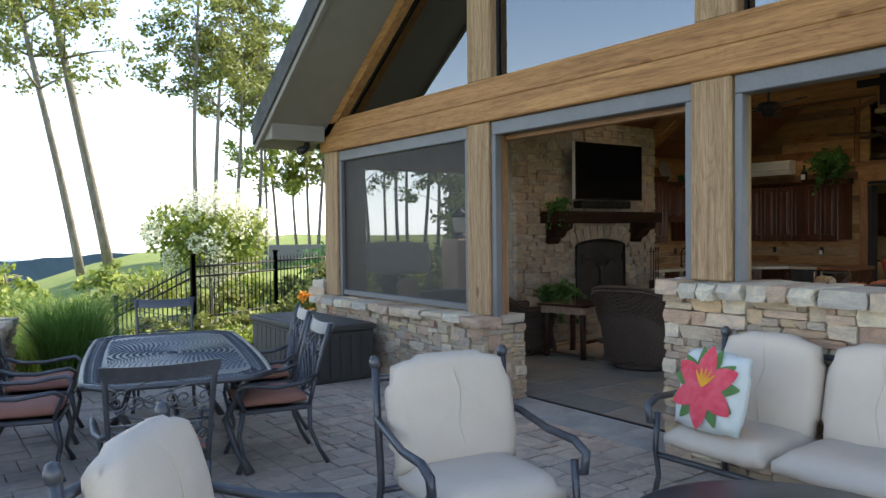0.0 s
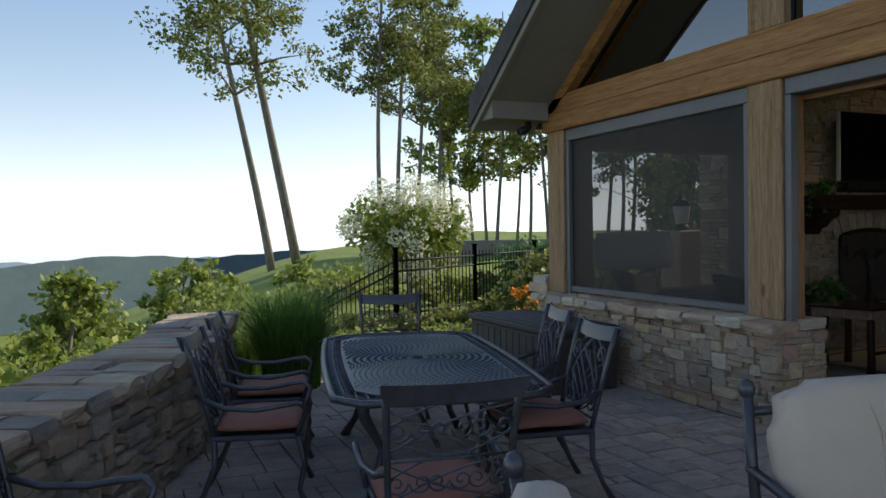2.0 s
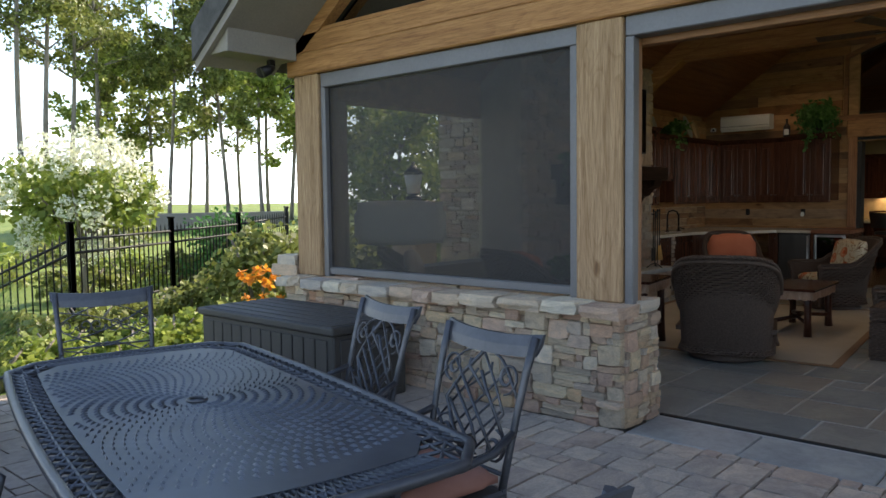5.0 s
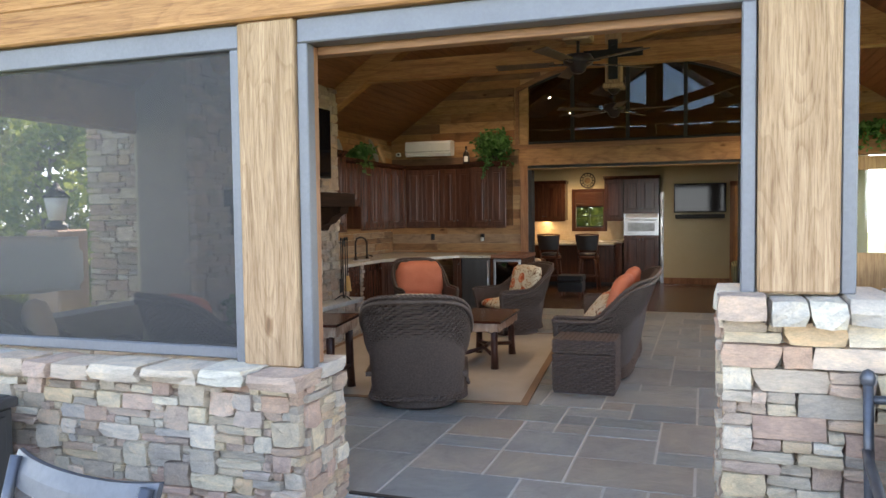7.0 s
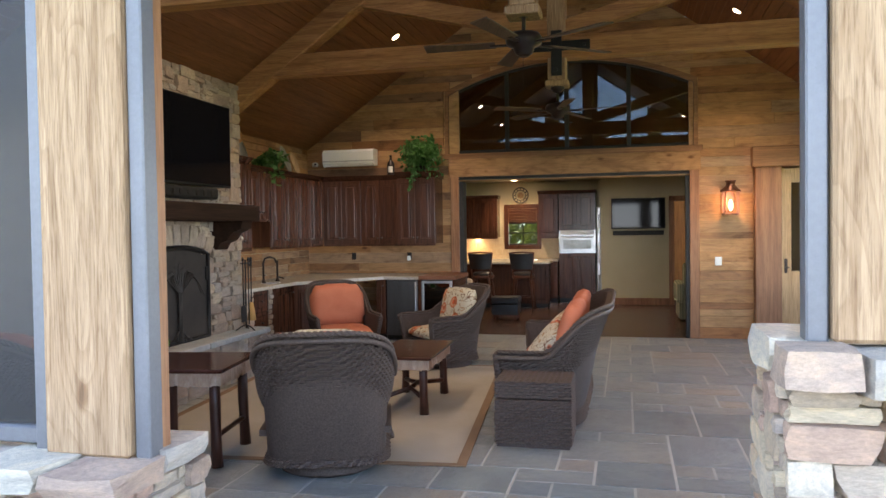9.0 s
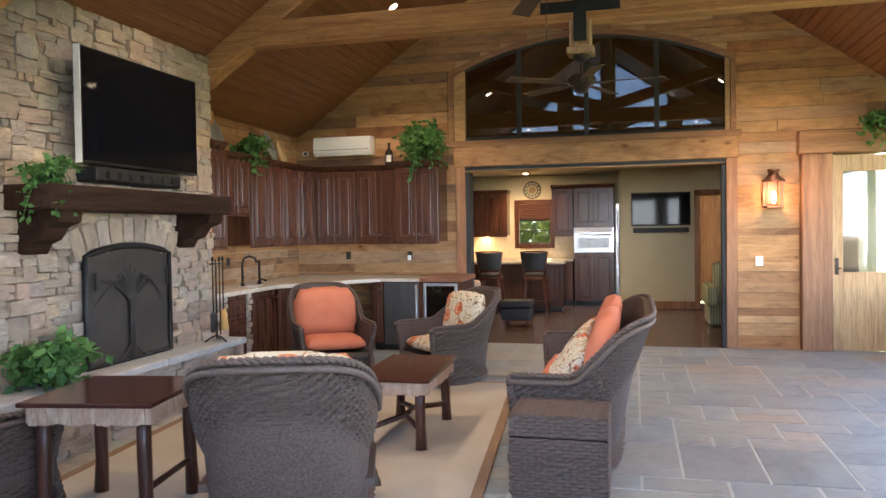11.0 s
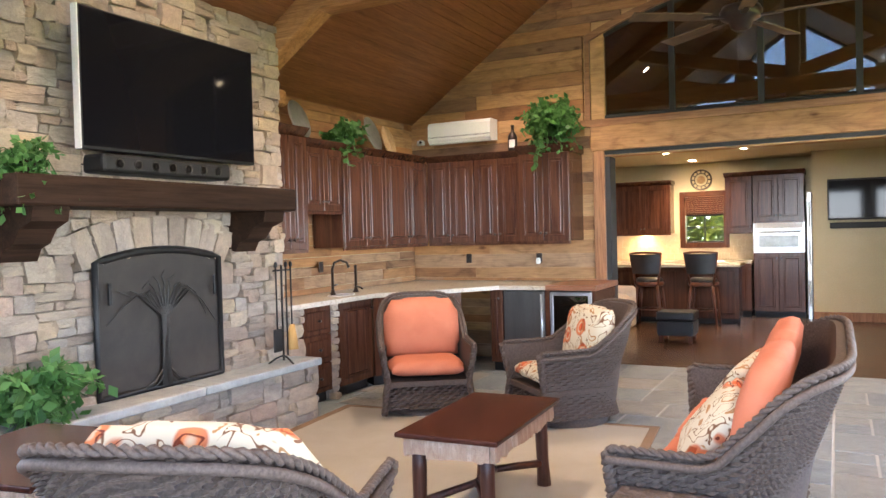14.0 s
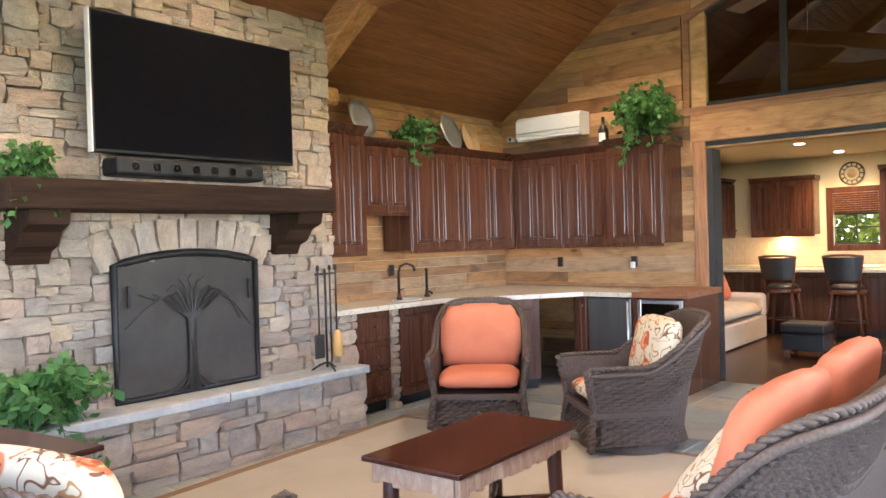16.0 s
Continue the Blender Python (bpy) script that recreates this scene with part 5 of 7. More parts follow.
# fire table
ft = thing("fire_table", "low round dark metal fire table on the patio", "table", 2.45, 0.72)
part("tabletop", lathe([(0.60, 0.46), (0.625, 0.475), (0.625, 0.495), (0.60, 0.505), (0.30, 0.507)], 40), M_ALU, ft)
part("base", lathe([(0.34, 0.0), (0.36, 0.03), (0.30, 0.08), (0.28, 0.40), (0.34, 0.46)], 28), M_ALU, ft)
part("burner_lid", lathe([(0.2, 0.508), (0.2, 0.52), (0.02, 0.525)], 28), M_BLACK, ft)

# deck box
M_RESIN = varied("brown_resin", [(0.045, 0.040, 0.036), (0.065, 0.058, 0.052)], 5, 0.6, 0, 90, 0.15, (1, 1, 0.15))
cb = thing("deck_box", "dark brown resin storage chest with ribbed panels and flat lid", "storage box", 3.72, 7.36)
BWX, BLY = 0.36, 0.86
part("body", box(-BWX, BWX, -BLY, BLY, 0.0, 0.54, 0.012), M_RESIN, cb)
for k in range(12):
    y = -BLY + 0.06 + k * (2 * BLY - 0.12) / 12
    part("panel", box(-BWX - 0.012, -BWX + 0.004, y + 0.006, y + (2 * BLY - 0.12) / 12 - 0.006, 0.05, 0.50, 0.004), M_RESIN, cb)
for k in range(5):
    x = -BWX + 0.05 + k * (2 * BWX - 0.1) / 5
    part("panel", box(x + 0.006, x + (2 * BWX - 0.1) / 5 - 0.006, -BLY - 0.012, -BLY + 0.004, 0.05, 0.50, 0.004), M_RESIN, cb)
lid = part("lid", box(-BWX - 0.03, BWX + 0.02, -BLY - 0.03, BLY + 0.03, 0.54, 0.60, 0.015, 2), M_RESIN, cb)
for k in range(6):
    x = -BWX + k * 0.125
    part("lid_rib", box(x, x + 0.1, -BLY + 0.02, BLY - 0.02, 0.60, 0.606, 0.003), M_RESIN, lid)

# floodlight under the eave
fl = thing("floodlight", "small dark twin floodlight fixed under the eave", "lamp", 4.12, 8.20, 2.71)
part("bracket", box(-0.03, 0.03, -0.03, 0.03, -0.03, 0.05, 0.006), M_BLACK, fl)
for s in (-1, 1):
    part("lamp_head", turned(lathe([(0.02, 0), (0.045, 0.05), (0.05, 0.12), (0.04, 0.125)], 12), pose(0, s * 0.05, -0.02, 0, -115, s * 20)), M_BLACK, fl)


# scroll bracket on the corner post
bk = thing("wall_bracket", "black wrought scroll bracket on the corner post", "bracket", FX + 0.05, 8.175, 2.50)
part("back_bar", box(-0.012, 0.012, 0.0, 0.012, -0.12, 0.10, 0.003), M_BLACK, bk)
part("arm", tube([(0, 0.01, 0.06), (0, 0.10, 0.07), (0, 0.20, 0.05)], 0.008, 6), M_BLACK, bk)
part("scroll", tube([(0, 0.012 + 0.075 * (1 - i / 20) * abs(math.sin(i * 0.42)) + 0.05, 0.075 * (1 - i / 20) * math.cos(i * 0.42) - 0.02) for i in range(18)], 0.006, 6), M_BLACK, bk)

# ---- fireplace ----
CH0, CH1, CHY = 6.95, 9.97, 7.47
chim = thing("fireplace", "floor-to-ceiling rubble stone fireplace with arched opening and raised hearth", "fireplace", kind="structure")
FB0, FB1, FBZ, FBT = 8.12, 9.18, 1.36, 1.44
bm = bmesh.new()
for x0, x1, z0, z1, y0 in ((CH0, FB0, 0, 3.25, CHY), (FB1, CH1, 0, 3.25, CHY), (FB0, FB1, FBT, 3.25, CHY), (FB0, FB1, 0, 0.46, CHY), (FB0, FB1, 0.46, FBT, 7.85)):
    add_box(bm, x0, x1, y0, YL + 0.005, z0, z1)
part("core", bm, M_MORTAR, chim)
INR = stone_meshes("stone", 18, M_STONE_IN, 21, 0.11)


def fp_block(x, z):
    X = CH0 + x
    mid = (FB0 + FB1) / 2
    ring = 0.80 * math.sqrt(max(0, 1 - ((X - mid) / 0.80) ** 2)) if abs(X - mid) < 0.8 else 0
    return (FB0 < X < FB1 and 0.4 < z < FBT) or (abs(X - mid) < 0.70 and FBZ - 0.02 < z < FBZ + 0.31 - 0.34 * ((X - mid) / 0.7) ** 2) or z > ceil_z(7.4) - 0.02


lay(chim, INR, "stone", packing(CH1 - CH0, 3.3, (0.066, 0.055), RUBBLE + [(3, 2), (2, 2)], 31, fp_block), (CH0, 7.40, 0.0), (1, 0, 0), (0, 0, 1), (0, -1, 0), 0.15, 0.003, 8, 0.016)
# arch stones over the opening
nv = 9
for k in range(nv):
    f = (k + 0.5) / nv * 2 - 1
    x = (FB0 + FB1) / 2 + f * 0.66
    ang = -f * 26
    ob = new("arch_stone", INR[k % len(INR)])
    ob.parent = chim
    ob.matrix_world = pose(x, 7.44, 1.545 - 0.115 * f * f, 0, -ang, 0) @ Matrix.Diagonal((0.142, 0.15, 0.25, 1))
# hearth
part("hearth_core", box(CH0, 10.0, 7.20, CHY, 0.0, 0.44), M_MORTAR, chim)
lay(chim, INR, "stone", packing(3.08, 0.44, (0.075, 0.062), RUBBLE, 41), (CH0, 7.13, 0.0), (1, 0, 0), (0, 0, 1), (0, -1, 0), 0.13, 0.003, 9, 0.012)
lay(chim, INR, "stone", packing(0.33, 0.44, (0.075, 0.062), RUBBLE, 42), (10.03, 7.13, 0.0), (0, 1, 0), (0, 0, 1), (1, 0, 0), 0.13, 0.003, 10, 0.012)
for a, b in ((CH0, 8.75), (8.756, 10.05)):
    part("hearth_slab", box(a, b, 7.09, 7.48, 0.44, 0.50, 0.008), M_BLUESTONE, chim, "grey bluestone hearth slab")

# mantel on corbels
man = thing("mantel_shelf", "heavy dark hewn timber mantel on two corbels", "mantel", kind="structure")
bm = box(7.40, 9.66, 7.0, 7.42, 1.70, 1.87, 0.014, 2)
part("beam", bm, M_MANTEL, man)
for x in (7.62, 9.45):
    part("corbel", slab([(7.04, 1.70), (7.42, 1.70), (7.42, 1.42), (7.34, 1.40), (7.30, 1.47), (7.22, 1.50), (7.16, 1.58), (7.06, 1.62)], x - 0.11, x + 0.11), M_MANTEL, man)

# fire screen with a wrought tree
M_MESH = varied("fire_mesh", [(0.03, 0.025, 0.022), (0.055, 0.045, 0.038)], 5, 0.6, 0.3, 400, 0.3)
M_DKIRON = varied("grey_iron", [(0.035, 0.032, 0.03), (0.055, 0.05, 0.046)], 9, 0.5, 0.4, relief=0.05)
fs = thing("fire_screen", "black iron arched fire screen with a wrought tree", "fire screen", 8.65, 7.36, 0.50)
hw = 0.53
top = [(-hw + 2 * hw * i / 16, 0.87 + 0.07 * (1 - (2 * i / 16 - 1) ** 2)) for i in range(17)]
edge = [(-hw, 0, 0.015)] + [(x, 0, z) for x, z in top] + [(hw, 0, 0.015)]
part("frame", tube(edge, 0.026, 4, True), M_BLACK, fs)
bm = bmesh.new()
vs = [bm.verts.new((x, 0.012, z)) for x, _, z in edge]
bm.faces.new(vs)
r = bmesh.ops.extrude_face_region(bm, geom=bm.faces[:])
bmesh.ops.translate(bm, verts=[v for v in r["geom"] if isinstance(v, bmesh.types.BMVert)], vec=(0, 0.006, 0))
bmesh.ops.recalc_face_normals(bm, faces=bm.faces)
part("mesh_panel", bm, M_MESH, fs, "fine dark wire mesh")
bm = bmesh.new()
rt = random.Random(3)
for k in range(11):
    f = k / 10 * 2 - 1
    add_tube(bm, [(0.012 * f * 3, -0.012, 0.02), (0.02 * f, -0.012, 0.3), (0.03 * f, -0.014, 0.5), (0.22 * f, -0.014, 0.70 - 0.05 * abs(f)), (0.34 * f + 0.02 * rt.gauss(0, 1), -0.012, 0.76 - 0.16 * abs(f) + rt.uniform(-0.05, 0.03)), (0.47 * f, -0.012, min(0.84, 0.80 - 0.42 * abs(f) * rt.uniform(0.3, 1.1)))], [0.011, 0.009, 0.009, 0.007, 0.005, 0.003], 5)
for k in range(5):
    f = k / 4 * 2 - 1
    add_tube(bm, [(0.02 * f, -0.012, 0.14), (0.10 * f, -0.012, 0.06), (0.2 * f, -0.012, 0.02)], [0.009, 0.008, 0.004], 5)
part("wrought_tree", bm, M_DKIRON, fs)
for s in (-1, 1):
    part("door_pull", box(s * 0.45 - 0.012, s * 0.45 + 0.012, -0.04, -0.02, 0.60, 0.74, 0.004), M_BLACK, fs)

# television and sound bar
tv = thing("television", "large flat black television on the stone chimney breast", "television", 8.705, 7.245, 2.055)
part("casing", box(-0.75, 0.75, -0.02, 0.04, 0, 0.855, 0.006), M_BLACK, tv)
part("screen", box(-0.735, 0.735, -0.026, -0.021, 0.02, 0.842), M_SCREEN, tv)
part("bezel_edge", box(-0.756, -0.75, -0.024, 0.03, 0, 0.855), M_WHITE, tv, "bright metal bezel edge")
part("bracket", box(-0.25, 0.25, 0.04, 0.20, 0.25, 0.6), M_BLACK, tv)
sb = thing("sound_bar", "black sound bar below the television", "sound bar", 8.63, 7.26, 1.925)
part("casing", box(-0.545, 0.545, -0.05, 0.16, 0, 0.115, 0.02, 2), M_BLACK, sb)
for k in range(7):
    x = -0.42 + 0.14 * k
    part("driver", turned(lathe([(0.032, 0), (0.032, 0.004), (0.02, -0.004), (0.002, 0.002)], 14), pose(x, -0.05, 0.057, 90)), M_MESH, sb)

# fire tools
M_BRISTLE = varied("bristle", [(0.40, 0.22, 0.07), (0.52, 0.31, 0.11)], 30, 0.9, 0, 120, 0.5, (1, 1, 0.1))
ftl = thing("fire_tools", "black iron fireplace tool set with shovel and straw brush", "fireplace tools", 9.72, 7.22, 0.50)
part("stand", tube([(0, 0, 0.02), (0, 0, 0.78)], 0.009, 6), M_BLACK, ftl)
for a in (0.3, 2.4, 4.5):
    part("foot", tube([(0, 0, 0.06), (0.06 * math.cos(a), 0.06 * math.sin(a), 0.04), (0.12 * math.cos(a), 0.12 * math.sin(a), 0.0)], 0.008, 5), M_BLACK, ftl)
part("hook_bar", tube([(-0.1, 0, 0.74), (0.1, 0, 0.74)], 0.008, 5), M_BLACK, ftl)
for x, nm in ((-0.09, "shovel"), (0.09, "brush"), (0.03, "poker")):
    tl = part(nm, tube([(x, -0.02, 0.76), (x, -0.02, 0.25 if nm != "poker" else 0.06)], 0.007, 5), M_BLACK, ftl)
    if nm == "shovel":
        part("blade", box(x - 0.05, x + 0.05, -0.03, -0.012, 0.10, 0.28, 0.008), M_BLACK, tl)
    if nm == "brush":
        part("bristles", lathe([(0.02, 0.30), (0.035, 0.22), (0.05, 0.10)], 10, x, -0.02), M_BRISTLE, tl)
    part("knob", lathe([(0.004, 0.76), (0.014, 0.775), (0.012, 0.80), (0.002, 0.81)], 8, x, -0.02), M_BLACK, tl)

# ---- kitchenette ----
M_GRANITE = varied("granite", [(0.34, 0.30, 0.24), (0.52, 0.47, 0.39), (0.25, 0.21, 0.17)], 30, 0.25, 0, 120, 0.05)
M_STEEL = varied("brushed_steel", [(0.42, 0.42, 0.42), (0.5, 0.5, 0.5)], 4, 0.3, 0.9, 200, 0.05, (1, 1, 0.05))
M_BRONZE = varied("oil_bronze", [(0.03, 0.022, 0.018), (0.05, 0.036, 0.03)], 8, 0.35, 0.7, relief=0.02)
M_PEWTER = varied("pewter", [(0.25, 0.26, 0.25), (0.36, 0.37, 0.36)], 9, 0.4, 0.7, relief=0.05)
M_TOPWOOD = wood("bar_top_wood", (0.16, 0.06, 0.03), (0.26, 0.11, 0.055), 1, 6, 0.4)


def panel_door(parent, w, h, depth=0.022, knob_side=1, knob_high=False):
    """A raised-panel door in the x-z plane that faces -y, its lower left corner at the origin."""
    d = part("door", box(0.003, w - 0.003, -depth, 0, 0.003, h - 0.003, 0.004), M_CHERRY, parent)
    s = 0.062
    bm = bmesh.new()
    for x0, x1, z0, z1 in ((s, s + 0.012, s, h - s), (w - s - 0.012, w - s, s, h - s), (s, w - s, s, s + 0.012), (s, w - s, h - s - 0.012, h - s)):
        add_box(bm, x0, x1, -depth - 0.007, -depth + 0.002, z0, z1, 0.003)
    part("moulding", bm, M_CHERRY, d)
    part("panel", box(s + 0.028, w - s - 0.028, -depth - 0.012, -depth + 0.002, s + 0.028, h - s - 0.028, 0.009), M_CHERRY, d)
    kx = w - 0.032 if knob_side > 0 else 0.032
    kz = h - 0.09 if knob_high else 0.09
    part("knob", turned(lathe([(0.006, 0), (0.006, 0.012), (0.014, 0.02), (0.012, 0.03), (0.003, 0.033)], 10), pose(kx, -depth, kz, 90)), M_BRONZE, d, "dark bronze knob")
    return d


def cabinet(name, label, m, w, d, h, doors, crown=0.0, toe=0.0, drawers=0, split=True):
    """A cabinet unit that faces -y, its front lower left corner at the origin."""
    c = thing(name, label, "cabinet", group="kitchenette cabinets")
    part("body", box(0, w, 0, d, toe, h, 0.002), M_CHERRY, c)
    if toe:
        part("plinth", box(0.01, w - 0.01, 0.05, d, 0, toe), M_BLACK, c)
    if crown:
        part("crown", slab([(0.02, h), (-0.045, h + crown), (-0.05, h + crown + 0.012), (d, h + crown + 0.012), (d, h)], -0.02, w + 0.02), M_CHERRY, c, "projecting crown moulding")
        part("light_rail", box(0, w, -0.012, 0.012, toe - 0.03, toe + 0.004, 0.003), M_CHERRY, c)
    if drawers:
        hh = (h - toe) / drawers
        for k in range(drawers):
            dr = part("drawer", box(0.004, w - 0.004, -0.022, 0, toe + k * hh + 0.004, toe + (k + 1) * hh - 0.004, 0.004), M_CHERRY, c)
            part("drawer_panel", box(0.05, w - 0.05, -0.030, -0.018, toe + k * hh + 0.045, toe + (k + 1) * hh - 0.045, 0.008), M_CHERRY, dr)
            part("knob", turned(lathe([(0.006, 0), (0.006, 0.012), (0.014, 0.02), (0.012, 0.03), (0.003, 0.033)], 10), pose(w / 2, -0.03, toe + (k + 0.5) * hh, 90)), M_BRONZE, dr, "dark bronze knob")
    for k in range(doors):
        dw = w / doors
        dd = panel_door(c, dw, h - toe, 0.022, 1 if k % 2 == 0 else -1, bool(toe))
        dd.location = (k * dw, 0, toe)
    c.matrix_world = m
    return c


UP = "dark cherry wall cabinet with tall raised-panel doors"
cabinet("wall_cabinet", "taller dark cherry wall cabinet beside the chimney", pose(9.99, 7.56, 1.385), 0.52, 0.43, 1.02, 2, 0.07)
cabinet("wall_cabinet", "short dark cherry wall cabinet over the sink", pose(10.53, 7.62, 1.74), 0.62, 0.37, 0.60, 2, 0.06)
cabinet("wall_cabinet", UP, pose(11.17, 7.62, 1.385), 0.78, 0.37, 0.95, 2, 0.06)
cabinet("wall_cabinet", UP, pose(11.96, 7.62, 1.385), 0.93, 0.37, 0.95, 2, 0.06)
cabinet("wall_cabinet", UP, pose(12.92, 7.60, 1.385, 0, 0, -90), 0.60, 0.36, 0.95, 2, 0.06)
cabinet("wall_cabinet", UP, pose(12.92, 6.99, 1.385, 0, 0, -90), 0.58, 0.36, 0.95, 2, 0.06)
cabinet("wall_cabinet", "projecting dark cherry wall cabinet at the end of the row", pose(12.80, 6.40, 1.385, 0, 0, -90), 0.58, 0.48, 0.96, 2, 0.08)
# base units: stone piers, drawers, doors, cool boxes
for x0, x1, s in ((9.99, 10.20, 51), (10.62, 10.72, 52)):
    p = thing("stone_pier", "narrow rubble stone pier under the counter", "pier", kind="structure")
    part("core", box(x0, x1, 7.45, 8.0, 0, 0.88), M_MORTAR, p)
    lay(p, INR, "stone", packing(x1 - x0, 0.88, (0.07, 0.065), RUBBLE, s), (x0, 7.40, 0), (1, 0, 0), (0, 0, 1), (0, -1, 0), 0.12, 0.008, s)
cabinet("base_cabinet", "cherry base unit with three drawers", pose(10.205, 7.42, 0), 0.41, 0.55, 0.88, 0, 0, 0.10, 3)
cabinet("base_cabinet", "cherry base cabinet with raised-panel door", pose(10.725, 7.40, 0), 0.55, 0.55, 0.88, 1, 0, 0.10)
cabinet("base_cabinet", "angled cherry corner base cabinet", pose(11.29, 7.38, 0, 0, 0, -37), 0.98, 0.50, 0.88, 2, 0, 0.10)
cabinet("base_cabinet", "narrow cherry base cabinet by the corner", pose(12.46, 6.62, 0, 0, 0, -90), 0.14, 0.7, 0.88, 1, 0, 0.10)
fr = thing("undercounter_fridge", "dark stainless undercounter refrigerator with vertical handle", "refrigerator", 12.47, 6.47, 0, -90)
part("body", box(0, 0.46, 0.02, 0.7, 0.02, 0.87), M_BLACK, fr)
M_DKSTEEL = varied("dark_steel", [(0.10, 0.095, 0.09), (0.16, 0.15, 0.145)], 3, 0.35, 0.7, 160, 0.08, (1, 1, 0.1))
part("door", box(0.005, 0.455, -0.02, 0.02, 0.08, 0.865, 0.006), M_DKSTEEL, fr)
part("handle", tube([(0.44, -0.05, 0.12), (0.44, -0.05, 0.84)], 0.012, 8), M_STEEL, fr, "steel bar handle")
cabinet("base_cabinet", "narrow cherry filler panel", pose(12.46, 6.0, 0, 0, 0, -90), 0.05, 0.7, 0.88, 0)
wc = thing("wine_cooler", "steel-framed undercounter wine cooler with wooden racks", "wine cooler", 12.47, 5.945, 0, -90)
part("cabinet_shell", box(0, 0.44, 0.02, 0.7, 0.02, 0.87), M_BLACK, wc)
bm = bmesh.new()
for x0, x1, z0, z1 in ((0, 0.035, 0.1, 0.86), (0.405, 0.44, 0.1, 0.86), (0.035, 0.405, 0.825, 0.86), (0.035, 0.405, 0.1, 0.135)):
    add_box(bm, x0, x1, -0.02, 0.02, z0, z1, 0.004)
part("door_frame", bm, M_STEEL, wc, "bright steel door frame")
for z in (0.25, 0.37, 0.49, 0.61, 0.72):
    part("rack", box(0.04, 0.40, 0.005, 0.018, z, z + 0.022, 0.003), M_TOPWOOD, wc)
part("glass", box(0.035, 0.405, -0.012, -0.008, 0.135, 0.825), M_DARKGLASS, wc)
cabinet("base_cabinet", "cherry end panel of the bar", pose(12.46, 5.50, 0, 0, 0, -90), 0.03, 0.8, 0.88, 0)

ct_pts = [(9.96, 7.99), (9.96, 7.36), (11.27, 7.34), (12.06, 6.73), (12.42, 6.50), (12.42, 5.98), (13.27, 5.98), (13.27, 7.99)]
ct = tagged(part("countertop", plate(ct_pts, 0.882, 0.925), M_GRANITE), "speckled beige granite countertop with rough edge", "countertop")
ct2 = tagged(part("bar_counter", plate([(12.40, 5.975), (12.40, 5.44), (13.27, 5.44), (13.27, 5.975)], 0.882, 0.935), M_TOPWOOD), "reddish wooden bar top at the end of the counter", "countertop")


def faucet(x, y, h, label, pump=False):
    f = thing("faucet", label, "faucet", x, y, 0.925, 20)
    part("base", lathe([(0.03, 0), (0.03, 0.012), (0.018, 0.03), (0.016, 0.06)], 14), M_BRONZE, f)
    if pump:
        part("column", lathe([(0.014, 0.05), (0.014, h), (0.02, h + 0.01), (0.004, h + 0.02)], 12), M_BRONZE, f)
        part("spout", tube([(0, 0, 0.06), (-0.05, -0.06, 0.05), (-0.10, -0.09, 0.04)], 0.010, 7), M_BRONZE, f)
    else:
        part("spout", tube([(0, 0, 0.05), (0, 0, h * 0.75), (0, -0.02, h * 0.93), (0.01, -0.08, h), (0.02, -0.14, h * 0.93), (0.02, -0.16, h * 0.78)], [0.014, 0.013, 0.012, 0.012, 0.012, 0.016], 9), M_BRONZE, f)
        part("lever", tube([(0.01, 0, 0.09), (0.09, -0.02, 0.10)], 0.008, 6), M_BRONZE, f)


faucet(11.02, 7.66, 0.34, "tall dark bronze gooseneck faucet at the bar sink")
faucet(11.42, 7.66, 0.26, "small dark bronze water tap with upright column", True)
sk = thing("bar_sink", "small undermount metal bar sink in the counter", "sink", 11.02, 7.56, 0.926)
part("rim", tube([(0.16 * math.cos(a * 0.3927), 0.11 * math.sin(a * 0.3927), 0.002) for a in range(16)], 0.006, 5, True), M_STEEL, sk)
part("bowl", lathe([(0.10, 0.0), (0.10, 0.001)], 16), M_DKSTEEL, sk)
for x, y, rz in ((11.25, 7.965, 0), (13.265, 7.25, -90), (13.265, 6.35, -90)):
    o = thing("socket", "dark wall socket on the board backsplash", "socket", x, y, 1.19, rz)
    part("plate", box(-0.035, 0.035, -0.008, 0.006, -0.055, 0.055, 0.004), M_BRONZE, o)
    part("outlet", box(-0.018, 0.018, -0.012, -0.007, -0.035, 0.035, 0.003), M_BLACK, o)
nl = thing("night_light", "small white plug-in light in the wall socket", "lamp", 13.25, 6.35, 1.17, -90)
part("body", box(-0.025, 0.025, -0.04, -0.004, -0.05, 0.02, 0.012, 2), M_WHITE, nl)

# air conditioner
ac = thing("air_conditioner", "white wall-mounted split air conditioner", "air conditioner", 13.27, 7.66, 2.57, -90)
bm = slab([(0.0, 0.02), (-0.17, 0.0), (-0.22, 0.05), (-0.215, 0.22), (-0.18, 0.26), (0.0, 0.26)], 0, 0.82)
part("casing", bm, M_WHITE, ac)
part("flap", box(0.03, 0.79, -0.218, -0.15, 0.012, 0.024, 0.003), M_WHITE, ac)
for z in (0.075, 0.085):
    part("seam", box(0.0, 0.82, -0.224, -0.21, z, z + 0.003), M_BLACK, ac)
cam_ob = thing("security_camera", "tiny white dome security camera on the wall", "camera", 13.24, 7.86, 2.62)
part("dome", lathe([(0.045, -0.02), (0.05, 0.0), (0.045, 0.03), (0.02, 0.045)], 14), M_WHITE, cam_ob)
part("lens", turned(lathe([(0.018, 0), (0.018, 0.01), (0.004, 0.014)], 10), pose(-0.045, -0.02, 0.01, 0, -80, 0)), M_BLACK, cam_ob)

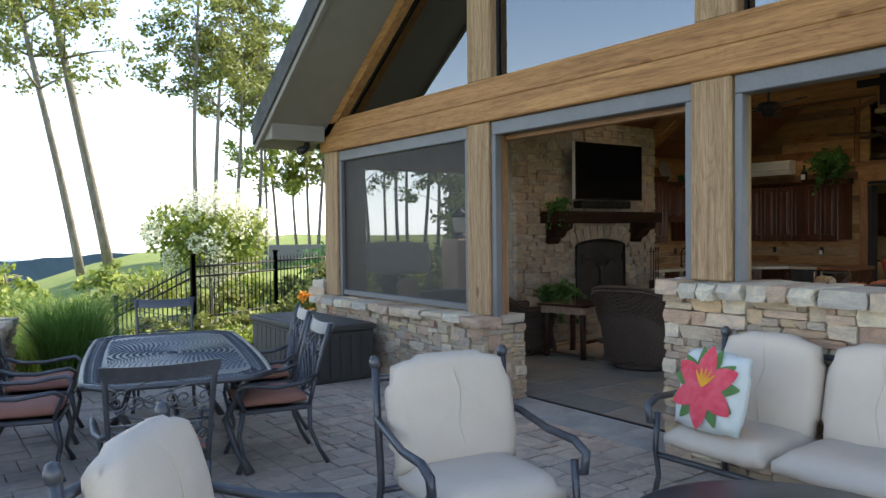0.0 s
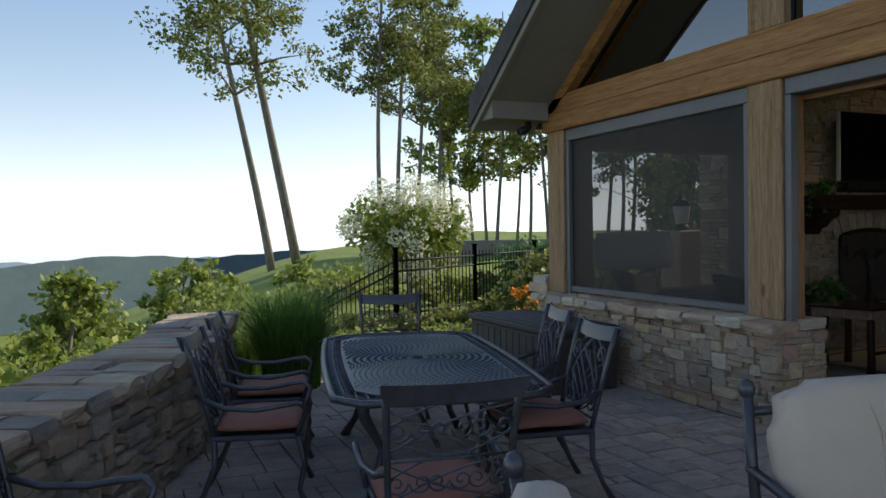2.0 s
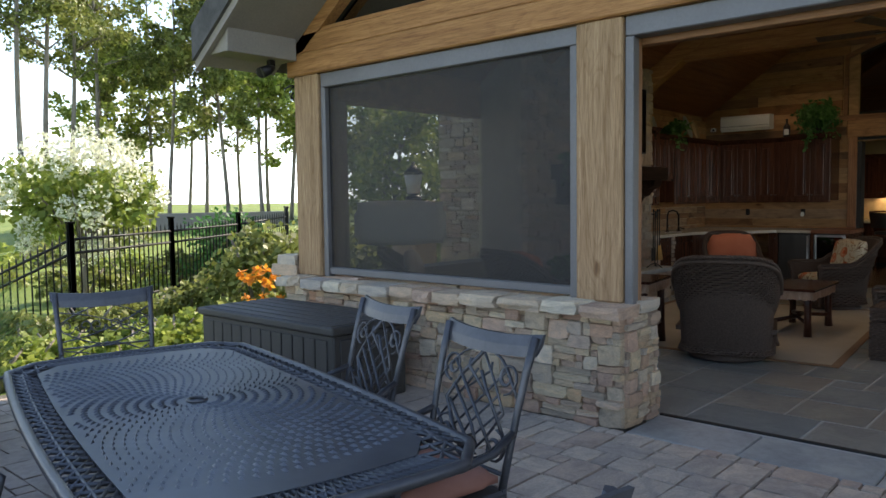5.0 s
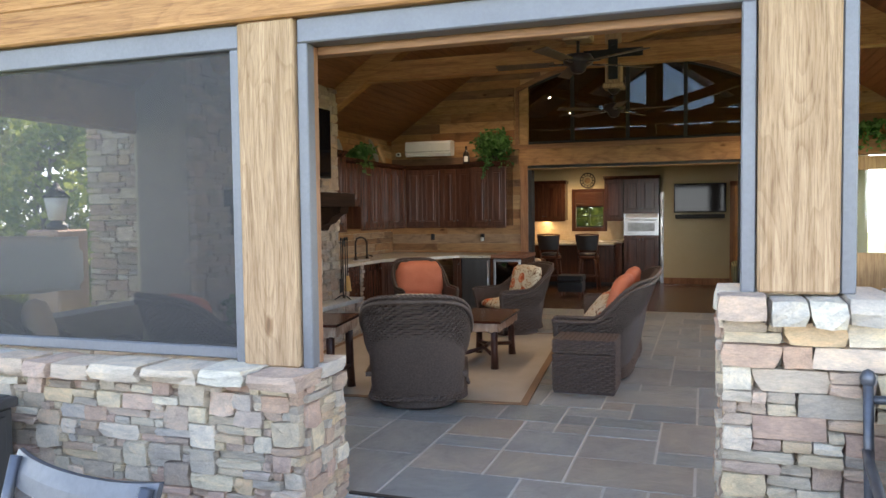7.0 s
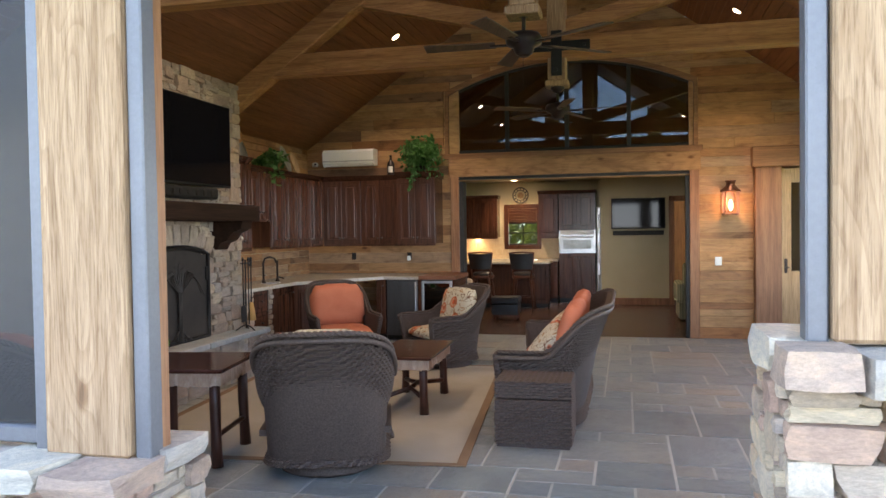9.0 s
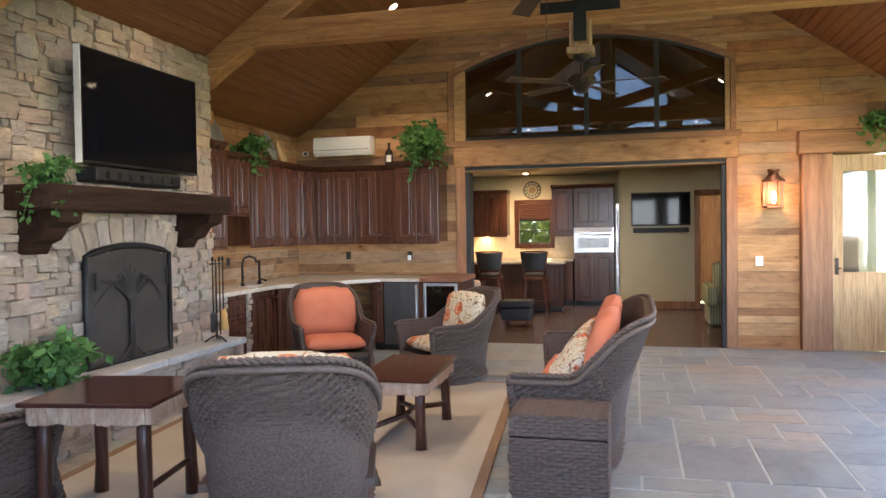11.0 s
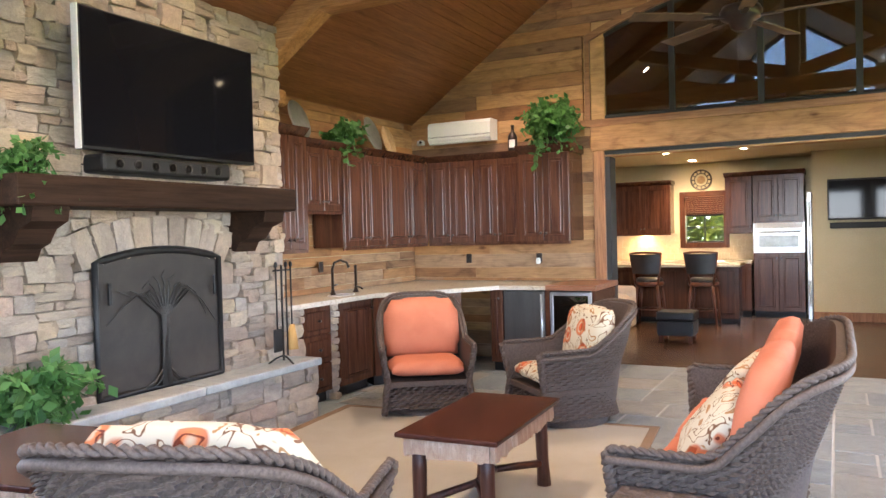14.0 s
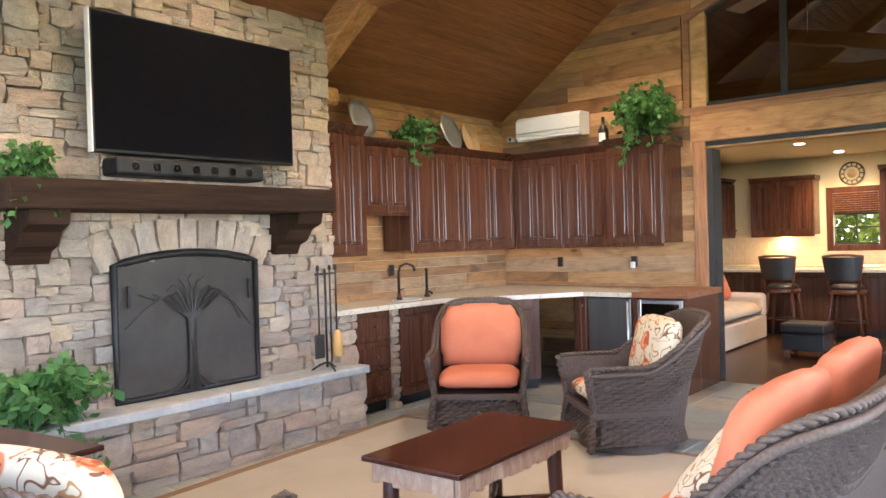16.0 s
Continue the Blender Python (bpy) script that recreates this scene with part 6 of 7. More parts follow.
# things on top of the wall cabinets
for x, y, z, r, tilt in ((10.72, 7.80, 2.43, 0.19, 72), (12.05, 7.83, 2.42, 0.20, 72)):
    pl = thing("pewter_plate", "round pewter plate leaning on the wall", "plate", x, y, z)
    pl.matrix_world = pose(x, y, z + r * 0.93, -tilt, 0, 190)
    part("dish", lathe([(r * 0.62, 0.0), (r * 0.68, 0.015), (r, 0.025), (r, 0.03), (r * 0.66, 0.022), (r * 0.02, 0.008)], 28), M_PEWTER, pl)
tray = thing("woven_tray", "round woven tan tray leaning on the wall", "tray", 12.45, 7.85, 2.42)
M_STRAW = varied("straw", [(0.30, 0.18, 0.09), (0.42, 0.28, 0.15)], 30, 0.85, 0, 160, 0.5)
tray.matrix_world = pose(12.42, 7.84, 2.57, -74, 0, 190)
bm = bmesh.new()
for k in range(9):
    add_tube(bm, [((0.02 + 0.019 * k) * math.cos(a * 0.3), (0.02 + 0.019 * k) * math.sin(a * 0.3), 0.01) for a in range(21)], 0.011, 5, True)
part("coil", bm, M_STRAW, tray)
bt = thing("bottle", "dark brown glass bottle with a pale label", "bottle", 13.05, 6.56, 2.405)
part("body", lathe([(0.05, 0), (0.055, 0.01), (0.055, 0.17), (0.045, 0.2), (0.018, 0.235), (0.016, 0.29), (0.02, 0.292), (0.02, 0.31)], 18), M_BRONZE, bt)
bm = bmesh.new()
prev = None
for k in range(9):
    a = radians(150 + k * 10)
    cur = [bm.verts.new((0.0562 * math.cos(a), 0.0562 * math.sin(a), z)) for z in (0.05, 0.14)]
    if prev:
        bm.faces.new((prev[0], cur[0], cur[1], prev[1]))
    prev = cur
part("paper_label", bm, M_WHITE, bt)


def houseplant(name, x, y, z, r, h, trail, n, seed, label, pot=0.0, size=0.07, fern=False):
    rnd = random.Random(seed)
    t = thing(name, label, "plant", x, y, z)
    if pot:
        part("pot", lathe([(pot * 0.7, 0), (pot * 0.75, 0.02), (pot, pot * 1.3), (pot * 1.05, pot * 1.35), (pot * 0.9, pot * 1.33)], 18), M_BRONZE, t)
    bm, st = bmesh.new(), bmesh.new()
    for k in range(n):
        a = rnd.uniform(0, 6.283)
        L = rnd.uniform(0.4, 1.0)
        down = rnd.random() < trail
        tip = Vector((math.cos(a) * r * L, math.sin(a) * r * L * 0.8, (-0.24 * rnd.random() if down else h * rnd.uniform(0.3, 1.0) * (1.1 - 0.6 * L))))
        mid = Vector((tip.x * 0.5, tip.y * 0.5, max(tip.z, 0) * 0.6 + h * 0.35))
        prev = Vector((0, 0, pot * 1.2))
        for i in range(1, 9):
            f = i / 8
            p = (1 - f) ** 2 * Vector((0, 0, pot * 1.2)) + 2 * f * (1 - f) * mid + f * f * tip
            for q in range(2):
                add_leaf(bm, p + Vector((rnd.gauss(0, 0.012), rnd.gauss(0, 0.012), 0)), size * rnd.uniform(0.7, 1.25), rnd)
        add_tube(st, [(0, 0, pot * 1.2), tuple(mid), tuple(tip)], 0.003, 4)
    tagged(part("foliage", bm, M_LEAF_DK, t), kind="stuff")
    tagged(part("stem_tangle", st, M_LEAF_DK, t), kind="stuff")
    return t


houseplant("ivy", 11.35, 7.70, 2.42, 0.36, 0.30, 0.35, 46, 1, "trailing green ivy on the cabinet top", 0.08, 0.075)
houseplant("fern", 12.98, 6.08, 2.44, 0.42, 0.66, 0.14, 150, 2, "large bushy green fern and ivy on the cabinet", 0.10, 0.075)
houseplant("ivy", 7.55, 7.14, 1.87, 0.24, 0.24, 0.45, 40, 3, "small trailing green ivy on the mantel", 0.06, 0.055)
houseplant("ivy", 7.62, 7.27, 0.50, 0.42, 0.42, 0.25, 80, 4, "leafy green ivy in a pot on the hearth", 0.09, 0.085)
houseplant("ivy", 13.12, 0.55, 2.66, 0.34, 0.22, 0.3, 44, 5, "green ivy on the lintel over the side door", 0.07, 0.07)

# ---- right door, lantern, switch ----
structure("trim_side_post", box(BX - 0.12, BX + 0.05, 1.06, 1.40, 0, 2.38, 0.01), M_TRIM, "broad reddish wood casing post of the side door", "trim")
structure("trim_side_head", box(BX - 0.16, BX + 0.05, -0.10, 1.44, 2.38, 2.655, 0.012), M_TRIM_Y, "heavy reddish wood lintel over the side door", "trim")
dr = thing("door_side", "light oak half-glazed side door, closed", "door", BX + 0.03, 1.05, 0, -90, kind="structure")
bm = bmesh.new()
for x0, x1, z0, z1 in ((0, 0.13, 0, 2.36), (0.87, 1.0, 0, 2.36), (0.13, 0.87, 2.16, 2.36), (0.13, 0.87, 0, 0.95)):
    add_box(bm, x0, x1, -0.03, 0.02, z0, z1, 0.004)
M_OAKDOOR = wood("oak_door", (0.36, 0.20, 0.085), (0.52, 0.32, 0.15), 2, 6, 0.45)
part("leaf", bm, M_OAKDOOR, dr)
gl = part("glass", box(0.13, 0.87, -0.006, 0.0, 0.95, 2.16), M_GLASS, dr)
gl.visible_shadow = False
part("handle", tube([(0.06, -0.035, 1.0), (0.06, -0.07, 1.0), (0.10, -0.075, 1.0)], 0.009, 6), M_BRONZE, dr)
part("handle_plate", box(0.04, 0.08, -0.04, -0.028, 0.92, 1.12, 0.004), M_BRONZE, dr)
M_COPPER = varied("copper", [(0.16, 0.07, 0.045), (0.24, 0.11, 0.07)], 8, 0.4, 0.8, relief=0.05)
ln = thing("wall_lantern", "copper wall lantern with glowing lamp behind glass", "lamp", 13.16, 1.72, 1.73)
part("base", box(-0.09, 0.09, -0.10, 0.10, 0, 0.03, 0.008), M_COPPER, ln)
for sx in (-1, 1):
    for sy in (-1, 1):
        part("corner_bar", box(sx * 0.085 - 0.008, sx * 0.085 + 0.008, sy * 0.095 - 0.008, sy * 0.095 + 0.008, 0.03, 0.32), M_COPPER, ln)
part("roof", lathe([(0.135, 0.32), (0.13, 0.34), (0.06, 0.40), (0.055, 0.45), (0.075, 0.455), (0.07, 0.475)], 4), M_COPPER, ln)
part("back_plate", box(0.08, 0.115, -0.06, 0.06, 0.05, 0.40, 0.005), M_COPPER, ln)
part("flame_bulb", lathe([(0.012, 0.06), (0.028, 0.10), (0.03, 0.15), (0.012, 0.21)], 12), glow("lantern_glow", (1.0, 0.50, 0.22), 1.6), ln, "glowing warm bulb")
lp = new("lantern_lamp", bpy.data.lights.new("lantern_lamp", "POINT"))
lp.data.energy, lp.data.color, lp.data.shadow_soft_size = 1.1, (1.0, 0.60, 0.32), 0.05
lp.location = (12.98, 1.72, 1.90)
sw = thing("light_switch", "white double light switch on the barn boards", "switch", 13.262, 1.87, 1.09, -90)
part("plate", box(-0.045, 0.045, -0.008, 0.008, -0.06, 0.06, 0.004), M_WHITE, sw)
part("rocker", box(-0.02, 0.02, -0.014, -0.007, -0.035, 0.035, 0.004), M_WHITE, sw)

# ---- ceiling fans and downlights ----
M_BLADE_W = wood("fan_blade", (0.06, 0.035, 0.02), (0.12, 0.07, 0.04), 0, 5, 0.5)


def fan(x, z, turn):
    f = thing("ceiling_fan", "five-blade ceiling fan with dark motor and wooden blades", "ceiling fan", x, 3.80, z, turn, "ceiling fans")
    part("downrod", tube([(0, 0, 0.06), (0, 0, 0.25)], 0.014, 8), M_BRONZE, f)
    part("canopy", lathe([(0.03, 0.18), (0.07, 0.22), (0.075, 0.25)], 18), M_BRONZE, f)
    part("motor", lathe([(0.03, -0.09), (0.06, -0.07), (0.075, -0.03), (0.12, -0.01), (0.13, 0.03), (0.11, 0.065), (0.04, 0.08)], 22), M_BRONZE, f)
    part("pull_chain", tube([(0.03, 0, -0.08), (0.03, 0, -0.32)], 0.002, 4), M_BRONZE, f)
    for k in range(5):
        m = pose(0, 0, 0, 0, 0, 72 * k)
        part("blade_iron", turned(box(0.10, 0.24, -0.02, 0.02, -0.012, 0.0, 0.004), m), M_BRONZE, f)
        bm = box(0.20, 0.70, -0.062, 0.062, -0.005, 0.005, 0.003)
        for v in bm.verts:
            v.co.y *= 0.75 + 0.4 * (v.co.x - 0.2)
        part("blade", turned(bm, m @ pose(0, 0, 0, 10, 0, 0)), M_BLADE_W, f)


fan(7.35, 2.86, 20)
fan(10.05, 2.80, 50)
for x in TRUSS_X:
    st = thing("truss_strap", "black iron cross strap bolted to the king post", "strap", x - 0.105, 3.80, 3.44, kind="structure")
    bm = box(-0.012, 0.0, -0.34, 0.34, -0.05, 0.05, 0.004)
    add_box(bm, -0.014, 0.0, -0.055, 0.055, -0.30, 0.16, 0.004)
    part("strap_plate", bm, M_BLACK, st)
    for y, z in ((-0.28, 0), (0.28, 0), (0, -0.24), (0, 0.1)):
        part("bolt", turned(lathe([(0.016, 0), (0.016, 0.008), (0.008, 0.012)], 8), pose(-0.014, y, z, 0, -90, 0)), M_BLACK, st)
M_LAMP = glow("downlight_glow", (1.0, 0.80, 0.55), 12)
for x in (11.88, 8.75, 5.9):
    for s in (1, -1):
        y = RIDGE_Y + s * 2.15
        d = thing("downlight", "small recessed warm downlight in the board ceiling", "lamp", x, y, ceil_z(y), 0, "ceiling downlights")
        d.matrix_world = pose(x, y, ceil_z(y) - 0.004, -s * 34.6, 0, 0)
        part("ring", tube([(0.06 * math.cos(a * 0.3927), 0.06 * math.sin(a * 0.3927), -0.004) for a in range(16)], 0.008, 5, True), M_WHITE, d)
        part("bulb", lathe([(0.045, -0.003), (0.04, -0.008), (0.01, -0.012)], 14), M_LAMP, d, "glowing warm bulb")
        l = new("downlight_lamp", bpy.data.lights.new("downlight_lamp", "SPOT"))
        l.data.energy, l.data.color, l.data.spot_size, l.data.spot_blend, l.data.shadow_soft_size = 15, (1.0, 0.80, 0.60), radians(120), 0.7, 0.06
        l.matrix_world = look((x, y, ceil_z(y) - 0.05), (x, y + s * 0.2, 0))

# ---- rug and tables ----
M_RUG = varied("sisal_rug", [(0.305, 0.267, 0.215), (0.355, 0.312, 0.255)], 2.5, 0.95, 0, 220, 0.35)
M_RUGEDGE = varied("rug_binding", [(0.17, 0.105, 0.06), (0.21, 0.13, 0.075)], 12, 0.95, 0, 220, 0.3)
rug = thing("rug", "plain beige sisal rug with brown cloth binding", "rug", 8.72, 5.66, 0.0, 4.8)
part("field", box(-1.82, 1.82, -1.27, 1.27, 0.001, 0.010), M_RUG, rug)
for x0, x1, y0, y1 in ((-1.88, 1.88, -1.34, -1.27), (-1.88, 1.88, 1.27, 1.34), (-1.88, -1.82, -1.27, 1.27), (1.82, 1.88, -1.27, 1.27)):
    part("binding", box(x0, x1, y0, y1, 0.001, 0.012, 0.003), M_RUGEDGE, rug, "brown cloth binding")
M_GLOSS = wood("polished_mahogany", (0.030, 0.009, 0.006), (0.065, 0.022, 0.014), 0, 5, 0.14, True, False, 0.03)
M_LOG = wood("log_leg", (0.035, 0.014, 0.010), (0.09, 0.035, 0.022), 2, 5, 0.35)
M_FRINGE = varied("bark_apron", [(0.50, 0.36, 0.26), (0.36, 0.23, 0.16), (0.56, 0.43, 0.33)], 14, 0.9, 0, 60, 0.9, (1, 1, 0.35), dist=0.02)


def log_table(name, label, x, y, rz, w, d, h, stretch):
    t = thing(name, label, "table", x, y, 0.01, rz)
    part("tabletop", box(-w / 2, w / 2, -d / 2, d / 2, h - 0.025, h, 0.006, 2), M_GLOSS, t, "polished dark mahogany top")
    rnd = random.Random(int(w * 100))
    for x0, x1, y0, y1 in ((-w / 2 + 0.04, w / 2 - 0.04, -d / 2 + 0.03, -d / 2 + 0.05), (-w / 2 + 0.04, w / 2 - 0.04, d / 2 - 0.05, d / 2 - 0.03), (-w / 2 + 0.03, -w / 2 + 0.05, -d / 2 + 0.05, d / 2 - 0.05), (w / 2 - 0.05, w / 2 - 0.03, -d / 2 + 0.05, d / 2 - 0.05)):
        bm = bmesh.new()
        n = int(max(x1 - x0, y1 - y0) / 0.035)
        for k in range(n):
            if x1 - x0 > y1 - y0:
                a, b = x0 + (x1 - x0) * k / n, x0 + (x1 - x0) * (k + 1) / n
                add_box(bm, a, b, y0 - rnd.uniform(0, 0.006), y1, h - 0.105 - rnd.uniform(0, 0.02), h - 0.025)
            else:
                a, b = y0 + (y1 - y0) * k / n, y0 + (y1 - y0) * (k + 1) / n
                add_box(bm, x0 - rnd.uniform(0, 0.006), x1, a, b, h - 0.105 - rnd.uniform(0, 0.02), h - 0.025)
        tagged(part("bark_apron", bm, M_FRINGE, t, "pale rough bark apron"), kind="stuff")
    for sx in (-1, 1):
        for sy in (-1, 1):
            px, py = sx * (w / 2 - 0.10), sy * (d / 2 - 0.09)
            part("leg", tube([(px, py, h - 0.03), (px * 1.01, py, h * 0.6), (px * 1.02 + 0.005, py * 1.01, h * 0.3), (px * 1.04, py * 1.04, 0.0)], [0.036, 0.038, 0.036, 0.042], 10), M_LOG, t)
    if stretch:
        for sx in (-1, 1):
            part("stretcher", tube([(sx * (w / 2 - 0.10), -d / 2 + 0.09, 0.13), (sx * 0.12, 0, 0.16), (sx * (w / 2 - 0.10), d / 2 - 0.09, 0.13)], 0.022, 8), M_LOG, t)
        part("stretcher", tube([(-0.14, 0, 0.16), (0.14, 0, 0.16)], 0.022, 8), M_LOG, t)
    else:
        part("stretcher", tube([(-w / 2 + 0.1, -d / 2 + 0.09, 0.2), (w / 2 - 0.1, -d / 2 + 0.09, 0.2)], 0.018, 8), M_LOG, t)
    return t


log_table("coffee_table", "rustic coffee table, polished dark top on log legs", 8.70, 5.01, 2, 1.03, 0.55, 0.50, True)
log_table("side_table", "rustic side table, polished dark top on log legs", 6.86, 6.12, 9, 0.74, 0.72, 0.67, False)

# ---- wicker ----
def wicker_mat():
    m, nt, b = material("dark_wicker", 0.6, 0.0, 0.2)
    v = coords(nt)
    col = ramp(nt, noisef(nt, v, 90, 2, 0.6), [(0.3, (0.050, 0.034, 0.027)), (0.7, (0.105, 0.075, 0.060))])
    nt.links.new(col, b.inputs["Base Color"])
    return m


M_WICKER = wicker_mat()
M_TERRA = varied("terracotta_cloth", [(0.46, 0.13, 0.065), (0.54, 0.17, 0.09)], 4, 0.9, 0, 240, 0.25)


def floral_mat():
    m, nt, b = material("floral_cloth", 0.9)
    v = coords(nt)
    vo = nt.nodes.new("ShaderNodeTexVoronoi")
    vo.inputs["Scale"].default_value = 5.0
    nt.links.new(v, vo.inputs["Vector"])
    ring = ramp(nt, vo.outputs["Distance"], [(0.0, (0.60, 0.12, 0.03)), (0.14, (0.50, 0.10, 0.03)), (0.2, (0.50, 0.41, 0.28)), (0.24, (0.55, 0.16, 0.05)), (0.33, (0.42, 0.13, 0.06)), (0.37, (0.50, 0.43, 0.31))])
    vi = ramp(nt, noisef(nt, v, 8, 1, 0.5, 1.2), [(0.40, (1, 1, 1)), (0.415, (0.26, 0.13, 0.08)), (0.435, (0.26, 0.13, 0.08)), (0.45, (1, 1, 1)), (0.60, (1, 1, 1)), (0.62, (0.62, 0.36, 0.20)), (0.68, (0.62, 0.36, 0.20)), (0.70, (1, 1, 1))])
    nt.links.new(mix(nt, 1.0, ring, vi, "MULTIPLY"), b.inputs["Base Color"])
    bump(nt, b, noisef(nt, v, 250, 2), 0.2, 0.002)
    return m


M_FLORAL = floral_mat()


def woven(bm, plan, z_lo, z_hi, nu, row, depth=0.007, inner=0.035, bend=lambda p, z: (p[0], p[1], z)):
    """A woven shell along a plan curve: rows of strands pass in and out of upright ribs."""
    L = [plan(i / nu) for i in range(nu + 1)]
    nrm = []
    for i in range(nu + 1):
        a, b = Vector(L[max(0, i - 1)]), Vector(L[min(nu, i + 1)])
        d = (b - a).normalized()
        nrm.append(Vector((d.y, -d.x)))
    hmax = max(z_hi(i / nu) - z_lo(i / nu) for i in range(nu + 1))
    nv = int(hmax / row) * 2
    g = {}
    for i in range(nu + 1):
        u = i / nu
        for j in range(nv + 1):
            z = min(z_lo(u) + hmax * j / nv, z_hi(u))
            alt = 1 if ((i // 2) + (j // 2)) % 2 else -1
            wave = (0.1 + 0.9 * alt) if j % 2 else -0.9
            p = Vector(L[i]) + nrm[i] * (depth * wave)
            g[i, j] = bm.verts.new(bend(p, z))
    for i in range(nu):
        for j in range(nv):
            bm.faces.new((g[i, j], g[i + 1, j], g[i + 1, j + 1], g[i, j + 1]))
    lo, hi = [], []
    for i in range(nu + 1):
        p = Vector(L[i]) - nrm[i] * inner
        lo.append(bm.verts.new(bend(p, z_lo(i / nu))))
        hi.append(bm.verts.new(bend(p, z_hi(i / nu))))
    for i in range(nu):
        bm.faces.new((lo[i + 1], lo[i], hi[i], hi[i + 1]))
        bm.faces.new((hi[i + 1], hi[i], g[i, nv], g[i + 1, nv]))
        bm.faces.new((lo[i], lo[i + 1], g[i + 1, 0], g[i, 0]))
    return bm


def braid(path, r=0.018, pitch=0.05):
    """Three strands plaited round a path."""
    bm = bmesh.new()
    pts = [Vector(p) for p in path]
    fine, s = [], 0.0
    for a, b in zip(pts, pts[1:]):
        n = max(1, int((b - a).length / 0.012))
        for i in range(n):
            fine.append(a + (b - a) * i / n)
    fine.append(pts[-1])
    for k in range(2):
        out = []
        s = 0.0
        for i, p in enumerate(fine):
            d = (fine[min(i + 1, len(fine) - 1)] - fine[max(0, i - 1)]).normalized()
            u = d.cross(Vector((0.3, 0.2, 1))).normalized()
            w = d.cross(u)
            if i:
                s += (p - fine[i - 1]).length
            a = s / pitch * 2 * math.pi + k * math.pi
            out.append(p + (u * math.cos(a) + w * math.sin(a)) * r * 0.6)
        add_tube(bm, out, r * 0.75, 5)
    return bm


def wicker_seat(name, label, m, w, d, back, arm, cat, seats=1, seat_mat=None, back_mat=None, swivel=True, group="wicker seats", rake_out=0.32, taper=0.13):
    """A wicker armchair or sofa that faces +y; arms sweep up into a rounded back."""
    c = thing(name, label, cat, group=group)
    hw = w / 2

    def plan(u):
        """From the front of one arm round the back to the other."""
        s = u * 2 - 1
        t = abs(s)
        straight = 0.30
        if t > 1 - straight:
            f = (t - (1 - straight)) / straight
            return (math.copysign(hw - 0.01, s), -0.12 + f * (d / 2 + 0.12))
        a = t / (1 - straight) * math.pi / 2
        e = 0.62 if seats == 1 else 0.34
        return (math.copysign((hw - 0.01) * math.sin(a) ** e, s), -0.12 - (d / 2 - 0.12) * math.cos(a) ** 0.7)

    def top(u):
        t = abs(u * 2 - 1)
        if t > 0.74:
            return arm
        k = t / 0.74
        return arm + (back - arm) * (1 - k ** (2.4 if seats == 1 else 4.5)) ** 0.8

    def low(u):
        return 0.07 if swivel else 0.03

    def bend(p, z):
        """The back rakes outwards above the seat, the shell draws in towards the floor."""
        k = 1 - taper * math.exp(-((z - 0.27) / 0.19) ** 2)
        back_share = max(0.0, -p[1] / (d / 2))
        return (p[0] * k, p[1] * k - rake_out * back_share * max(0.0, z - 0.40), z)

    nu = int((2 * d + w) / 0.019)
    part("shell", woven(bmesh.new(), plan, low, top, nu, 0.021, 0.010, bend=bend), M_WICKER, c)
    rim = [bend(plan(i / 60), top(i / 60) + 0.012) for i in range(61)]
    part("braided_rim", braid(rim, 0.015, 0.075), M_WICKER, c, "plaited wicker rim")
    roll = [bend(Vector(plan(i / 60)) * 1.025, top(i / 60) - 0.03) for i in range(61)]
    part("rolled_rim", tube(roll, 0.017, 8), M_WICKER, c, "smooth rolled edge under the rim")
    for s in (0, 1):
        x, y = plan(s)
        part("front_post", braid([bend((x, y + 0.01), 0.05), bend((x, y + 0.01), 0.3), bend((x, y + 0.01), arm)], 0.024, 0.06), M_WICKER, c, "plaited wicker front post")
    front = lambda u: (hw - 2 * hw * u, d / 2 - 0.02)
    part("front_panel", woven(bmesh.new(), front, low, lambda u: 0.30, int(w / 0.019), 0.021, 0.010, bend=bend), M_WICKER, c)
    part("seat_deck", box(-hw + 0.03, hw - 0.03, -d / 2 + 0.14, d / 2 - 0.03, 0.26, 0.30), M_WICKER, c)
    if swivel:
        part("swivel_base", lathe([(0.33, 0.0), (0.345, 0.02), (0.31, 0.06), (0.27, 0.12), (0.24, 0.14)], 30), M_WICKER, c, "round woven swivel base")
    else:
        part("plinth", box(-hw + 0.06, hw - 0.06, -d / 2 + 0.16, d / 2 - 0.05, 0.0, 0.05), M_WICKER, c)
    each = (w - 0.14) / seats
    for k in range(seats):
        x = -(w - 0.14) / 2 + each * (k + 0.5)
        part("seat_cushion", turned(cushion(each - 0.01, d - 0.26, 0.15, 0.12, 7 + k), pose(x, 0.08, 0.30)), seat_mat or M_TERRA, c, "thick box seat cushion")
        bw = each + (0.03 if seats == 1 else -0.05)
        bm = cushion(bw, back - 0.41, 0.17, 0.35, 17 + k, 12)
        for v in bm.verts:
            if v.co.y > 0.02:
                q = v.co.y / 0.28
                v.co.x *= 1 - 0.30 * max(0.0, q) ** 4
        part("back_cushion", turned(bm, pose(x, -d / 2 + (0.29 if seats == 1 else 0.30), 0.42, 103 if seats == 1 else 106, 0, 0) @ pose(0, (back - 0.41) / 2 + (0.01 if seats == 1 else 0.06), 0.17, 0, 180, 0)), back_mat or M_TERRA, c, "plump rounded back cushion")
    c.matrix_world = m
    return c


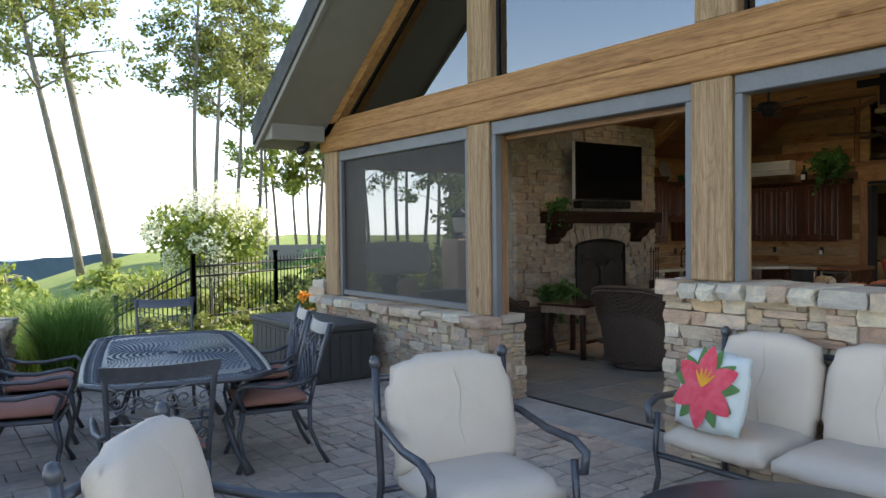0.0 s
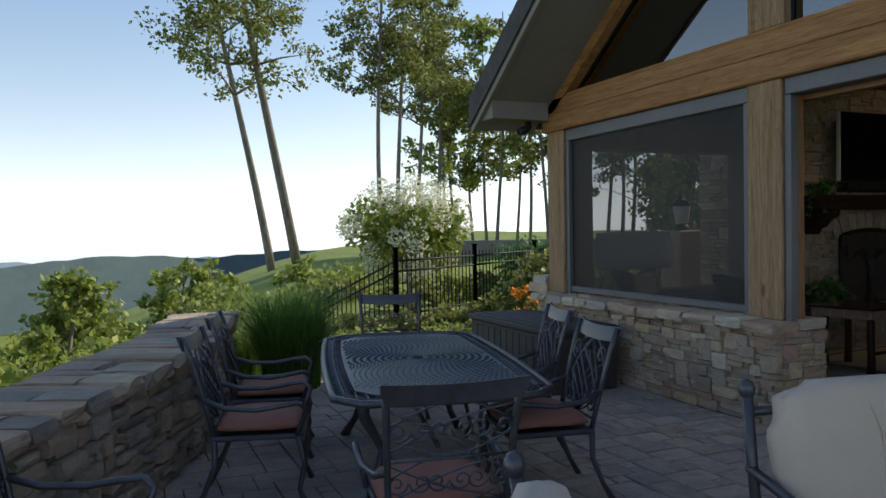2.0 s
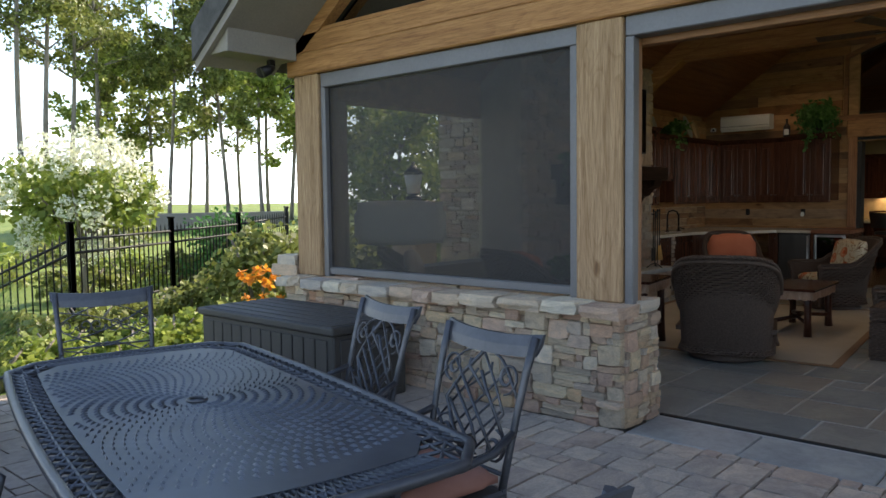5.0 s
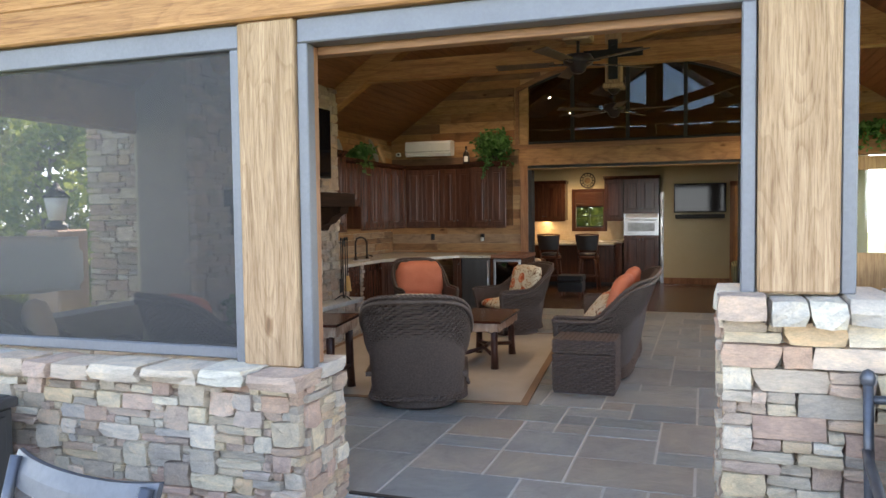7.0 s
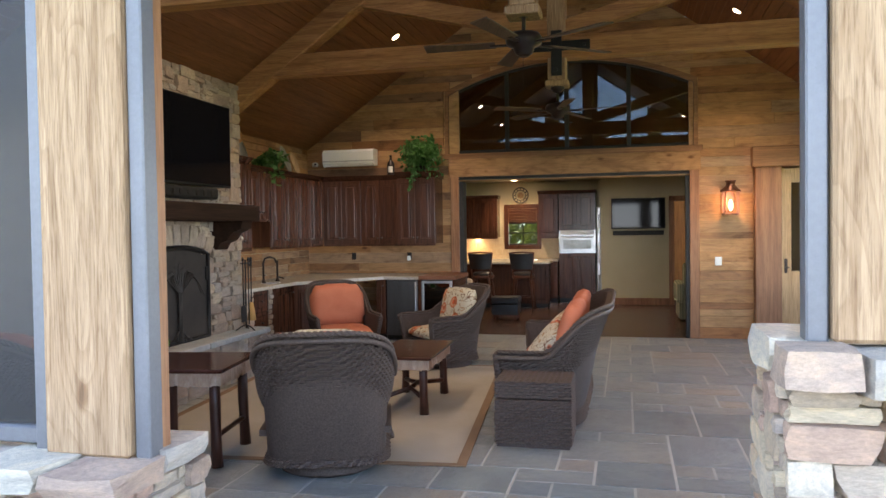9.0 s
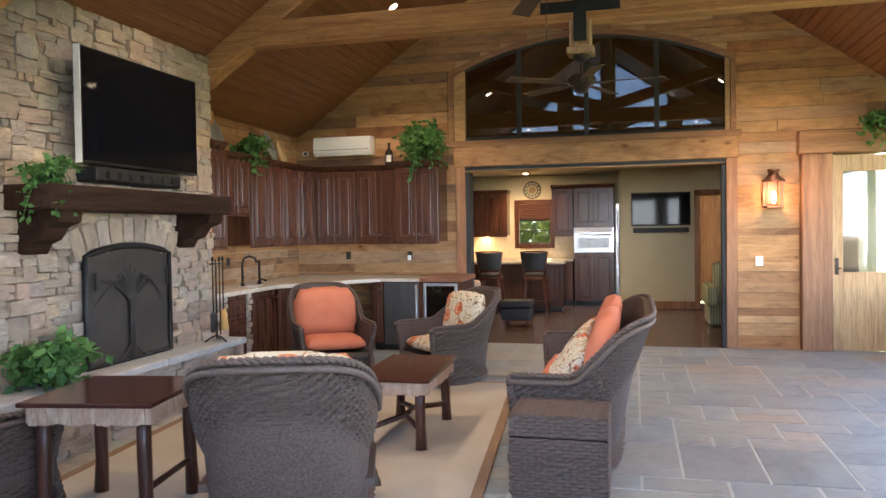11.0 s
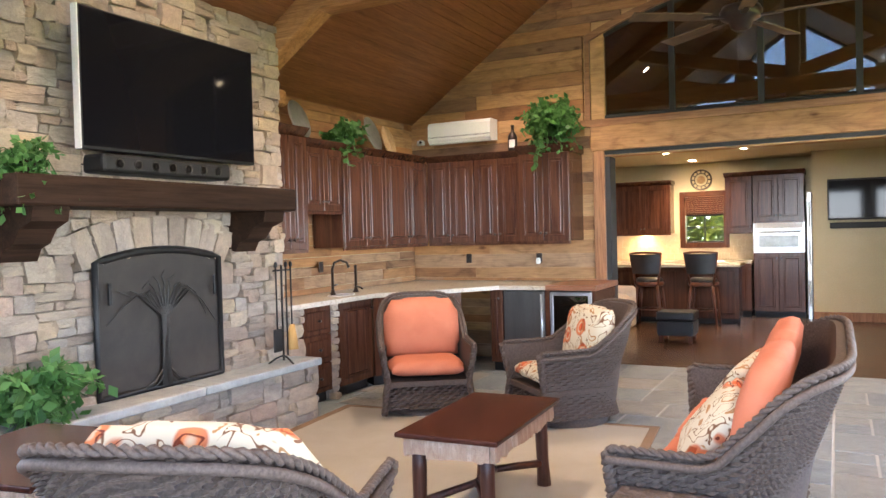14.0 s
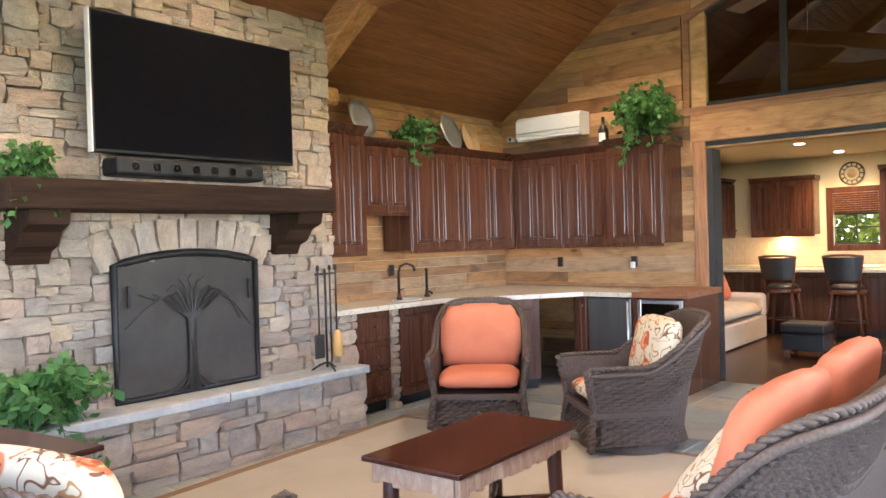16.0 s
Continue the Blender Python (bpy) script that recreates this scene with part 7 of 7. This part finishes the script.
wicker_seat("wicker_armchair", "dark wicker swivel armchair, its rounded back to the patio", pose(6.88, 5.10, 0.01, 0, 0, -72), 0.91, 0.80, 0.95, 0.62, "chair", 1, M_FLORAL, M_FLORAL, rake_out=0.46, taper=0.20)
wicker_seat("wicker_armchair", "dark wicker swivel armchair with terracotta cushions", pose(10.66, 6.46, 0.0, 0, 0, 124), 0.78, 0.80, 0.94, 0.58, "chair", 1)
wicker_seat("wicker_armchair", "dark wicker swivel armchair with flowered cushions", pose(10.72, 5.22, 0.0, 0, 0, 46), 0.73, 0.76, 0.90, 0.58, "chair", 1, M_FLORAL, M_FLORAL)
wicker_seat("wicker_sofa", "dark wicker two-seat sofa with terracotta cushions", pose(8.97, 3.78, 0.0, 0, 0, 0), 2.04, 0.68, 0.95, 0.60, "sofa", 2, swivel=False, rake_out=0.36, taper=0.06)
wicker_seat("wicker_armchair", "dark wicker armchair with a white cushion behind the screen", pose(5.30, 7.20, 0.0, 0, 0, -138), 0.86, 0.80, 1.02, 0.62, "chair", 1, M_BEIGE, M_BEIGE)
wicker_seat("wicker_armchair", "dark wicker swivel armchair with terracotta cushions by the hearth", pose(6.44, 6.88, 0.0, 0, 0, -105), 0.82, 0.82, 0.96, 0.60, "chair", 1)
cov = thing("chair_cover", "white cloth cover over the back of a wicker chair", "cover", 5.02, 7.48, 1.06, -47)
part("cloth", turned(cushion(0.86, 0.42, 0.14, 0.2, 31), pose(0, 0, 0, 90, 0, 0) @ pose(0, 0.21, -0.07)), M_WHITE, cov)
for x, y, z, rz, tilt, s in ((8.45, 3.96, 0.43, 16, 128, 5), (9.62, 3.96, 0.43, -10, 128, 6)):
    p = tagged(part("throw_pillow", turned(cushion(0.41, 0.41, 0.14, 0.4, s), pose(0, 0.235, -0.05, 0, 0, 18)), M_FLORAL), "cream throw pillow with orange and brown flowers", "pillow", "sofa pillows")
    p.matrix_world = pose(x, y, z, 0, 0, rz) @ pose(0, 0, 0, tilt, 0, 0)

# wicker chest beside the sofa
wb = thing("wicker_chest", "square dark wicker storage chest with rope handle", "chest", 7.70, 3.785, 0.0)
W = 0.245


def square_plan(u):
    k, f = int(min(u, 0.9999) * 4), (u * 4) % 1 if u < 1 else 1.0
    c = [(-W, -W), (W, -W), (W, W), (-W, W), (-W, -W)]
    return (c[k][0] + (c[k + 1][0] - c[k][0]) * f, c[k][1] + (c[k + 1][1] - c[k][1]) * f)


part("body", woven(bmesh.new(), square_plan, lambda u: 0.02, lambda u: 0.34, 112, 0.019), M_WICKER, wb)
lidb = part("lid", woven(bmesh.new(), square_plan, lambda u: 0.35, lambda u: 0.47, 112, 0.019), M_WICKER, wb)
bm = bmesh.new()
n = 26
g = {}
for i in range(n + 1):
    for j in range(n + 1):
        x, y = -W + 2 * W * i / n, -W + 2 * W * j / n
        g[i, j] = bm.verts.new((x, y, 0.47 + 0.006 * math.sin(i * math.pi / 2) * math.sin(j * math.pi / 2)))
for i in range(n):
    for j in range(n):
        bm.faces.new((g[i, j], g[i + 1, j], g[i + 1, j + 1], g[i, j + 1]))
part("woven_top", bm, M_WICKER, lidb)
part("floor_panel", box(-W + 0.01, W - 0.01, -W + 0.01, W - 0.01, 0.0, 0.02), M_WICKER, wb)
part("rope_handle", braid([(-W - 0.012, -0.09, 0.235), (-W - 0.03, -0.05, 0.215), (-W - 0.032, 0.05, 0.215), (-W - 0.012, 0.09, 0.235)], 0.010, 0.03), M_WICKER, wb, "twisted rope handle")

wb.scale = (0.90, 1.12, 1.02)

# ---- kitchen beyond ----
kc = lambda nm, lab, m, w, d, h, doors, **k: cabinet(nm, lab, m, w, d, h, doors, **k)
kc("wall_cabinet", "dark cherry kitchen wall cabinet", pose(18.50, 6.80, 1.40, 0, 0, -90), 0.95, 0.35, 0.85, 2, crown=0.06)
kc("wall_cabinet", "dark cherry kitchen wall cabinet by the corner", pose(17.2, 7.05, 1.40), 1.25, 0.9, 0.85, 3, crown=0.06)
kc("wall_cabinet", "narrow dark cherry kitchen wall cabinet", pose(18.50, 4.95, 1.40, 0, 0, -90), 0.42, 0.35, 0.92, 1, crown=0.06)
kc("oven_cabinet", "tall dark cherry cabinet over the built-in oven", pose(18.30, 4.50, 1.56, 0, 0, -90), 0.76, 0.55, 0.75, 2, crown=0.06)
kc("oven_cabinet", "tall dark cherry cabinet below the built-in oven", pose(18.30, 4.50, 0, 0, 0, -90), 0.76, 0.55, 1.05, 2, toe=0.1)
ov = thing("oven", "built-in oven with pale steel and glass front", "oven", 18.30, 4.50, 1.05, -90)
part("body", box(0.0, 0.76, 0.0, 0.55, 0.0, 0.51), M_STEEL, ov)
part("door", box(0.03, 0.73, -0.02, 0.0, 0.04, 0.36, 0.006), M_STEEL, ov)
part("window", box(0.09, 0.67, -0.026, -0.018, 0.09, 0.28, 0.003), M_PEWTER, ov)
part("handle", tube([(0.06, -0.05, 0.335), (0.70, -0.05, 0.335)], 0.012, 8), M_STEEL, ov)
part("control_panel", box(0.03, 0.73, -0.015, 0.0, 0.39, 0.49, 0.004), M_WHITE, ov)
fz = thing("refrigerator", "stainless steel refrigerator edge with long handles", "refrigerator", 18.22, 3.70, 0)
part("body", box(0.0, 0.6, -0.06, 0.0, 0.0, 2.0, 0.004), M_STEEL, fz)
for z in (0.2, 0.85, 1.45):
    part("handle", tube([(-0.04, -0.03, z), (-0.04, -0.03, z + 0.4)], 0.014, 8), M_STEEL, fz)
for k in range(4):
    kc("base_cabinet", "dark cherry kitchen base cabinet", pose(18.25, 7.0 - k * 0.62, 0, 0, 0, -90), 0.61, 0.58, 0.88, 1, toe=0.1)
tagged(part("countertop", plate([(18.22, 7.98), (18.22, 4.52), (18.84, 4.52), (18.84, 7.98)], 0.882, 0.92), M_GRANITE), "speckled beige granite kitchen countertop", "countertop")
isl = thing("kitchen_island", "dark cherry kitchen island with granite top", "kitchen island", 17.25, 4.62)
part("body", box(0, 0.45, 0, 2.6, 0.08, 0.88, 0.003), M_CHERRY, isl)
part("plinth", box(0.04, 0.42, 0.03, 2.57, 0, 0.08), M_BLACK, isl)
for k in range(4):
    part("panel", box(-0.014, 0.002, 0.06 + k * 0.64, 0.62 + k * 0.64, 0.16, 0.82, 0.01), M_CHERRY, isl)
part("worktop", box(-0.14, 0.5, -0.04, 2.64, 0.88, 0.925, 0.008), M_GRANITE, isl, "speckled granite top")
M_SPLASH = varied("tumbled_tile", [(0.48, 0.38, 0.24), (0.56, 0.46, 0.31)], 12, 0.6, 0, 60, 0.2)
spl = thing("backsplash", "tumbled stone tile backsplash lit from under the cabinets", "backsplash", kind="structure")
for j in range(4):
    for k in range(26):
        y = 4.54 + k * 0.132 + (0.066 if j % 2 else 0)
        if y + 0.128 < 7.98 and not (WY0 - 0.1 < y + 0.06 < WY1 + 0.1 and j > 1):
            part("tile", box(KX - 0.012, KX + 0.001, y, y + 0.128, 0.925 + j * 0.118, 0.925 + j * 0.118 + 0.114, 0.002), M_SPLASH, spl)
kw = thing("window_kitchen", "small kitchen window with muntins and a wooden shade", "window", kind="structure")
for y0, y1, z0, z1 in ((WY0 - 0.09, WY0, WZ0 - 0.09, 2.12), (WY1, WY1 + 0.09, WZ0 - 0.09, 2.12), (WY0, WY1, 2.03, 2.12), (WY0, WY1, WZ0 - 0.09, WZ0)):
    part("casing", box(KX - 0.03, KX + 0.01, y0, y1, z0, z1, 0.004), M_CHERRY, kw)
bm = bmesh.new()
for k in range(9):
    add_box(bm, KX - 0.02, KX - 0.004, WY0 + 0.005, WY1 - 0.005, 1.72 + k * 0.034, 1.72 + k * 0.034 + 0.03, 0.003)
part("wood_shade", bm, M_CHERRY, kw, "folded brown wooden shade")
part("muntin", box(KX + 0.06, KX + 0.08, (WY0 + WY1) / 2 - 0.01, (WY0 + WY1) / 2 + 0.01, WZ0, WZ1), M_BLACK, kw)
part("muntin", box(KX + 0.06, KX + 0.08, WY0, WY1, 1.48, 1.50), M_BLACK, kw)
for z in (WZ0, WZ1 - 0.03):
    part("sash", box(KX + 0.05, KX + 0.09, WY0, WY1, z, z + 0.03), M_BLACK, kw)
bush("garden_shrub", 21.5, 5.8, 3.4, 3.4, 3800, 0.16, M_LEAF, 301, "sunlit green shrub outside the kitchen window", z=0.0)
# added pane, its tint only holds down the brightness of the shrub outside
pane = part("pane", box(KX + 0.066, KX + 0.070, WY0, WY1, WZ0, WZ1), glass_mat("dimming_pane", (0.42, 0.46, 0.40)), kw, "window pane darkened to dim the view outside")
pane.visible_shadow = False
M_CLOCK = varied("clock_iron", [(0.05, 0.04, 0.03), (0.09, 0.075, 0.06)], 10, 0.5, 0.5)
ck = thing("wall_clock", "round openwork iron wall clock with pale dial", "clock", KX - 0.02, 5.38, 2.32)
part("rim", tube([(0, 0.17 * math.cos(a * 0.2618), 0.17 * math.sin(a * 0.2618)) for a in range(24)], 0.014, 6, True), M_CLOCK, ck)
part("inner_ring", tube([(0, 0.11 * math.cos(a * 0.2618), 0.11 * math.sin(a * 0.2618)) for a in range(24)], 0.008, 5, True), M_CLOCK, ck)
for k in range(12):
    a = k * math.pi / 6
    part("hour_bar", tube([(0, 0.11 * math.cos(a), 0.11 * math.sin(a)), (0, 0.16 * math.cos(a), 0.16 * math.sin(a))], 0.011, 5), M_CLOCK, ck)
part("dial", turned(lathe([(0.07, 0), (0.07, 0.008), (0.01, 0.012)], 18), pose(0.01, 0, 0, 0, -90, 0)), M_STRAW, ck)


def bar_stool(x, y):
    t = thing("bar_stool", "turned cherry bar stool with black leather back and seat", "bar stool", x, y, 0, 90, "bar stools")
    for sx in (-1, 1):
        for sy in (-1, 1):
            part("leg", tube([(sx * 0.15, sy * 0.15, 0.62), (sx * 0.17, sy * 0.17, 0.45), (sx * 0.185, sy * 0.185, 0.3), (sx * 0.21, sy * 0.21, 0.0)], [0.022, 0.028, 0.02, 0.018], 8), M_STOOL, t)
    part("foot_ring", tube([(0.19 * math.cos(a * 0.3927), 0.19 * math.sin(a * 0.3927), 0.24) for a in range(16)], 0.012, 6, True), M_STOOL, t)
    part("seat_frame", lathe([(0.20, 0.60), (0.225, 0.62), (0.225, 0.66), (0.20, 0.67)], 22), M_STOOL, t)
    part("seat_pad", lathe([(0.205, 0.67), (0.21, 0.70), (0.17, 0.73), (0.02, 0.735)], 22), M_LEATHER, t)
    for s in (-1, 1):
        part("back_post", tube([(s * 0.17, 0.17, 0.64), (s * 0.20, 0.21, 0.85), (s * 0.235, 0.24, 1.12)], [0.018, 0.016, 0.018], 7), M_STOOL, t)
    bm = bmesh.new()
    prev = None
    for i in range(11):
        f = i / 10 * 2 - 1
        cur = [bm.verts.new((f * w, 0.21 + dy + 0.05 * (1 - f * f), z)) for w, z, dy in ((0.20, 0.80, 0), (0.23, 1.10, 0.03), (0.23, 1.10, 0.06), (0.20, 0.80, 0.03))]
        if prev:
            for k in range(4):
                bm.faces.new((prev[k], prev[(k + 1) % 4], cur[(k + 1) % 4], cur[k]))
        prev = cur
    part("back_pad", bm, M_LEATHER, t, "black leather back pad")
    part("top_rail", tube([(-0.235, 0.24, 1.11), (-0.12, 0.29, 1.125), (0, 0.305, 1.13), (0.12, 0.29, 1.125), (0.235, 0.24, 1.11)], 0.018, 7), M_STOOL, t)


M_LEATHER = varied("black_leather", [(0.012, 0.011, 0.011), (0.022, 0.02, 0.02)], 8, 0.35, 0, 90, 0.2)
M_STOOL = wood("stool_cherry", (0.07, 0.022, 0.011), (0.14, 0.05, 0.026), 2, 6, 0.35, True, False)
bar_stool(16.95, 5.90)
bar_stool(16.95, 5.09)
ot = thing("leather_ottoman", "black leather cube ottoman on small wooden feet", "ottoman", 15.25, 5.17)
part("body", box(-0.21, 0.21, -0.23, 0.23, 0.09, 0.28, 0.012, 2), M_LEATHER, ot)
part("lid", box(-0.22, 0.22, -0.24, 0.24, 0.29, 0.40, 0.025, 3), M_LEATHER, ot)
for sx in (-1, 1):
    for sy in (-1, 1):
        part("foot", box(sx * 0.16 - 0.025, sx * 0.16 + 0.025, sy * 0.18 - 0.025, sy * 0.18 + 0.025, 0, 0.095, 0.004), M_STOOL, ot)
ks = thing("slipcovered_sofa", "cream slipcovered sofa with skirt and rust pillow", "sofa", 15.7, 6.55)
part("skirt", box(-1.0, 1.0, -0.5, 0.45, 0.01, 0.32, 0.02), M_BEIGE, ks)
part("seat_cushion", turned(cushion(1.9, 0.7, 0.2, 0.15, 8), pose(0, -0.15, 0.31)), M_BEIGE, ks)
part("backrest", box(-1.0, 1.0, 0.25, 0.5, 0.3, 0.85, 0.06, 3), M_BEIGE, ks)
part("armrest", box(0.85, 1.05, -0.5, 0.4, 0.3, 0.62, 0.06, 3), M_BEIGE, ks)
kp = tagged(part("throw_pillow", turned(cushion(0.42, 0.42, 0.13, 0.4, 3), pose(0, 0.2, 0)), M_TERRA), "rust-coloured throw pillow on the cream sofa", "pillow")
kp.matrix_world = pose(16.3, 6.55, 0.52, 0, 0, 0) @ pose(0, 0, 0, 70, 0, 0)
pc = thing("striped_armchair", "upholstered armchair in green and cream stripes", "chair", 15.75, 1.85)
m, nt, b = material("striped_cloth", 0.9)
wv = nt.nodes.new("ShaderNodeTexWave")
wv.bands_direction = "Y"
wv.inputs["Scale"].default_value = 4.0
nt.links.new(coords(nt), wv.inputs["Vector"])
nt.links.new(ramp(nt, wv.outputs["Fac"], [(0.3, (0.20, 0.20, 0.11)), (0.6, (0.42, 0.38, 0.25)), (0.9, (0.14, 0.15, 0.08))]), b.inputs["Base Color"])
part("base", box(-0.42, 0.42, -0.4, 0.42, 0.02, 0.42, 0.04, 2), m, pc)
part("armrest", box(-0.46, 0.42, 0.30, 0.46, 0.3, 0.64, 0.06, 3), m, pc)
part("backrest", box(0.25, 0.48, -0.4, 0.3, 0.3, 0.95, 0.07, 3), m, pc)
tv2 = thing("television", "smaller black flat television on the cream wall", "television", 17.96, 2.88, 1.55, -90)
part("casing", box(-0.53, 0.53, -0.03, 0.04, 0, 0.62, 0.008), M_BLACK, tv2)
part("screen", box(-0.505, 0.505, -0.036, -0.03, 0.03, 0.59), M_SCREEN, tv2)
sb2 = thing("sound_bar", "small black sound bar under the kitchen television", "sound bar", 17.95, 2.88, 1.42, -90)
part("casing", box(-0.5, 0.5, -0.04, 0.05, 0, 0.09, 0.015, 2), M_BLACK, sb2)
for k, (x, y) in enumerate(((16.6, 5.55), (18.2, 5.42), (16.6, 4.45), (15.0, 3.2))):
    d = thing("downlight", "recessed warm downlight in the kitchen ceiling", "lamp", x, y, 2.618, 0, "kitchen downlights")
    part("ring", tube([(0.07 * math.cos(a * 0.3927), 0.07 * math.sin(a * 0.3927), -0.004) for a in range(16)], 0.008, 5, True), M_WHITE, d)
    part("bulb", lathe([(0.055, -0.010), (0.055, -0.004), (0.01, -0.002)], 14), M_LAMP, d, "glowing warm bulb")
    l = new("kitchen_lamp", bpy.data.lights.new("kitchen_lamp", "SPOT"))
    l.data.energy, l.data.color, l.data.spot_size, l.data.spot_blend, l.data.shadow_soft_size = (5 if k != 1 else 10), (1.0, 0.74, 0.44), radians(125), 0.8, 0.06
    l.matrix_world = look((x, y, 2.58), (x + (0.3 if k == 1 else 0), y, 0))
uc = new("under_cabinet_lamp", bpy.data.lights.new("under_cabinet_lamp", "AREA"))
uc.data.energy, uc.data.color, uc.data.shape, uc.data.size, uc.data.size_y = 1.5, (1.0, 0.66, 0.34), "RECTANGLE", 0.1, 1.0
uc.matrix_world = look((18.66, 6.35, 1.375), (18.70, 6.35, 0))


# ---- outside the side bay: chimney stack and lantern ----
st = thing("chimney_stack", "rubble stone outer chimney beside the side bay", "chimney", kind="structure")
part("core", box(7.72, 9.4, 8.31, 9.35, -0.2, 4.6), M_MORTAR, st)
lay(st, RUB, "stone", packing(1.06, 3.2, (0.075, 0.06), RUBBLE, 61), (7.66, 9.36, 0), (0, -1, 0), (0, 0, 1), (-1, 0, 0), 0.14, 0.010, 61)
gl2 = thing("garden_lantern", "white-glazed black lantern on a stone pier in the garden", "lamp", 8.22, 10.4, -0.05)
gl2.scale = (1.25, 1.25, 1.04)
part("pier", box(-0.2, 0.2, -0.2, 0.2, 0, 1.45, 0.02), M_STONE, gl2)
part("base", lathe([(0.10, 1.45), (0.10, 1.5), (0.05, 1.56)], 10), M_BLACK, gl2)
part("glass", lathe([(0.10, 1.56), (0.15, 1.82), (0.14, 1.83)], 4), M_WHITE, gl2)
part("roof", lathe([(0.18, 1.83), (0.05, 1.96), (0.02, 2.02)], 4), M_BLACK, gl2)
for k in range(4):
    bush("garden_shrub", 6.3 + k * 1.5, 11.6 + 0.5 * k, 1.9, 1.6, 1700, 0.12, M_LEAF, 320 + k, "leafy green shrub outside the side bay", z=-0.15)

# ---- barn boards of the back wall ----
rb = random.Random(17)
BRD = []
for k in range(4):
    bm = box(-0.012, 0.012, -0.5, 0.5, -0.5, 0.5)
    me = bpy.data.meshes.new("board")
    bm.to_mesh(me)
    bm.free()
    me.materials.append(M_BARN)
    BRD.append(me)


def board(y0, y1, z0, z1):
    ob = new("board", rb.choice(BRD))
    ob.parent = wall_back
    ob.matrix_world = pose(BX - 0.006 - rb.uniform(0, 0.006), (y0 + y1) / 2, (z0 + z1) / 2) @ Matrix.Diagonal((1, y1 - y0 - 0.004, z1 - z0 - 0.005, 1))


z = 0.0
while z < 5.55:
    h = rb.choice((0.095, 0.12, 0.14, 0.16))
    step = 0.02
    y, run = YR, None
    spans = []
    while y < YL:
        solid = not (open_at(y, z + 0.02) or open_at(y, z + h - 0.02)) and ceil_z(y) > z + 0.01
        if solid and run is None:
            run = y
        if not solid and run is not None:
            spans.append((run, y))
            run = None
        y += step
    if run is not None:
        spans.append((run, YL))
    for a, b in spans:
        s = a
        while s < b - 0.02:
            e = min(b, s + rb.uniform(0.7, 2.3))
            if b - e < 0.25:
                e = b
            board(s, e, z, z + h)
            s = e
    z += h

# boards of the left wall behind the counter
wl = thing("wall_left_boards", "reclaimed barn boards on the left wall over the counter", "wall", kind="structure")
bm = box(-0.5, 0.5, -0.012, 0.012, -0.5, 0.5)
me = bpy.data.meshes.new("board")
bm.to_mesh(me)
bm.free()
me.materials.append(M_BARN_X)
z = 0.86
while z < 2.85:
    h = rb.choice((0.095, 0.12, 0.14))
    s = 9.97
    while s < BX - 0.03:
        e = min(BX - 0.03, s + rb.uniform(0.6, 1.8))
        ob = new("board", me)
        ob.parent = wl
        ob.matrix_world = pose((s + e) / 2, 8.02 - rb.uniform(0, 0.006), z + h / 2) @ Matrix.Diagonal((e - s - 0.004, 1, h - 0.005, 1))
        s = e
    z += h

# ---- slate tiles ----
SLT = []
for k in range(3):
    bm = box(-0.5, 0.5, -0.5, 0.5, -0.5, 0.5)
    me = bpy.data.meshes.new("slate_tile")
    bm.to_mesh(me)
    bm.free()
    me.materials.append(M_SLATE)
    SLT.append(me)
rs = random.Random(23)
tiles = packing(BX - 4.76, YL - YR, (0.25, 0.25), [(2, 1), (1, 2), (2, 2), (3, 2), (2, 3), (2, 2), (3, 2), (1, 1)], 91)
for x, y, w, h in tiles:
    ob = new("slate_tile", rs.choice(SLT))
    ob.parent = floor
    ob.matrix_world = Matrix.Translation((4.765 + x + w / 2, YR + y + h / 2, -0.011 + rs.uniform(-0.0015, 0.0015))) @ Matrix.Diagonal((w - 0.018, h - 0.018, 0.022, 1))
